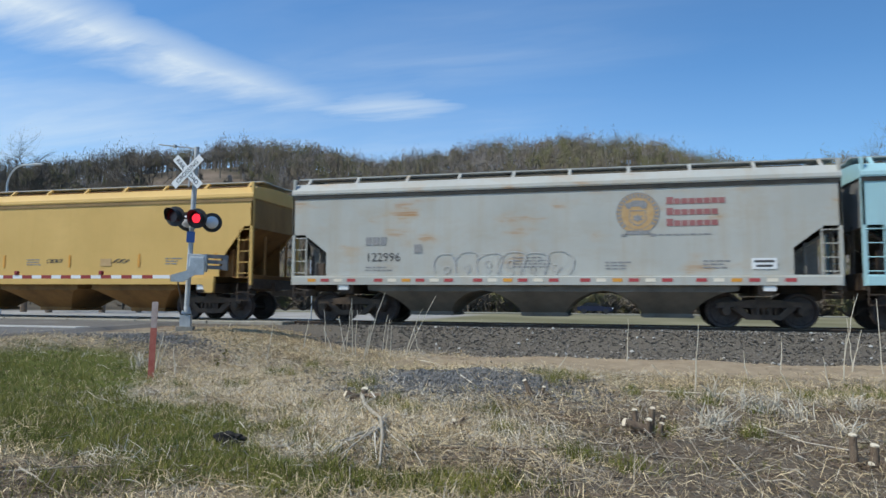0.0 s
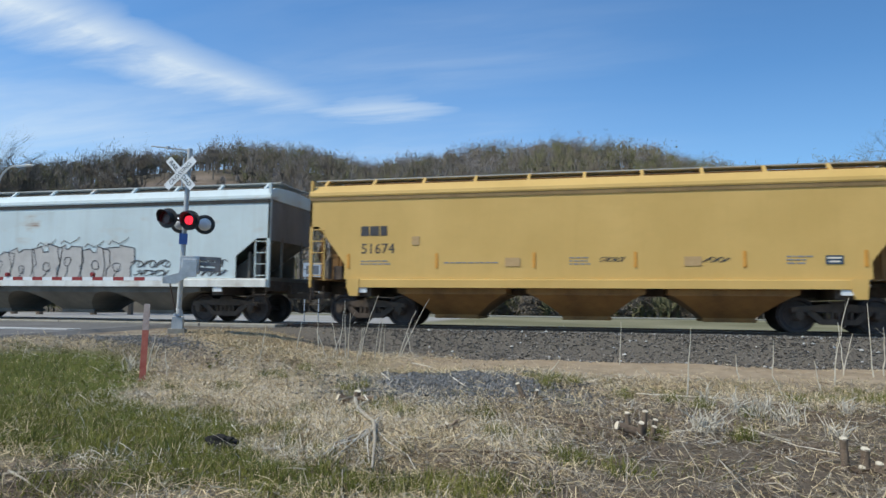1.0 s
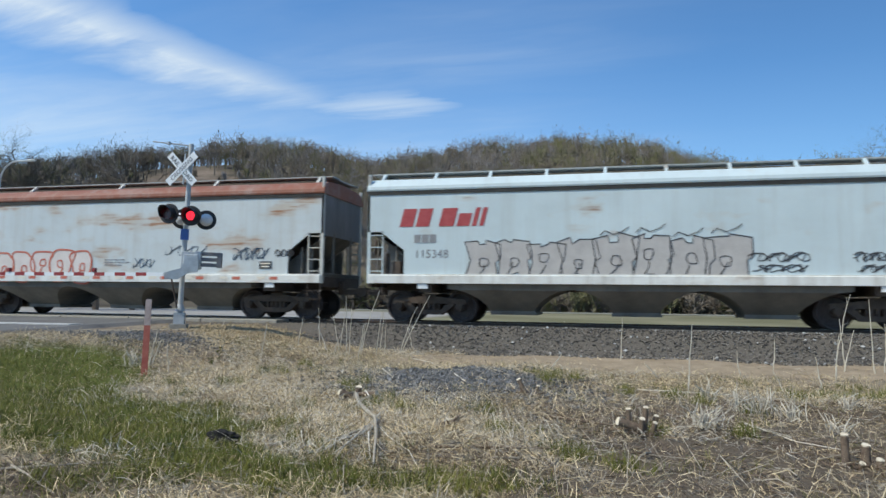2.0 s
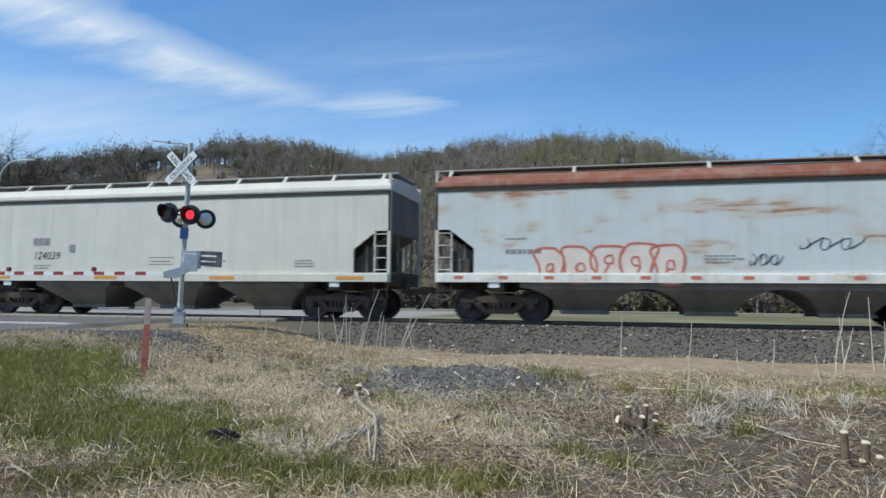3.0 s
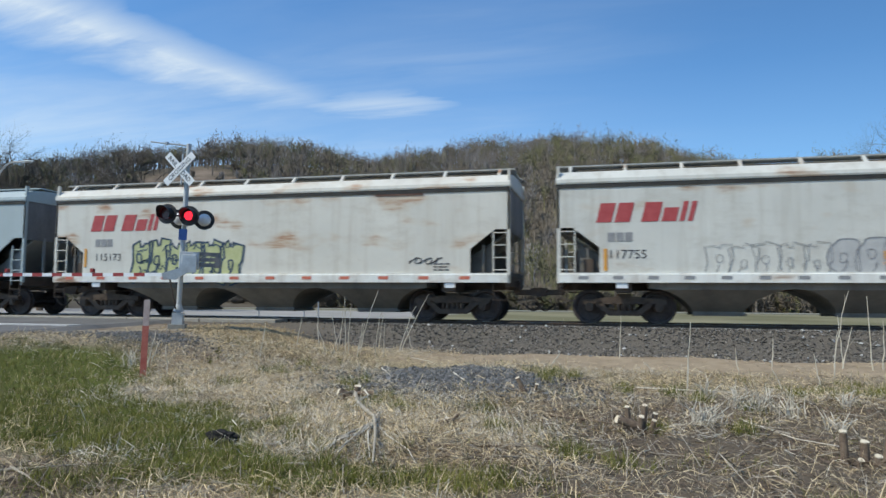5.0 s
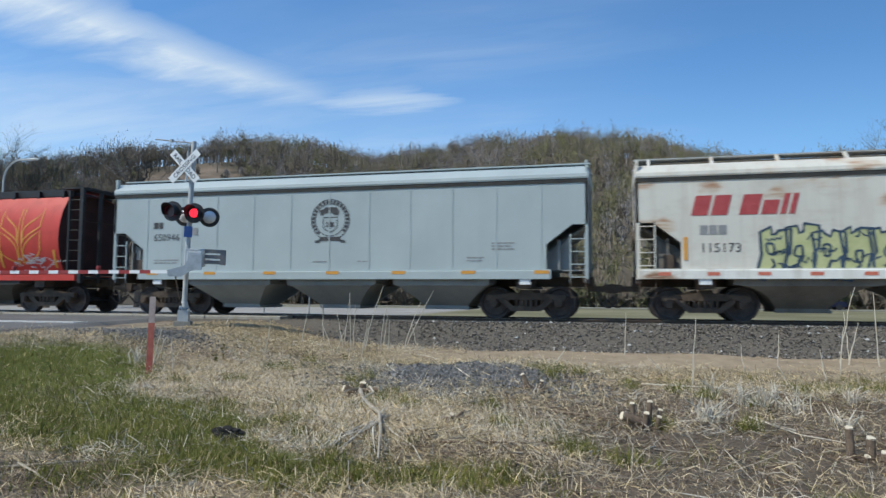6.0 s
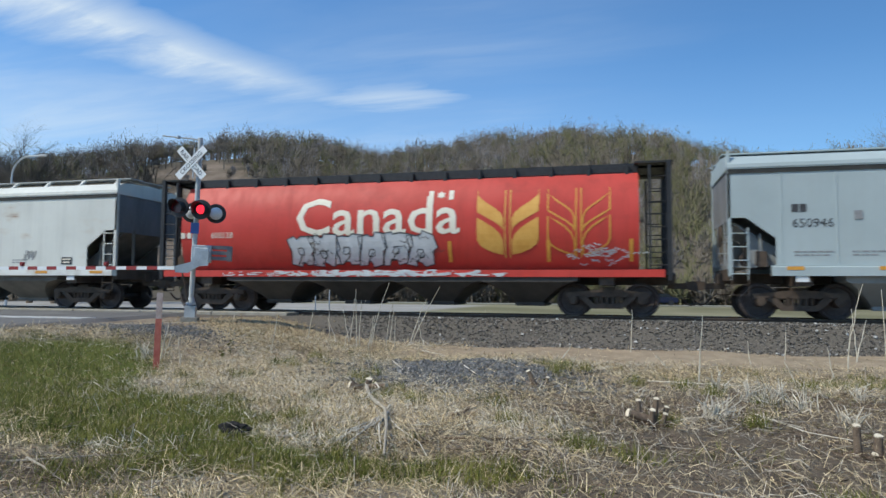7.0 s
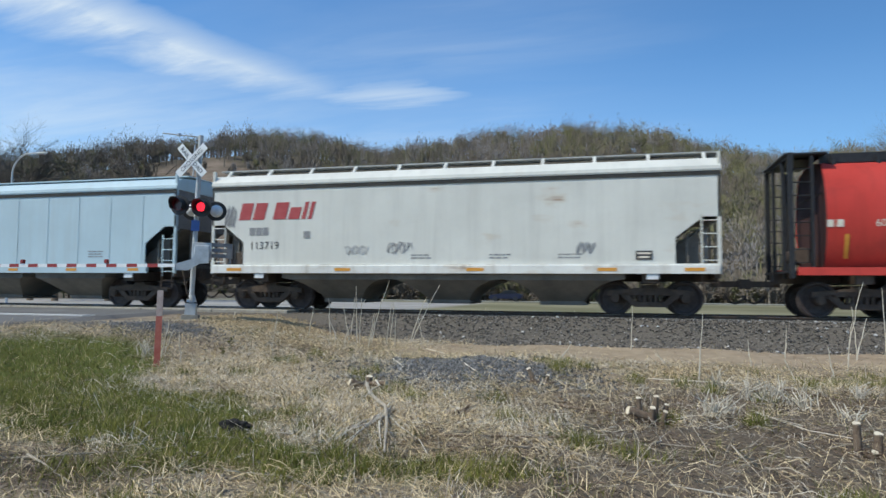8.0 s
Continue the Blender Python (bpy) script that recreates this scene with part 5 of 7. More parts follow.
    stripes(c, -HALF_W - 0.079, 1.22, [-6.2, -2.0, 2.2, 6.4], 0.85, 0.10, M_ORANGE)
    # white car with outlined graffiti
    c = keep(hopper("weathered white covered hopper car with outline graffiti", -85.3, 7.7, P_WHITE, under=U_GREY, sill_mat=P_SILL, brackets=11, arch=True), -85.3)
    rail_word(c, -6.66, 2.73)
    soo_word(c, -6.36, 2.21, M_INK_GREY)
    number(c, "117755", -6.36, 1.75, 0.34, M_INK)
    graffiti(c, 41, -3.9, 1.20, 2.9, 0.95, 5, None, M_INK_GREY, 0.022, "thin grey outline graffiti", blocky=True)
    graffiti(c, 42, -0.95, 1.20, 3.7, 1.1, 6, M_FAINT, M_INK_GREY, 0.026, "faded grey bubble graffiti")
    tag(c, 43, 3.1, 1.95, 1.3, 0.35, M_INK, 0.022, 2)
    placard(c, 5.8, 1.62, 0.45, 0.24, M_INK, "data_panel", "", 2, M_INK_WHITE)
    for x in (-6.42, 3.4, 6.42, 0.25):
        placard(c, x, 1.72, 0.09, 0.6 if abs(x) > 5 else 0.35, M_ORANGE, "yellow_stripe")
    fringe(c, 7.7, [M_INK_GREY, None, None], 0.3)
    # stained car with yellow-green graffiti and a brown patch
    c = keep(hopper("stained white covered hopper car with yellow-green graffiti", -101.88, 7.58, P_BONE, under=U_GREY, sill_mat=P_SILL, brackets=10, arch=True), -101.88)
    rail_word(c, -6.2, 2.76)
    soo_word(c, -5.99, 2.26)
    number(c, "115173", -6.0, 1.80, 0.34, M_INK)
    graffiti(c, 51, -4.6, 1.12, 3.85, 1.3, 6, M_GREENSPRAY, M_BLUELINE, 0.07, "yellow-green graffiti with dark blue outlines", False, 16, blocky=True)
    placard(c, 4.35, 3.70, 1.45, 0.15, M_BROWNPATCH, "primer_patch", "brown primer patch under the eave")
    tag(c, 52, 4.7, 1.60, 1.0, 0.25, M_INK, 0.03, 2)
    placard(c, -6.35, 1.9, 0.09, 0.6, M_ORANGE, "yellow_stripe")
    print_lines(c, 5.4, 1.62, 0.45, 3, M_INK)
    fringe(c, 7.58, [M_REDLINE, None], 0.6, 0.3)
    # cool grey panelled car with a dark emblem
    c = keep(hopper("cool grey panelled covered hopper car with dark emblem", -118.26, 7.54, P_CPGREY, under=U_CP, brackets=9, ribs=12, tall=False, eave=3.86), -118.26)
    mark_bars(c, -6.05, 2.72, 0.20, [(0.16, 1.0), (0.15, 1.0)], M_INK, 0.0, "reporting_mark")
    number(c, "650946", -6.05, 2.33, 0.32, M_INK)
    emblem(c, 0.03, 2.88, 0.62, None, M_INK, "round dark company emblem")
    placard(c, -4.55, 2.62, 0.18, 0.22, M_INK_GREY)
    print_lines(c, -6.0, 1.70, 0.9, 2)
    print_lines(c, -4.7, 1.70, 0.6, 2)
    print_lines(c, 4.9, 2.1, 0.6, 3)
    print_lines(c, 0.9, 1.62, 0.35, 1)
    print_lines(c, -0.5, 1.62, 0.35, 1)
    print_lines(c, 4.2, 1.70, 0.5, 2)
    stripes(c, -HALF_W - 0.079, 1.30, [-6.0 + 2.05 * i for i in range(7)], 0.40, 0.09, M_ORANGE)
    # red round-sided car
    c = keep(barrel_car(-135.0, 7.9), -135.0)
    # white car and a pale blue one behind it
    c = keep(hopper("clean white covered hopper freight car", -151.92, 7.46, P_CLEAN, under=U_GREY, sill_mat=P_SILL, brackets=11, arch=True), -151.92)
    rail_word(c, -6.52, 2.75)
    soo_word(c, -6.13, 2.27, M_INK_GREY)
    number(c, "113719", -6.13, 1.84, 0.34, M_INK)
    placard(c, -4.2, 2.28, 0.2, 0.2, M_INK_GREY)
    placard(c, 5.55, 1.60, 0.42, 0.24, M_INK, "data_panel", "", 2, M_INK_WHITE)
    tag(c, 61, -2.9, 1.62, 0.7, 0.35, M_FAINT, 0.03, 3)
    tag(c, 62, -1.6, 1.62, 0.75, 0.45, M_INK_GREY, 0.02, 3)
    tag(c, 63, -7.0, 2.4, 0.4, 0.9, M_INK_GREY, 0.02, 3)
    tag(c, 64, 3.8, 1.6, 0.5, 0.4, M_INK_GREY, 0.02, 3)
    for x in (-0.9, 1.4, 3.3):
        print_lines(c, x, 1.62, 0.6, 2)
    stripes(c, -HALF_W - 0.079, 1.22, [-6.6, -3.0, 1.0, 4.6, 6.8], 0.5, 0.09, M_ORANGE)
    c = keep(hopper("smooth pale blue covered hopper freight car", -168.2, 7.5, P_BLUE, under=U_GREY, brackets=9, ribs=12, tall=False), -168.2)
    print_lines(c, 4.2, 1.8, 0.5, 3)
    stripes(c, -HALF_W - 0.079, 1.22, [-6.0 + 2.4 * i for i in range(6)], 0.4, 0.09, M_ORANGE)


def barrel_profile(z, lo=1.30, hi=3.93):
    return 1.58 * math.sqrt(1 - ((z - 2.55) / 1.98) ** 2)


BARREL_Z = [1.30 + (3.93 - 1.30) * i / 16 for i in range(17)]


def barrel_y(z):
    return -float(np.interp(z, BARREL_Z, [barrel_profile(q) for q in BARREL_Z]))


def cut_levels(me, dz):
    """Cut a flat mesh along the levels where the round side bends."""
    bm = bmesh.new()
    bm.from_mesh(me)
    for z in BARREL_Z:
        bmesh.ops.bisect_plane(bm, geom=bm.verts[:] + bm.edges[:] + bm.faces[:], plane_co=(0, 0, z - dz), plane_no=(0, 0, 1))
    bm.to_mesh(me)
    bm.free()


def barrel_words(me):
    """Lay flat letters onto the curved side."""
    cut_levels(me, 0.0)
    for v in me.vertices:
        v.co.y += barrel_y(v.co.z) - 0.012
    return me


def wheat(bm, cx, z0, w, h, solid):
    """A stylised ear of wheat: four leaf shapes and a stem."""
    low = [(0.07, 0.0), (0.22, 0.03), (0.36, 0.09), (0.46, 0.16), (0.5, 0.24), (0.5, 0.60), (0.36, 0.52), (0.22, 0.43), (0.12, 0.33), (0.07, 0.22)]
    high = [(0.07, 0.36), (0.10, 0.44), (0.20, 0.52), (0.36, 0.61), (0.5, 0.69), (0.5, 0.97), (0.36, 0.85), (0.22, 0.76), (0.12, 0.68), (0.07, 0.58)]
    for s in (-1, 1):
        for leaf in (low, high):
            o = [(cx + s * p * w, z0 + q * h) for p, q in leaf]
            if solid:
                # in slices, so that the shape can follow the round side
                m = len(o) // 2
                for k in range(m - 1):
                    q = [o[k], o[k + 1], o[-2 - k], o[-1 - k]]
                    bm.faces.new([bm.verts.new((x, 0, z)) for x, z in q])
                bm.faces.new([bm.verts.new((x, 0, z)) for x, z in (o[m - 1], o[m], o[-1 - m + 1])]) if len(o) % 2 else None
            else:
                ribbon(bm, o, 0.045, 0)
        ribbon(bm, [(cx + s * 0.04 * w, z0 - 0.05 * h), (cx + s * 0.04 * w, z0 + 0.35 * h), (cx + s * 0.04 * w, z0 + 0.7 * h), (cx + s * 0.04 * w, z0 + 1.05 * h)], 0.035, 0.001, False)
        ribbon(bm, [(cx + s * 0.5 * w, z0 + 0.80 * h), (cx + s * 0.5 * w, z0 + 0.95 * h), (cx + s * 0.5 * w, z0 + 1.05 * h)], 0.02, 0.001, False)


def barrel_car(centre, L):
    """A round-sided grain car with open end frames."""
    car = base("hopper_car", pose(centre, TRACK_Y, 0), "bright red round-sided grain hopper car with white lettering", "freight car", "covered hopper cars of the train")
    zs = [1.30 + (3.93 - 1.30) * i / 16 for i in range(17)]
    prof = [(-barrel_profile(z), z) for z in zs] + [(-0.5, 4.06), (0.5, 4.06)] + [(barrel_profile(z), z) for z in zs[::-1]]
    bm = bmesh.new()
    e = 7.0
    xs = [-e + 2 * e * i / 12 for i in range(13)]
    loft(bm, [[(x, y, z) for y, z in prof] for x in xs], caps=False)
    part("body", bm, P_RED, car, smooth=40)
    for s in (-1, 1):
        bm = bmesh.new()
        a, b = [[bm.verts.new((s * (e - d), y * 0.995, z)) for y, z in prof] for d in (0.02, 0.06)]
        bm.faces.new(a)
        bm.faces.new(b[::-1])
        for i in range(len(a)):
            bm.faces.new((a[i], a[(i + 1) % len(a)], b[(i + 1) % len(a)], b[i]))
        part("end_sheet", bm, stuff("dark_maroon_end", (0.035, 0.012, 0.011), (0.075, 0.025, 0.02), 1.5, 0.8), car, "dark maroon end wall")
    bm = bmesh.new()
    for s in (-1, 1):
        box(bm, -L + 0.25, L - 0.25, s * 1.45 - 0.06, s * 1.45 + 0.06, 1.08, 1.28)
    part("side_sill", bm, P_RED, car, "red side sill")
    bm = bmesh.new()
    box(bm, -L + 0.1, L - 0.1, -0.95, -0.60, 4.16, 4.21)
    box(bm, -L + 0.1, L - 0.1, 0.60, 0.95, 4.16, 4.21)
    box(bm, -e, e, -1.02, -0.98, 3.98, 4.22)
    for i in range(14):
        x = -e + 0.3 + (2 * e - 0.6) * i / 13
        box(bm, x - 0.05, x + 0.05, -1.15, 1.15, 3.90, 4.16)
    box(bm, -e + 0.4, e - 0.4, -0.35, 0.35, 4.05, 4.28)
    part("running_board", bm, M_BLACK, car, "black roof walkway and hatches")
    for s in (-1, 1):
        bm = bmesh.new()
        for y in (-1.42, 1.42):
            box(bm, s * (L - 0.12) - 0.06, s * (L - 0.12) + 0.06, y - 0.06, y + 0.06, 1.0, 4.2)
            box(bm, s * (L - 0.62) - 0.03, s * (L - 0.62) + 0.03, y - 0.05, y + 0.05, 1.2, 4.1)
            for k in range(8):
                z = 1.4 + k * 0.34
                rod(bm, (s * (L - 0.62), y, z), (s * (L - 0.12), y, z), 0.014, 6)
        box(bm, s * (L - 0.12) - 0.05, s * (L - 0.12) + 0.05, -1.42, 1.42, 4.1, 4.2)
        box(bm, s * (L - 0.5) - 0.5, s * (L - 0.5) + 0.5, -1.42, 1.42, 4.16, 4.2)
        for y in (-0.6, 0.6):
            box(bm, s * (L - 0.12) - 0.04, s * (L - 0.12) + 0.04, y - 0.06, y + 0.06, 1.0, 4.15)
        box(bm, s * (L - 0.45) - 0.45, s * (L - 0.45) + 0.45, -1.42, 1.42, 1.14, 1.2)
        part("end_frame", bm, M_BLACK, car, "black open end frame with ladders")
    bm = bmesh.new()
    for s in (-1, 1):
        v = [(s * e, -1.2, 3.2), (s * e, 1.2, 3.2), (s * (e - 1.4), 1.2, 1.2), (s * (e - 1.4), -1.2, 1.2)]
        bm.faces.new([bm.verts.new(p) for p in v])
        box(bm, s * (L - 1.75) - 0.2, s * (L - 1.75) + 0.2, -1.4, 1.4, 0.86, 1.1)
    box(bm, -L - 0.1, L + 0.1, -0.22, 0.22, 0.88, 1.2)
    rod(bm, (-L + 0.5, -0.9, 1.6), (-L + 0.5, 0.2, 1.6), 0.22, 14)
    part("underframe", bm, M_STEEL, car, "dark steel underframe")
    span = 2 * (L - 2.6)
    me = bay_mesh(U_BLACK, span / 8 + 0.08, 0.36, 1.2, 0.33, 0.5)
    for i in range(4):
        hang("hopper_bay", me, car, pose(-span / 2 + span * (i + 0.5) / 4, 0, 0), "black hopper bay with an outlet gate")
    for s in (-1, 1):
        add_truck(car, s * (L - 1.75))
        hang("coupler", shared("coupler", coupler_mesh), car, pose(s * L, 0, 0, 0, 0, 0 if s > 0 else 180), "dark cast coupler with hanging air hose")
    # lettering laid on the round side
    def lay(name, me, label=""):
        return hang(name, barrel_words(me), car, None, label)
    me = words("Canada", 1.58, M_INK_WHITE, name="country_name", bold=0.018)
    me.transform(pose(-3.05, 0, 2.33) @ Matrix.Diagonal((1.09, 1, 1, 1)))
    lay("country_name", me, "large white lettering of the country name")
    bm = bmesh.new()
    for x0, x1 in ((1.15, 1.29), (1.75, 1.89)):
        prism(bm, [(x0, 3.30), (x1, 3.30), (x1, 3.58), (x0, 3.58)], -0.002, 0)
    leaf = [(0, 0.13), (0.04, 0.06), (0.12, 0.08), (0.08, 0), (0.13, -0.05), (0.02, -0.07), (0, -0.13), (-0.02, -0.07), (-0.13, -0.05), (-0.08, 0), (-0.12, 0.08), (-0.04, 0.06)]
    bm.faces.new([bm.verts.new((1.52 + a, 0, 3.44 + b)) for a, b in leaf])
    lay("flag", finish(bm, "flag", M_INK_WHITE), "small white flag shape")
    me = words("608128", 0.26, M_INK_WHITE, name="number")
    me.transform(pose(-5.93, 0, 2.28))
    lay("number", me)
    bm = bmesh.new()
    for x in (-7.0, -6.78):
        prism(bm, [(x, 2.28), (x + 0.15, 2.28), (x + 0.15, 2.46), (x, 2.46)], -0.002, 0)
    lay("reporting_mark", finish(bm, "reporting_mark", M_INK_WHITE))
    bm = bmesh.new()
    wheat(bm, 3.47, 1.70, 1.74, 1.75, True)
    lay("wheat_ear", finish(bm, "wheat_ear", M_GOLD), "solid golden wheat ear symbol")
    bm = bmesh.new()
    wheat(bm, 5.42, 1.70, 1.66, 1.75, False)
    lay("wheat_ear", finish(bm, "wheat_ear", M_ORANGE), "outlined golden wheat ear symbol")
    g = graffiti(car, 71, -3.2, 1.38, 4.5, 0.98, 6, M_SILVER, M_INK, 0.035, "silver block graffiti with black outlines", False, 14, y=0, blocky=True)
    for ob in (g, *g.children):
        cut_levels(ob.data, 1.38)
        for v in ob.data.vertices:
            v.co.y += barrel_y(v.co.z + 1.38) - 0.008
    bm = bmesh.new()
    rng = random.Random(3)
    for i in range(230):
        x = rng.uniform(-5.6, 3.4) if i % 4 == 0 else rng.triangular(-3.8, 2.8, 0.0)
        z, w, h = rng.triangular(1.09, 1.28, 1.14), rng.uniform(0.03, 0.22), rng.uniform(0.012, 0.04)
        ring = [(x + w * math.cos(k * math.tau / 9) * rng.uniform(0.5, 1.2), min(1.29, max(1.085, z + h * math.sin(k * math.tau / 9) * rng.uniform(0.5, 1.3)))) for k in range(9)]
        prism(bm, ring, -1.514 - 0.00006 * i, -1.508)
    tagged(part("sill_spray", bm, M_SILVER, car, "white spray paint along the sill"), kind="stuff")
    for x in (-6.6, 1.75, 4.55, 6.75):
        bm = bmesh.new()
        prism(bm, [(x, 1.5), (x + 0.1, 1.5), (x + 0.1, 2.1), (x, 2.1)], -0.002, 0)
        lay("yellow_stripe", finish(bm, "yellow_stripe", M_ORANGE))
    bm = bmesh.new()
    for i in range(40):
        a, b = rng.gauss(5.9, 0.45), rng.gauss(1.72, 0.12)
        ribbon(bm, [(a + 0.05 * k, b + rng.uniform(-0.05, 0.05)) for k in range(5)], 0.03, 0, False)
    tagged(lay("tag", finish(bm, "tag", M_SILVER)), kind="stuff")
    return car


build_cars()

# ---- woods and plants ----


def woods():
    """Bare trees over the hill: a trunk, limbs to a few clumps, and fine twigs round each clump."""
    rng = np.random.default_rng(21)
    n = 5600
    az = np.radians(rng.uniform(-62, 34, n))
    r = 104 + 212 * rng.uniform(0, 1, n) ** 0.58
    deg = np.degrees(az)
    x, y = r * np.sin(az), r * np.cos(az)
    m = 800
    x[:m], y[:m] = rng.uniform(-85, 55, m), rng.uniform(98.5, 112, m)
    r, deg = np.hypot(x, y), np.degrees(np.arctan2(x, y))
    z = ground_z(x, y)
    front = (deg > -39.0) & (deg < -30.0) & (r < 215)
    ok = (rng.uniform(0, 1, n) > 0.90 * clearing(deg, r)) & ~(front & (y > 113) & (rng.uniform(0, 1, n) < 0.85)) & ~((y > 86) & (y < 98))
    x, y, z, deg, r = x[ok], y[ok], z[ok], deg[ok], r[ok]
    n = len(x)
    h = rng.uniform(7.0, 12.0, n) * np.where(rng.uniform(0, 1, n) < 0.18, rng.uniform(1.1, 1.35, n), 1.0)
    h = np.where((deg > -39) & (deg < -30) & (r < 215), h * 0.35, h) * np.where(y < 112.5, 0.55, 1.0)
    h = np.where((deg > -39.2) & (deg < -30) & (r < 240), h * 0.5, np.where((deg > -38.8) & (deg < -34), h * 0.75, h))
    w = h * rng.uniform(0.22, 0.36, n)
    tone = np.clip(rng.normal(0.48, 0.22, n) - 0.18 * smooth01(-36, -42, deg) - 0.3 * (y < 112.5), 0, 1)
    green = rng.uniform(0, 1, n) < np.where((deg > -6) & (deg < 14), 0.40, 0.17)
    grey = ~green & (y > 112.5) & (rng.uniform(0, 1, n) < 0.22 + 0.35 * (r > 262))
    K, T = 9, 21
    u = rng.normal(0, 1, (n, K, 3))
    u /= np.linalg.norm(u, axis=2)[..., None]
    u *= rng.uniform(0.25, 0.95, (n, K, 1))
    foot = np.stack([x, y, z], 1)
    c = foot[:, None] + np.stack([0 * x, 0 * x, h * np.where(y < 112.5, 0.36, 0.63)], 1)[:, None] + u * np.stack([w, w, h * 0.33], 1)[:, None]
    v = rng.normal(0, 1, (n, K, T, 3))
    p = c[:, :, None] + v * np.stack([w, w, h * 0.42], 1)[:, None, None] * 0.20
    d = v * 0.6 + np.array([0, 0, 0.8]) + u[:, :, None] * 0.6
    d /= np.linalg.norm(d, axis=3)[..., None]
    e = np.cross(d, rng.normal(0, 1, d.shape))
    e /= np.linalg.norm(e, axis=3)[..., None]
    ln, wd = rng.uniform(0.25, 0.62, (n, K, T, 1)), rng.uniform(0.05, 0.118, (n, K, T, 1))
    twigs = np.stack([p - d * ln - e * wd, p - d * ln * 0.6 + e * wd, p + d * ln], 3).reshape(n, K * T, 3, 3)
    side = np.stack([np.cos(np.radians(deg)), -np.sin(np.radians(deg)), 0 * deg], 1)
    root = foot - np.array([0, 0, 1.0])
    thick = (0.10 + 0.012 * h)[:, None]
    trunk = np.stack([root - side * thick, root + side * thick, foot + np.stack([0 * x, 0 * x, h * 0.8], 1)], 1)[:, None]
    fork = foot[:, None] + np.stack([0 * x, 0 * x, h * 0.36], 1)[:, None] + np.zeros((n, K, 3))
    limbs = np.stack([fork - side[:, None] * 0.07, fork + side[:, None] * 0.07, c + u * w[:, None, None] * 0.25], 2)
    tris = np.concatenate([trunk, limbs, twigs], 1)
    for pick, name, mat, label in ((~green & ~grey, "hillside_woods", M_TWIG, "bare brown deciduous woods on the hillside"), (grey, "grey_woods", M_TWIG_GREY, "pale grey bare woods on the hillside"), (green, "budding_woods", M_BUD, "woods with the first yellow-green buds")):
        me = raw_polys(name, tris[pick], 3, mat)
        at = me.attributes.new("tone", "FLOAT", "POINT")
        at.data.foreach_set("value", np.repeat(tone[pick], tris.shape[1] * 3).astype(np.float32))
        tagged(new(name, me), label, "woods", kind="stuff")


woods()


def limb(bm, p, d, length, r, depth, rng, kids=3, curve=0.25):
    """A crooked tapering limb with smaller ones along it."""
    n = 4 if depth else 3
    q = Vector(p)
    for i in range(n):
        d = (d + Vector((rng.gauss(0, curve), rng.gauss(0, curve), rng.gauss(0.04, curve * 0.6)))).normalized()
        e = q + d * (length / n)
        rod(bm, q, e, r * (1 - 0.75 * i / n), 5 if depth > 1 else 3, r * (1 - 0.75 * (i + 1) / n))
        if depth and i:
            for k in range(kids):
                s = (d + Vector((rng.gauss(0, 0.75), rng.gauss(0, 0.75), rng.gauss(0.15, 0.4)))).normalized()
                limb(bm, e, s, length * rng.uniform(0.42, 0.62), r * 0.5 * (1 - 0.6 * i / n), depth - 1, rng, kids, curve)
        q = e


def bare_tree(x, y, h, seed, label):
    rng = random.Random(seed)
    z = float(ground_z(x, y))
    t = base("bare_tree", pose(x, y, z), label, "tree", "bare trees beyond the railway")
    bm = bmesh.new()
    rod(bm, (0, 0, -0.3), (0.1, 0, h * 0.35), h * 0.022, 8, h * 0.015)
    part("trunk", bm, M_BARK, t)
    bm = bmesh.new()
    limb(bm, (0.1, 0, h * 0.35), Vector((0, 0, 1)), h * 0.55, h * 0.014, 3, rng, 3)
    for k in range(4):
        limb(bm, (0.1, 0, h * rng.uniform(0.28, 0.4)), Vector((rng.gauss(0, 0.6), rng.gauss(0, 0.6), 0.8)).normalized(), h * 0.42, h * 0.010, 3, rng, 3)
    part("crown", bm, M_TWIG, t, "fine bare branches")
    return t


bare_tree(27.0, 64, 15.0, 4, "tall bare tree with fine grey branches")
bare_tree(29.6, 68, 15.5, 7, "tall bare tree with fine grey branches")
bare_tree(-62, 63, 17.0, 5, "slender bare tree beyond the crossing")
bare_tree(-66.5, 64, 16.5, 6, "slender bare tree beyond the crossing")
bare_tree(-57.5, 66, 16.5, 8, "slender bare tree beyond the crossing")
bare_tree(-55, 69, 15.0, 9, "slender bare tree beyond the crossing")


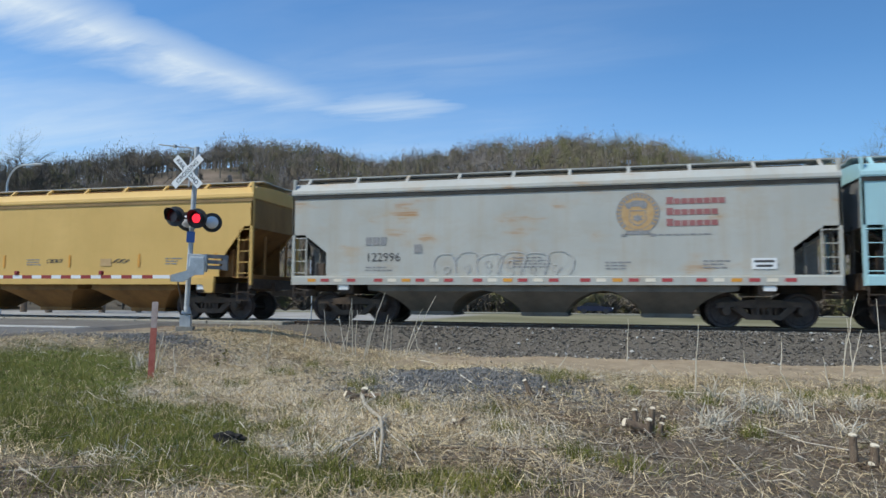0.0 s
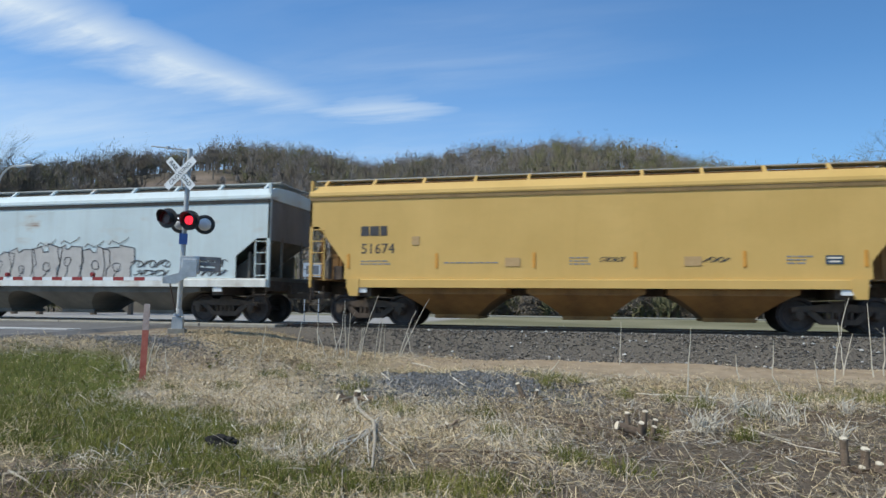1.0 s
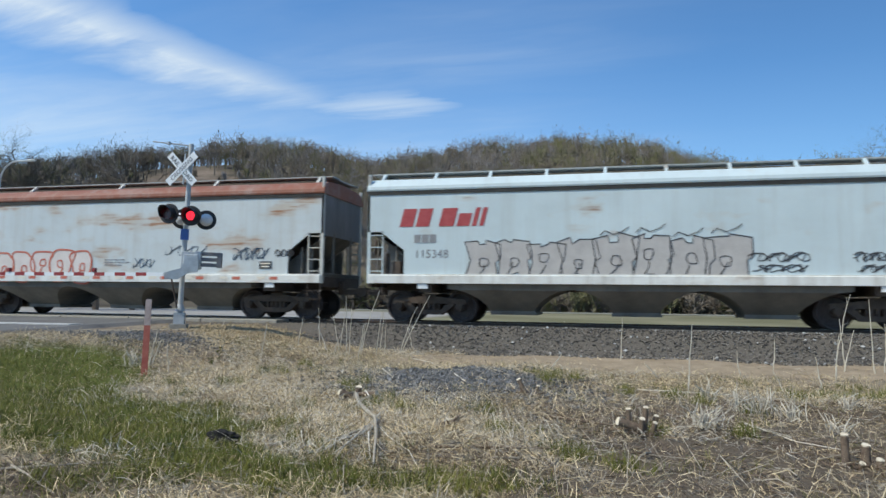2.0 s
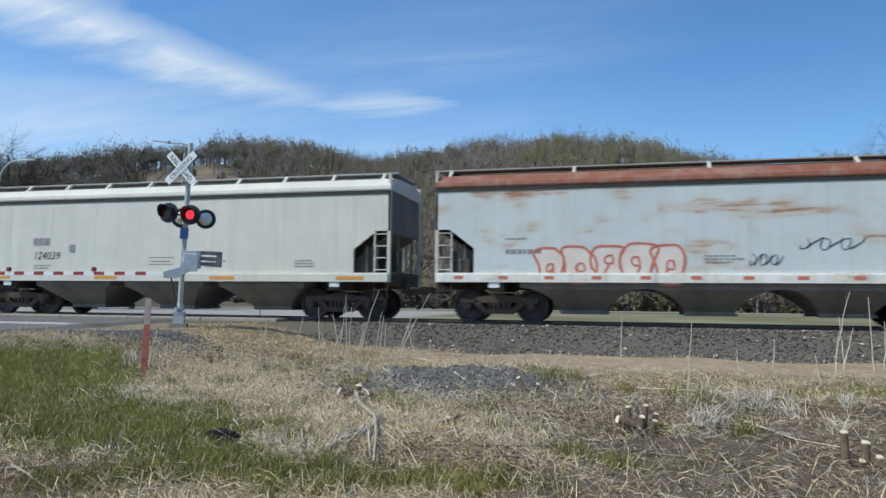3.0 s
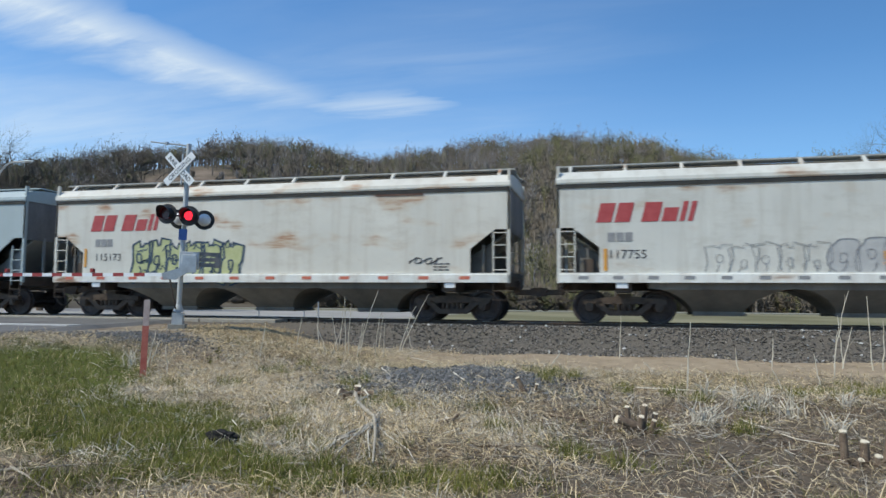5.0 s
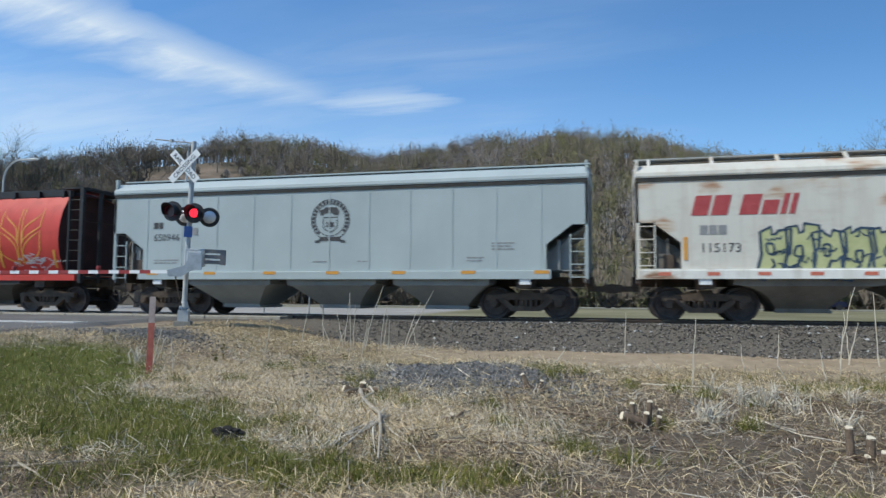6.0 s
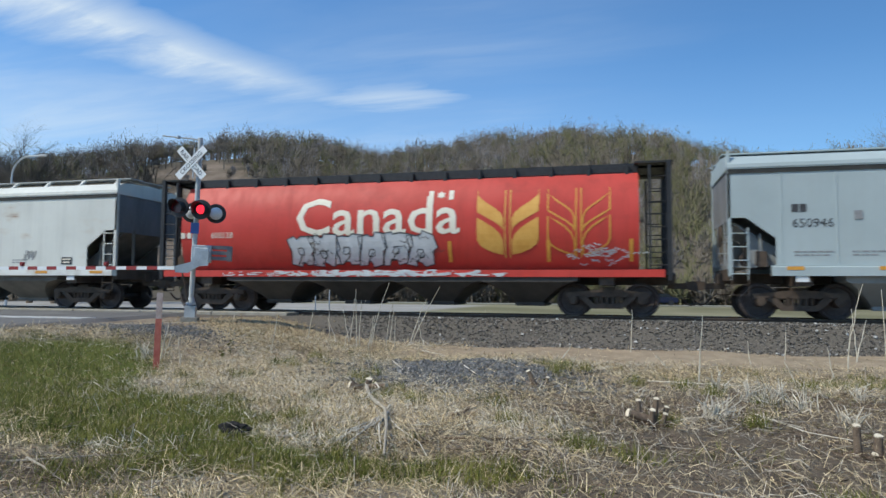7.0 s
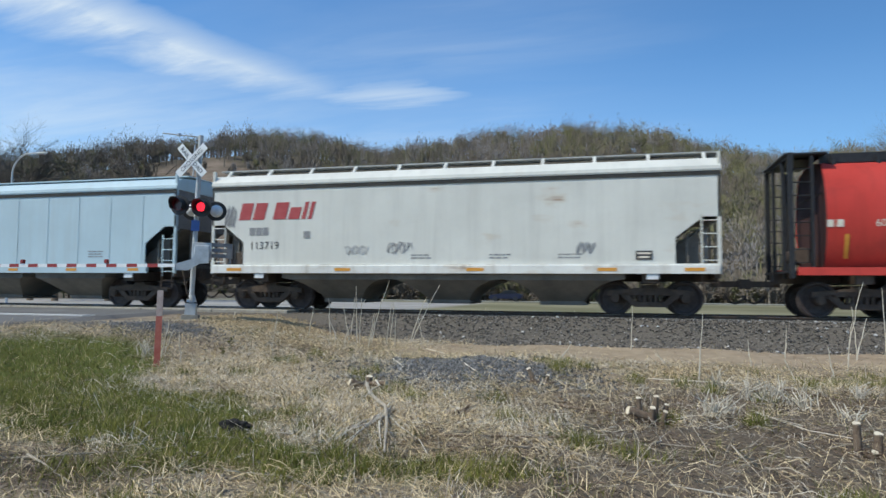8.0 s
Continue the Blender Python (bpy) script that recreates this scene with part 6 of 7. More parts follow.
def strips(name, p, heading, length, width, rise, curl, material, taper=0.3, droop=None):
    """Thin bent ribbons (stems, blades) as one mesh: three cross rows each."""
    k = len(p)
    rise = np.broadcast_to(rise, (k,))
    d = np.stack([np.cos(heading) * np.cos(rise), np.sin(heading) * np.cos(rise), np.sin(rise)], 1)
    rng = np.random.default_rng(k)
    s = np.cross(d, rng.normal(0, 1, (k, 3)) * 0.6 + np.array([0, 0, 1.0]) * (np.abs(np.sin(rise)) < 0.7)[:, None] + np.array([0.3, 1.0, 0]) * (np.abs(np.sin(rise)) >= 0.7)[:, None])
    s /= np.linalg.norm(s, axis=1)[:, None] + 1e-9
    b = np.cross(s, d)
    ln, wd, cu = length[:, None], width[:, None], curl[:, None]
    mid = p + d * ln * 0.5 + b * cu * ln * 0.5
    end = p + d * ln * 0.95 + b * cu * ln * (-0.3 if droop is None else droop)
    v = np.stack([p - s * wd, p + s * wd, mid - s * wd * 0.85, mid + s * wd * 0.85, end - s * wd * taper, end + s * wd * taper], 1)
    f = np.array([(0, 1, 3, 2), (2, 3, 5, 4)])
    faces = (f[None] + 6 * np.arange(k)[:, None, None]).reshape(-1, 4)
    me = bpy.data.meshes.new(name)
    nv = k * 6
    me.vertices.add(nv)
    me.vertices.foreach_set("co", v.reshape(-1).astype(np.float32))
    me.loops.add(len(faces) * 4)
    me.loops.foreach_set("vertex_index", faces.ravel().astype(np.int32))
    me.polygons.add(len(faces))
    me.polygons.foreach_set("loop_start", np.arange(len(faces), dtype=np.int32) * 4)
    me.update(calc_edges=True)
    me.materials.append(material)
    return me


def verge_points(rng, n, r0=4.6, r1=18.5, a0=-50, a1=22):
    a, r = np.radians(rng.uniform(a0, a1, n)), r0 + (r1 - r0) * rng.uniform(0, 1, n) ** 1.15
    return r * np.sin(a), r * np.cos(a)


def lump(x, y, s, k):
    """Smooth patchiness, 0 to 1."""
    return 0.5 + 0.25 * (np.sin(s * x + k) * np.cos(s * 1.3 * y - k * 2) + np.sin(s * 2.1 * y + 1.7 * k + s * x) * np.cos(s * 1.7 * x - k))


def bare_spots(x, y):
    """Where stones, soil or the dirt track keep the straw away."""
    pile = np.minimum(1.0, 1.5 * np.exp(-((x + 2.8) / 1.6) ** 2 - ((y - 12.2) / 1.25) ** 2))
    track = smooth01(14.6, 15.3, y) * smooth01(-6, -3, x)
    bed = smooth01(17.2, 17.7, y)
    cross = smooth01(-7.5, -9.5, x) * smooth01(12.6, 13.6, y)
    soil = 0.55 * np.exp(-((x - 0.6) / 1.1) ** 2 - ((y - 7.7) / 0.7) ** 2)
    return np.clip(pile * 0.9 + track + bed + cross + soil, 0, 1)


def near_edge(x, y):
    """The trodden, browner strip nearest to the street corner."""
    return smooth01(8.0, 6.6, np.hypot(x, y)) * smooth01(-3.0, -4.2, x)


def straw():
    rng = np.random.default_rng(31)

    def litter(name, n, ln, wd, rise, mat, label, keep_patch, curl=0.5):
        x, y = verge_points(rng, n)
        ok = (rng.uniform(0, 1, n) > bare_spots(x, y) * 0.97) & (rng.uniform(0, 1, n) < keep_patch(x, y) * np.clip(np.hypot(x, y) / 8.5, 0.5, 1)) & (y < 17.4)
        x, y = x[ok], y[ok]
        k = len(x)
        p = np.stack([x, y, ground_z(x, y) + rng.uniform(0.0, 0.05, k)], 1)
        # stems lie combed in patches
        head = 3.0 * lump(x, y, 0.8, 1.0) * 2 + rng.normal(0, 1.5, k)
        me = strips(name, p, head, rng.uniform(*ln, k), rng.uniform(*wd, k), np.clip(rng.normal(*rise, k), -0.05, 1.4), rng.normal(0, curl, k), mat)
        tagged(new(name, me), label, "dry grass", kind="stuff")
    litter("dry_straw", 165000, (0.06, 0.30), (0.0019, 0.0044), (0.14, 0.22), M_STRAW, "tangled dry yellow straw on the verge", lambda x, y: (0.35 + 0.65 * lump(x, y, 1.1, 0.3) - 0.75 * green_zone(x, y)) * (1 - 0.83 * soil_zone(x, y)) * (1 - 0.75 * near_edge(x, y)))
    litter("bleached_straw", 84000, (0.07, 0.32), (0.0018, 0.0042), (0.12, 0.20), M_STRAW_GREY, "bleached grey dead stems on the verge", lambda x, y: np.clip(smooth01(0.45, 0.75, lump(x, y, 0.9, 2.0)) * (1 - green_zone(x, y)) + 0.9 * pale_zone(x, y), 0, 1) * (1 - 0.80 * soil_zone(x, y)) * (1 - 0.85 * near_edge(x, y)), 0.55)
    litter("brown_litter", 64000, (0.05, 0.26), (0.002, 0.005), (0.08, 0.16), M_BARK, "brown broken twigs and stems among the straw", lambda x, y: (smooth01(0.40, 0.70, lump(x, y, 1.0, 4.4)) * (1 - green_zone(x, y)) + 0.15) * (0.6 + 0.8 * soil_zone(x, y)) + 0.35 * near_edge(x, y), 0.2)

    litter("long_stems", 4600, (0.25, 0.75), (0.0028, 0.0058), (0.08, 0.10), M_DEADWOOD, "long tangled dead stems on the cleared soil", lambda x, y: (0.10 + 0.9 * smooth01(0.35, 0.65, lump(x, y, 1.4, 5.0)) * np.clip(soil_zone(x, y) + 0.45 * (x > -4), 0, 1)) * (1 - green_zone(x, y)) * (1 - 0.85 * near_edge(x, y)), 0.4)
    litter("grey_stems", 4400, (0.16, 0.45), (0.0022, 0.0045), (0.16, 0.16), M_DEADWOOD, "bleached tangled stems on the cleared soil", lambda x, y: (0.06 + 0.9 * smooth01(0.40, 0.70, lump(x, y, 1.2, 2.2)) * np.clip(soil_zone(x, y) + 0.45 * (x > -4), 0, 1)) * (1 - green_zone(x, y)) * (1 - 0.85 * near_edge(x, y)), 0.5)


straw()


def grass():
    rng = np.random.default_rng(41)

    def blades(name, n, ln, keep, mat, label, rise=(1.1, 0.3), a=(-50, 22)):
        x, y = verge_points(rng, n, 4.4, 17.2, *a)
        ok = rng.uniform(0, 1, n) < keep(x, y) * (1 - bare_spots(x, y))
        x, y = x[ok], y[ok]
        k = len(x)
        p = np.stack([x, y, ground_z(x, y) - 0.01], 1)
        me = strips(name, p, rng.uniform(0, 6.28, k), rng.uniform(*ln, k), rng.uniform(0.0018, 0.0042, k), np.clip(rng.normal(*rise, k), 0.3, 1.55), rng.normal(0, 0.3, k), mat, 0.15)
        tagged(new(name, me), label, "grass", kind="stuff")
    blades("green_grass", 190000, (0.05, 0.17), lambda x, y: smooth01(0.18, 0.66, green_zone(x, y) + 1.0 * (lump(x, y, 2.3, 0.7) - 0.5) + 0.5 * (lump(x, y, 5.1, 2.0) - 0.5) - 0.10), M_GRASS, "fresh green spring grass on the verge")
    blades("sparse_grass", 90000, (0.05, 0.15), lambda x, y: 0.45 * near_edge(x, y) + 0.85 * smooth01(0.60, 0.82, lump(x, y, 1.7, 3.1) + 0.2 * lump(x, y, 6.0, 1.0) - 0.08) * (1 - 0.8 * pale_zone(x, y)) * (1 - 0.8 * soil_zone(x, y)), M_GRASS, "sparse green grass sprouting through straw")
    blades("yellow_grass", 70000, (0.06, 0.18), lambda x, y: smooth01(0.1, 0.5, green_zone(x, y)) * 0.40 * (1 - 0.6 * near_edge(x, y)) + 0.05, M_STRAW, "dry yellow blades among the grass", (0.8, 0.35))
    # tufts of longer grass
    px, py = verge_points(rng, 70, 5.0, 14.0)
    few = rng.uniform(0, 1, 70) > 0.75 * soil_zone(px, py)
    px, py = px[few], py[few]
    px, py = np.append(px, [1.47, 4.6, 5.2, 4.2, -6.6, -6.2, -1.0, -2.6, -4.6]), np.append(py, [8.6, 13.2, 13.0, 12.6, 12.2, 13.2, 6.0, 5.9, 11.4])
    k = 120
    x = (px[:, None] + rng.normal(0, 0.09, (len(px), k))).ravel()
    y = (py[:, None] + rng.normal(0, 0.09, (len(px), k))).ravel()
    p = np.stack([x, y, ground_z(x, y) - 0.01], 1)
    n = len(x)
    me = strips("grass_tuft", p, rng.uniform(0, 6.28, n), rng.uniform(0.08, 0.26, n), rng.uniform(0.002, 0.004, n), np.clip(rng.normal(1.15, 0.25, n), 0.5, 1.55), rng.normal(0, 0.3, n), M_GRASS, 0.15)
    tagged(new("grass_tufts", me), "tufts of longer green grass on the verge", "grass", kind="stuff")


grass()


def tube(bm, pts, r0, r1, n=6):
    """One tapering tube along the points."""
    rings = []
    for i, p in enumerate(pts):
        d = (pts[min(i + 1, len(pts) - 1)] - pts[max(i - 1, 0)]).normalized()
        a = d.cross(Vector((0.31, 0.95, 0.05))).normalized()
        b = d.cross(a)
        r = r0 + (r1 - r0) * i / (len(pts) - 1)
        rings.append([p + r * (math.cos(k * math.tau / n) * a + math.sin(k * math.tau / n) * b) for k in range(n)])
    loft(bm, rings)


def stalk(x, y, h, lean=0.0, tip=0.0, fork=0, seed=0, label="tall dead bleached weed stalk standing in the verge"):
    rng = random.Random(seed)
    z = float(ground_z(x, y))
    bm = bmesh.new()
    pts, a = [Vector((0, 0, -0.05))], math.radians(lean)
    for i in range(1, 7):
        u = i / 6
        pts.append(Vector((math.sin(a) * h * u + tip * u * u, rng.gauss(0, 0.012), h * u * math.cos(a))) + Vector((rng.gauss(0, 0.008), 0, 0)))
    tube(bm, pts, 0.015, 0.006, 5)
    for i in range(fork):
        k = rng.randint(2, 5)
        p = pts[k]
        rod(bm, p, p + Vector((rng.gauss(0, 0.10), rng.gauss(0, 0.08), rng.uniform(0.08, 0.22))), 0.005, 4, 0.002)
    ob = new("weed_stalk", finish(bm, "weed_stalk", M_STRAW_GREY))
    ob.matrix_basis = pose(x, y, z)
    return tagged(ob, label, "weed stalk", "dead weed stalks on the verge")


def weeds():
    rows = [(-6.53, 16.2, 1.42, -2, 0.0), (-6.10, 16.0, 1.65, 12, 0.15), (-5.41, 15.84, 0.8, 3, 0), (-6.78, 16.3, 0.95, -12, 0), (-5.4, 17.2, 1.65, 24, 0.1),
            (-7.34, 16.4, 1.0, -5, 0), (-5.93, 17.0, 0.9, 6, 0), (-6.35, 15.9, 1.15, 2, 0), (-6.25, 16.3, 0.8, 14, 0), (-6.9, 15.8, 0.7, -22, 0), (-5.75, 16.2, 1.05, 7, 0),
            (-6.0, 15.6, 0.85, 10, 0), (-7.0, 16.9, 1.1, 6, 0), (-5.0, 17.0, 0.7, -15, 0), (-6.6, 15.5, 0.6, 20, 0), (-5.2, 16.4, 1.25, 16, 0.1), (-7.6, 15.6, 0.75, 10, 0),
            (1.24, 12.4, 1.20, 4, 0), (0.17, 16.8, 1.0, 3, 0), (-7.23, 13.13, 0.84, 8, 0), (4.6, 16.2, 1.65, 9, 0.05), (4.75, 16.1, 1.1, -4, 0), (4.7, 16.0, 0.9, 14, 0),
            (5.15, 15.6, 1.5, -3, 0), (5.4, 15.8, 1.0, 2, 0), (2.5, 15.0, 0.55, -6, 0), (3.3, 15.8, 0.7, 4, 0), (2.9, 13.0, 0.45, -25, 0), (-8.9, 11.8, 0.55, 22, 0), (-8.8, 11.6, 0.7, 12, 0), (-8.2, 11.4, 0.6, -8, 0),
            (-1.3, 14.2, 0.5, 35, 0), (0.9, 14.6, 0.4, -40, 0), (4.2, 14.8, 0.9, 5, 0), (3.8, 14.2, 0.6, -10, 0)]
    for i, (x, y, h, lean, tip) in enumerate(rows):
        stalk(x, y, h, lean, tip, 2 if h > 1.2 else 1, i)


weeds()


def clump(x, y, h, n, seed, spread=0.16):
    """A fan of dead stiff stems from one root."""
    rng = random.Random(seed)
    z = float(ground_z(x, y))
    bm = bmesh.new()
    for i in range(n):
        a, t = rng.uniform(0, 6.28), abs(rng.gauss(0.3, 0.35))
        d = Vector((math.cos(a) * math.sin(t), math.sin(a) * math.sin(t), math.cos(t)))
        p = Vector((rng.gauss(0, spread * 0.4), rng.gauss(0, spread * 0.4), -0.03))
        k = h * rng.uniform(0.5, 1.1)
        m = p + d * k * 0.55
        e = p + d * k + Vector((rng.gauss(0, 0.07), rng.gauss(0, 0.07), -abs(rng.gauss(0, 0.05))))
        rod(bm, p, m, 0.010, 4, 0.009)
        rod(bm, m, e, 0.009, 4, 0.004)
    ob = new("dead_clump", finish(bm, "dead_clump", M_STRAW_GREY))
    ob.matrix_basis = pose(x, y, z)
    return tagged(ob, "spiky clump of dead bleached stems", "dead plant", "clumps of dead stems")


for i, (x, y, h, n) in enumerate([(1.05, 8.9, 0.36, 26), (1.25, 9.3, 0.34, 18), (2.0, 10.6, 0.5, 30), (2.35, 10.4, 0.45, 22), (1.75, 10.9, 0.45, 16), (2.7, 9.4, 0.32, 16), (1.5, 11.8, 0.42, 14), (-3.0, 10.4, 0.25, 12), (-9.1, 11.5, 0.4, 14), (-1.25, 10.6, 0.22, 12), (0.2, 10.9, 0.25, 10), (3.4, 11.4, 0.35, 14)]):
    clump(x, y, h, n, i)


def cut_stem(bm_bark, bm_cut, p, d, length, r):
    d = Vector(d).normalized()
    q = Vector(p) + d * length
    rod(bm_bark, p, q, r * 1.15, 10, r)
    t = (d + Vector((0.08, -0.40, 0.12))).normalized()
    rod(bm_cut, q - t * 0.006, q + t * 0.008, r * 1.02, 12)


def stump(x, y, stems, label, seed=0):
    """Cut saplings from one root, pale on the cut."""
    z = float(ground_z(x, y))
    t = base("cut_stump", pose(x, y, z), label, "stump", "cut sapling stumps")
    for p, d, ln, r in stems:
        b, c = bmesh.new(), bmesh.new()
        cut_stem(b, c, p, d, ln, r)
        s = part("stem", b, M_BARK, t, smooth=50)
        part("cut_face", c, M_CUT, s, "fresh pale saw cut")
    b = bmesh.new()
    rng = random.Random(seed)
    for i in range(7):
        a = rng.uniform(0, 6.28)
        limb(b, (0.05 * math.cos(a), 0.05 * math.sin(a), 0.03), Vector((math.cos(a), math.sin(a), 0.05)), rng.uniform(0.15, 0.35), 0.03, 0, rng)
    part("root", b, M_BARK, t, "gnarled root")
    return t


stump(0.30, 8.66, [((0.06, 0, -0.05), (0.05, 0, 1), 0.38, 0.032), ((-0.10, 0.02, -0.05), (-0.08, 0, 1), 0.35, 0.029), ((0.02, -0.06, -0.05), (0.06, -0.15, 1), 0.26, 0.033), ((0.02, -0.05, 0.08), (-1, -0.18, 0.33), 0.28, 0.048), ((0.15, 0.05, -0.05), (0.2, 0.1, 1), 0.28, 0.03), ((0.12, -0.05, -0.05), (0.3, 0, 1), 0.22, 0.03)], "cluster of cut saplings with pale saw cuts", 1)
stump(2.36, 7.60, [((-0.13, 0, -0.05), (-0.04, 0, 1), 0.36, 0.036), ((0.02, -0.06, -0.05), (0.03, 0, 1), 0.28, 0.040), ((0.26, 0.05, -0.05), (0.1, 0, 1), 0.44, 0.045), ((0.12, -0.1, -0.05), (0.05, -0.1, 1), 0.16, 0.035), ((-0.05, -0.1, -0.05), (0.2, -0.2, 1), 0.12, 0.03)], "cluster of cut saplings with pale saw cuts", 2)
stump(-1.35, 11.2, [((0, 0, -0.05), (-0.5, 0, 1), 0.34, 0.035), ((0.1, 0, -0.05), (0.3, 0, 1), 0.22, 0.03), ((-0.1, 0.05, -0.05), (-0.1, 0.1, 1), 0.25, 0.028)], "small weathered stump with broken stems", 3)
stump(-2.05, 8.5, [((0, 0, -0.03), (0.2, -0.3, 1), 0.13, 0.022)], "short cut stem among the straw", 4)
stump(-3.92, 10.15, [((-0.05, 0, 0.06), (-1, -0.4, 0.35), 0.22, 0.055), ((0.05, 0, 0.10), (1, -0.15, 0.12), 0.30, 0.035), ((0, 0.05, -0.03), (0.1, 0, 1), 0.24, 0.05)], "grey root stock with sawn ends", 5)


def dead_branches():
    rng = random.Random(9)

    def branch(pts, r, label, mat=M_DEADWOOD, twigs=0, lift=0.03):
        x0, y0 = pts[0]
        bm = bmesh.new()
        v = [Vector((x - x0, y - y0, float(ground_z(x, y)) - float(ground_z(x0, y0)) + lift + rng.uniform(0, 0.03))) for x, y in pts]
        n = len(v) - 1
        tube(bm, v, r, r * 0.3, 7)
        for i, (p, q) in enumerate(zip(v, v[1:])):
            for k in range(twigs):
                d = Vector((rng.gauss(0, 1), rng.gauss(0, 1), abs(rng.gauss(0, 0.3)))).normalized()
                rod(bm, q, q + d * rng.uniform(0.1, 0.35), r * 0.35, 4, r * 0.1)
        ob = new("fallen_branch", finish(bm, "fallen_branch", mat, 50))
        ob.matrix_basis = pose(x0, y0, float(ground_z(x0, y0)))
        tagged(ob, label, "branch", "fallen branches on the verge")
    branch([(-3.9, 10.1), (-3.55, 9.3), (-3.2, 8.6), (-2.8, 7.9), (-2.5, 7.1), (-2.3, 6.5), (-2.1, 5.9)], 0.034, "grey fallen branch running down to its roots", twigs=0, lift=0.10)
    for k in range(9):
        a, q = rng.uniform(-0.5, 0.5), rng.uniform(7.6, 8.6)
        branch([(-2.45 - 0.33 * (q - 7.0), q), (-2.62 + a * 0.4 + rng.uniform(-0.05, 0.05), 7.2), (-2.45 + a * 0.8 + rng.uniform(-0.08, 0.08), 6.6), (-2.3 + a * 1.1, 6.1)], rng.uniform(0.009, 0.017), "thin pale root strand", M_STRAW_GREY, twigs=0, lift=0.07)
    branch([(-3.75, 10.1), (-3.5, 9.6), (-3.42, 9.0), (-3.30, 8.5)], 0.014, "thin pale root strand", M_STRAW_GREY, lift=0.16)
    branch([(-3.95, 10.2), (-4.05, 9.9), (-3.98, 9.6)], 0.02, "short weathered side root", lift=0.12)
    branch([(-5.9, 4.85), (-5.4, 5.05), (-4.95, 5.3), (-4.6, 5.6)], 0.016, "thin bleached branch in the grass", twigs=1)
    branch([(-5.3, 5.15), (-4.9, 4.95), (-4.6, 4.75), (-4.3, 4.6)], 0.013, "thin bleached branch in the grass", twigs=1)
    branch([(-0.85, 9.4), (-0.3, 9.1), (0.1, 8.85)], 0.020, "weathered stick on bare soil", M_BARK, 1)
    branch([(-1.9, 7.1), (-1.1, 7.25), (-0.4, 7.4), (0.3, 7.3)], 0.014, "weathered stick on bare soil", M_BARK, 1)
    branch([(-2.95, 12.5), (-2.3, 11.4), (-1.8, 10.4)], 0.013, "thin bleached stick on the gravel", M_STRAW_GREY)
    branch([(-4.4, 12.8), (-4.0, 12.0), (-3.7, 11.6)], 0.011, "thin bleached stick on the gravel", M_STRAW_GREY)
    branch([(1.6, 9.3), (2.0, 8.5), (2.3, 7.9)], 0.010, "thin bleached stick on the soil", M_STRAW_GREY)
    branch([(-4.6, 15.5), (-4.0, 15.0), (-3.6, 14.4)], 0.010, "thin bleached stick on the gravel", M_STRAW_GREY, 1)
    branch([(2.4, 12.0), (3.2, 10.8), (4.0, 9.9)], 0.012, "thin brown stick on the verge", M_BARK, 1)
    branch([(0.4, 12.4), (1.6, 12.0), (2.8, 12.3)], 0.011, "thin bleached stick on the verge", M_STRAW_GREY, 1)
    for i in range(46):
        x, y = verge_points(np.random.default_rng(100 + i), 1, 5.2, 13.5, -28, 20)
        x, y, a, k = float(x[0]), float(y[0]), rng.uniform(0, 3.14), rng.uniform(0.25, 0.7)
        branch([(x, y), (x + k * 0.5 * math.cos(a), y + k * 0.5 * math.sin(a)), (x + k * math.cos(a + 0.2), y + k * math.sin(a + 0.2))], rng.uniform(0.006, 0.011), "small stick lying in the straw", rng.choice([M_STRAW_GREY, M_DEADWOOD, M_BARK]), 1)


dead_branches()


def small_plants():
    """A dark clod beside the hollow, a leafy green weed and a few loose stones."""
    bm = bmesh.new()
    bmesh.ops.create_icosphere(bm, subdivisions=4, radius=0.15)
    for v in bm.verts:
        v.co *= 1 + 0.8 * noise.noise(v.co * 8) + 0.3 * noise.noise(v.co * 23)
        v.co.z *= 0.62
        v.co.y *= 0.7
    ob = new("dark_clod", finish(bm, "dark_clod", stuff("dark_soil", (0.010, 0.009, 0.008), (0.035, 0.030, 0.026), 9.0, 0.95)))
    ob.matrix_basis = pose(-4.12, 6.75, float(ground_z(-4.12, 6.75)) + 0.05)
    tagged(ob, "dark lump of earth beside a hollow", "clod")
    rng = random.Random(2)
    for x, y, h in ((-7.95, 12.7, 0.26), (-7.9, 12.3, 0.15), (-5.6, 13.6, 0.16)):
        t = base("leafy_weed", pose(x, y, float(ground_z(x, y))), "small leafy green weed", "weed", "leafy weeds on the verge")
        bm = bmesh.new()
        rod(bm, (0, 0, -0.02), (0.01, 0, h), 0.006, 5, 0.003)
        part("stem", bm, M_GRASS, t)
        for i in range(16):
            bm = bmesh.new()
            k = rng.uniform(0.05, 0.10)
            v = [(0, 0, 0), (k * 0.5, -k * 0.28, 0.01), (k, 0, -0.01), (k * 0.5, k * 0.28, 0.01)]
            bm.faces.new([bm.verts.new(p) for p in v])
            part("leaf", bm, M_GRASS, t, "", pose(0, 0, h * rng.uniform(0.1, 1), rng.uniform(-30, 30), rng.uniform(-40, 10), rng.uniform(0, 360)))
    r = np.random.default_rng(77)
    x, y = r.uniform(-6, 8, 90), r.uniform(17.2, 18.9, 90)
    stones("pale_stones", np.stack([x, y, ground_z(x, y) + 0.02], 1), 0.048, stuff("pale_stone", (0.36, 0.35, 0.33), (0.5, 0.49, 0.46), 9.0, 0.9), "pale loose stones on the ballast")


small_plants()


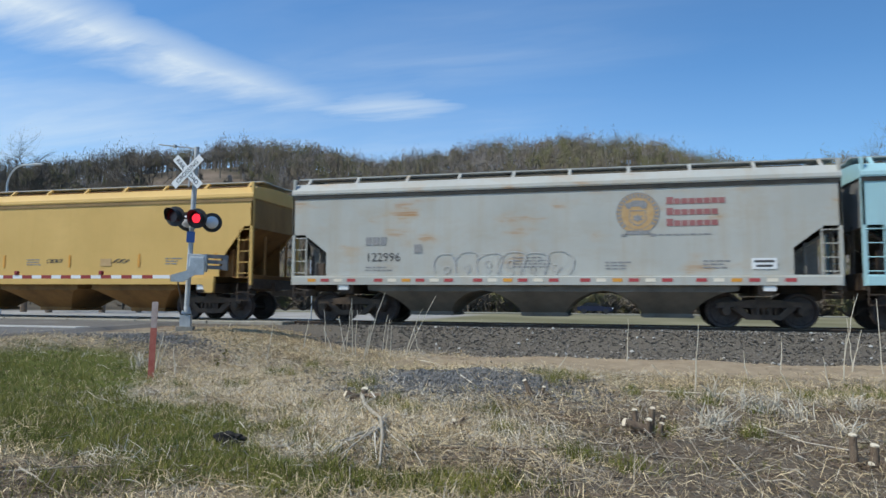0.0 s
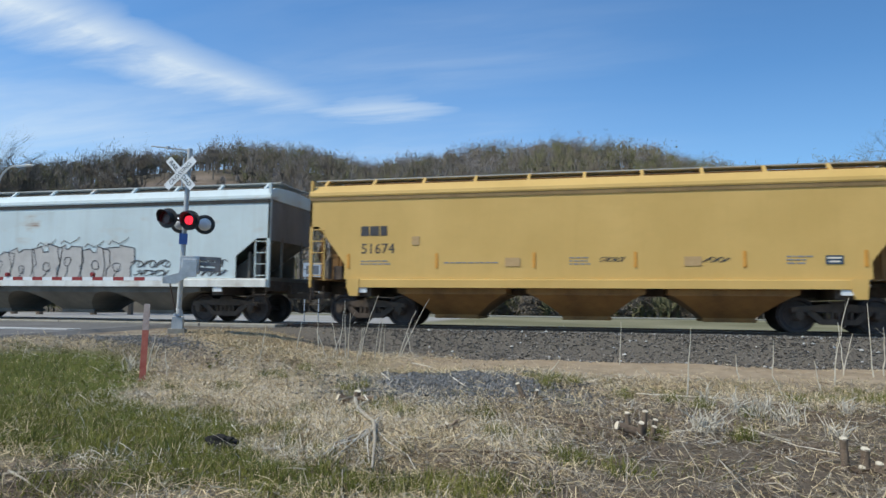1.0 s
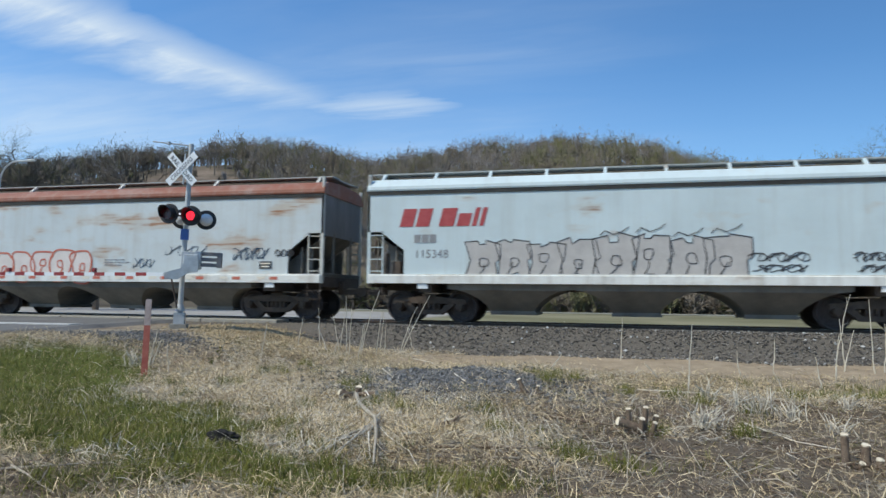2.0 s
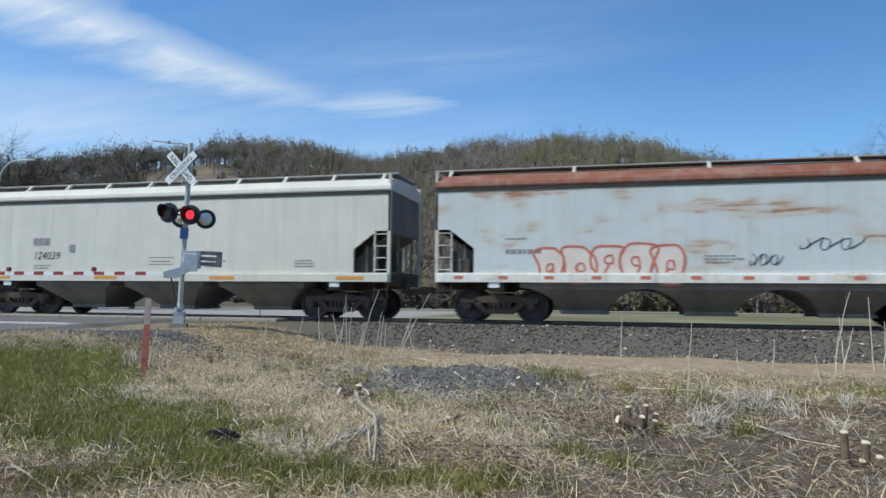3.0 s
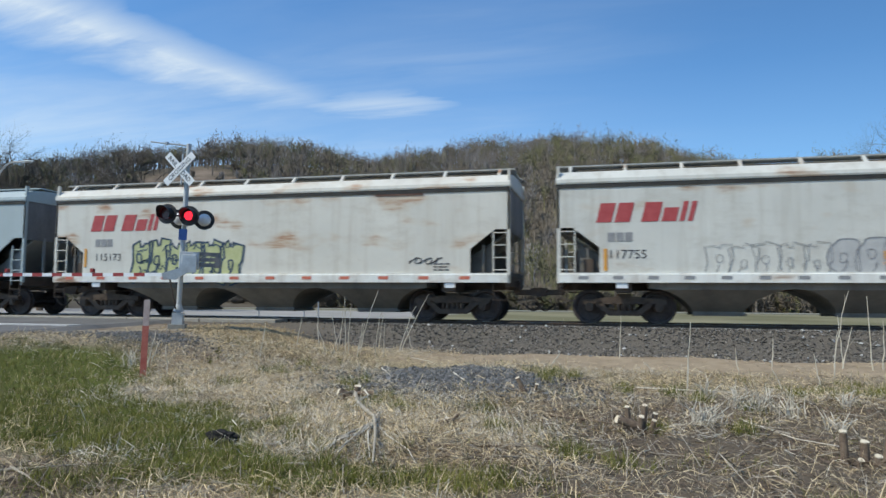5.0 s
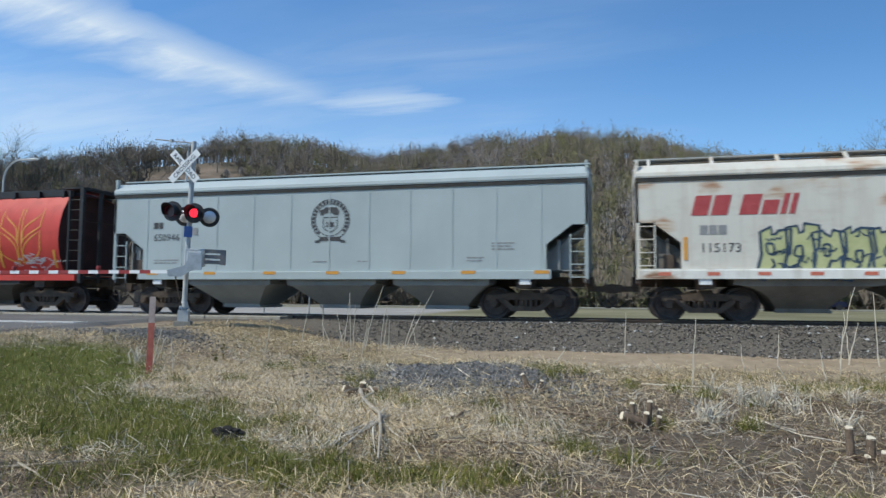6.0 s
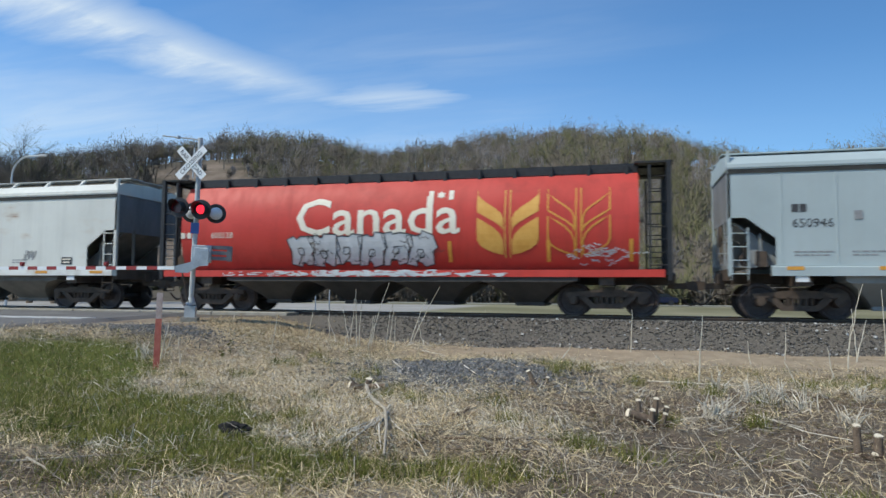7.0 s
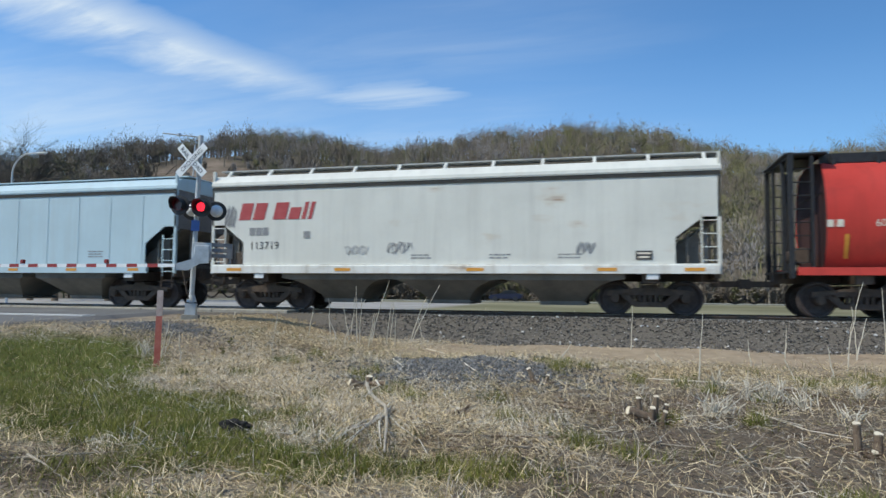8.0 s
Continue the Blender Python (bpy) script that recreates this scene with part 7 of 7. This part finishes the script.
def street_lamp():
    x, y = -54.6, 50
    t = base("street_lamp", pose(x, y, float(ground_z(x, y))), "curved grey street lamp beyond the crossing", "street lamp")
    bm = bmesh.new()
    rod(bm, (0, 0, 0), (0, 0, 11.8), 0.11, 8, 0.08)
    pts = [(1.8 * (1 - math.cos(i * math.pi / 16)), 0, 11.8 + 2.0 * math.sin(i * math.pi / 16)) for i in range(9)] + [(3.0, 0, 13.8)]
    for p, q in zip(pts, pts[1:]):
        rod(bm, p, q, 0.08, 6)
    part("pole", bm, M_GALV, t)
    bm = bmesh.new()
    loft(bm, [[(x0, w * math.cos(i * math.tau / 10), 13.8 + 0.1 * math.sin(i * math.tau / 10)) for i in range(10)] for x0, w in ((2.9, 0.1), (3.1, 0.2), (3.5, 0.2), (3.8, 0.06))])
    part("lamp_head", bm, M_GALV, t)


street_lamp()


def far_sign():
    """A round red and white sign on the far side of the crossing."""
    x, y = -15.2, 27.4
    t = base("warning_sign", pose(x, y, float(ground_z(x, y)), 0, 0, 24), "round red and white warning sign beyond the track", "sign")
    bm = bmesh.new()
    rod(bm, (0, 0.03, -0.1), (0, 0.03, 2.80), 0.03, 8)
    part("post", bm, M_GALV, t)
    bm = bmesh.new()
    rod(bm, (0, -0.005, 2.62), (0, 0.005, 2.62), 0.24, 24)
    d = part("disc", bm, M_RED, t, "red disc")
    bm = bmesh.new()
    box(bm, -0.17, 0.17, -0.010, -0.006, 2.56, 2.68)
    part("bar", bm, M_WHITE, d, "white bar")


far_sign()


def notice_board():
    """A white framed board on two posts beyond the track."""
    x, y = -16.8, 36.3
    t = base("notice_board", pose(x, y, float(ground_z(x, y)), 0, 0, 25), "white framed notice board on posts beyond the track", "sign")
    for px in (-0.4, 0.4):
        bm = bmesh.new()
        rod(bm, (px, 0.03, -0.2), (px, 0.03, 3.0), 0.035, 8)
        part("post", bm, M_GALV, t)
    bm = bmesh.new()
    box(bm, -0.52, 0.52, -0.02, 0.0, 3.0, 3.8)
    b = part("board", bm, M_WHITE, t, "white board")
    bm = bmesh.new()
    box(bm, -0.36, 0.36, -0.026, -0.022, 3.16, 3.64)
    part("print_panel", bm, M_INK_GREY, b, "grey panel of unreadable print")


notice_board()

for i, (x, y, h) in enumerate([(-5.2, 26.0, 0.9), (-4.9, 26.5, 0.8), (-4.0, 25.2, 0.7), (-1.8, 26.0, 0.8), (0.6, 27.0, 0.7), (-8.8, 25.6, 0.8), (3.2, 26.2, 0.7)]):
    stalk(x, y, h, 3 - 2 * (i % 3), 0, 2, 60 + i, "dead bleached weed stalk beyond the track")

FAR_CARS = []


def far_car(label, col):
    """A saloon on the road beyond the line, nose to +x."""
    car = base("car", pose(0, 92, -0.86), label, "car", "cars on the far road")
    m = stuff("car_paint", col, tuple(c * 1.3 for c in col), 1.0, 0.3, 0.2, 0.0)
    glass = stuff("dark_car_glass", (0.02, 0.025, 0.03), (0.03, 0.035, 0.04), 1.0, 0.1, 0.0, 0.0)
    bm = bmesh.new()
    prism(bm, [(-2.25, 0.35), (-2.3, 0.75), (-2.1, 1.0), (-1.3, 1.05), (0.8, 1.0), (2.0, 0.88), (2.3, 0.62), (2.25, 0.33)], -0.88, 0.88)
    bmesh.ops.bevel(bm, geom=bm.edges[:], offset=0.07, segments=2, affect="EDGES")
    part("body", bm, m, car, smooth=40)
    bm = bmesh.new()
    prism(bm, [(-1.75, 1.0), (-1.2, 1.42), (0.05, 1.46), (0.95, 1.0)], -0.74, 0.74)
    bmesh.ops.bevel(bm, geom=bm.edges[:], offset=0.06, segments=2, affect="EDGES")
    part("cabin", bm, glass, car, "dark glazed cabin")
    bm = bmesh.new()
    prism(bm, [(-1.15, 1.43), (0.03, 1.47), (0.03, 1.50), (-1.15, 1.47)], -0.70, 0.70)
    part("roof", bm, m, car)
    bm = bmesh.new()
    rod(bm, (0, -0.11, 0), (0, 0.11, 0), 0.33, 20)
    me = finish(bm, "wheel", M_BLACK)
    for x in (-1.4, 1.4):
        for y in (-0.80, 0.80):
            hang("wheel", me, car, pose(x, y, 0.33))
    bm = bmesh.new()
    box(bm, 2.2, 2.31, -0.8, -0.5, 0.66, 0.80)
    part("headlight", bm, M_WHITE, car)
    return car


FAR_CARS.append((far_car("dark blue saloon driving on the far road", (0.012, 0.016, 0.04)), -3.0, 18.0, 0))
FAR_CARS.append((far_car("dark blue saloon driving on the far road", (0.012, 0.015, 0.04)), 144.6, -20.0, 180))

# ---- what moves ----


def train_way(t):
    """How far the train has gone."""
    return 18.236 * t + 0.01615 * t * t


FLASH = [(0.0, 1), (0.35, 0), (0.87, 1), (1.40, 0), (1.90, 1), (2.41, 0), (2.87, 1), (3.40, 0), (3.90, 1), (4.42, 0), (4.94, 1), (5.45, 0), (5.95, 1), (6.46, 0), (6.96, 1), (7.50, 0), (7.95, 1)]


def motions():
    ts = [i * 0.5 for i in range(17)]
    for car, c in CARS:
        walk(car, [(t, pose(c + train_way(t), TRACK_Y, 0)) for t in ts])
    spins = [(i / FPS, math.degrees(train_way(i / FPS) / 0.457)) for i in range(int(8 * FPS) + 1)]
    for w, x in WHEELSETS:
        walk(w, [(t, pose(x, 0, 0.457, 0, a % 360, 0)) for t, a in spins])
    for car, x, v, turn in FAR_CARS:
        walk(car, [(t, pose(x + v * t, 92, -0.86, 0, 0, turn)) for t in (0.0, 4.0, 8.0)])
    # the added shutters in the two lamps bare and hide the lit lenses in turn
    for k, sh in enumerate(SHUTTERS):
        rows, last = [], None
        for t, lit in FLASH:
            turn = (-58, -66)[k] if lit == k else 0
            if last is not None:
                rows.append((t - 0.034, pose(0, -0.03, 0, 0, 0, last)))
            rows.append((t, pose(0, -0.03, 0, 0, 0, turn)))
            last = turn
        rows.append((8.0, pose(0, -0.03, 0, 0, 0, last)))
        walk(sh, rows)


motions()
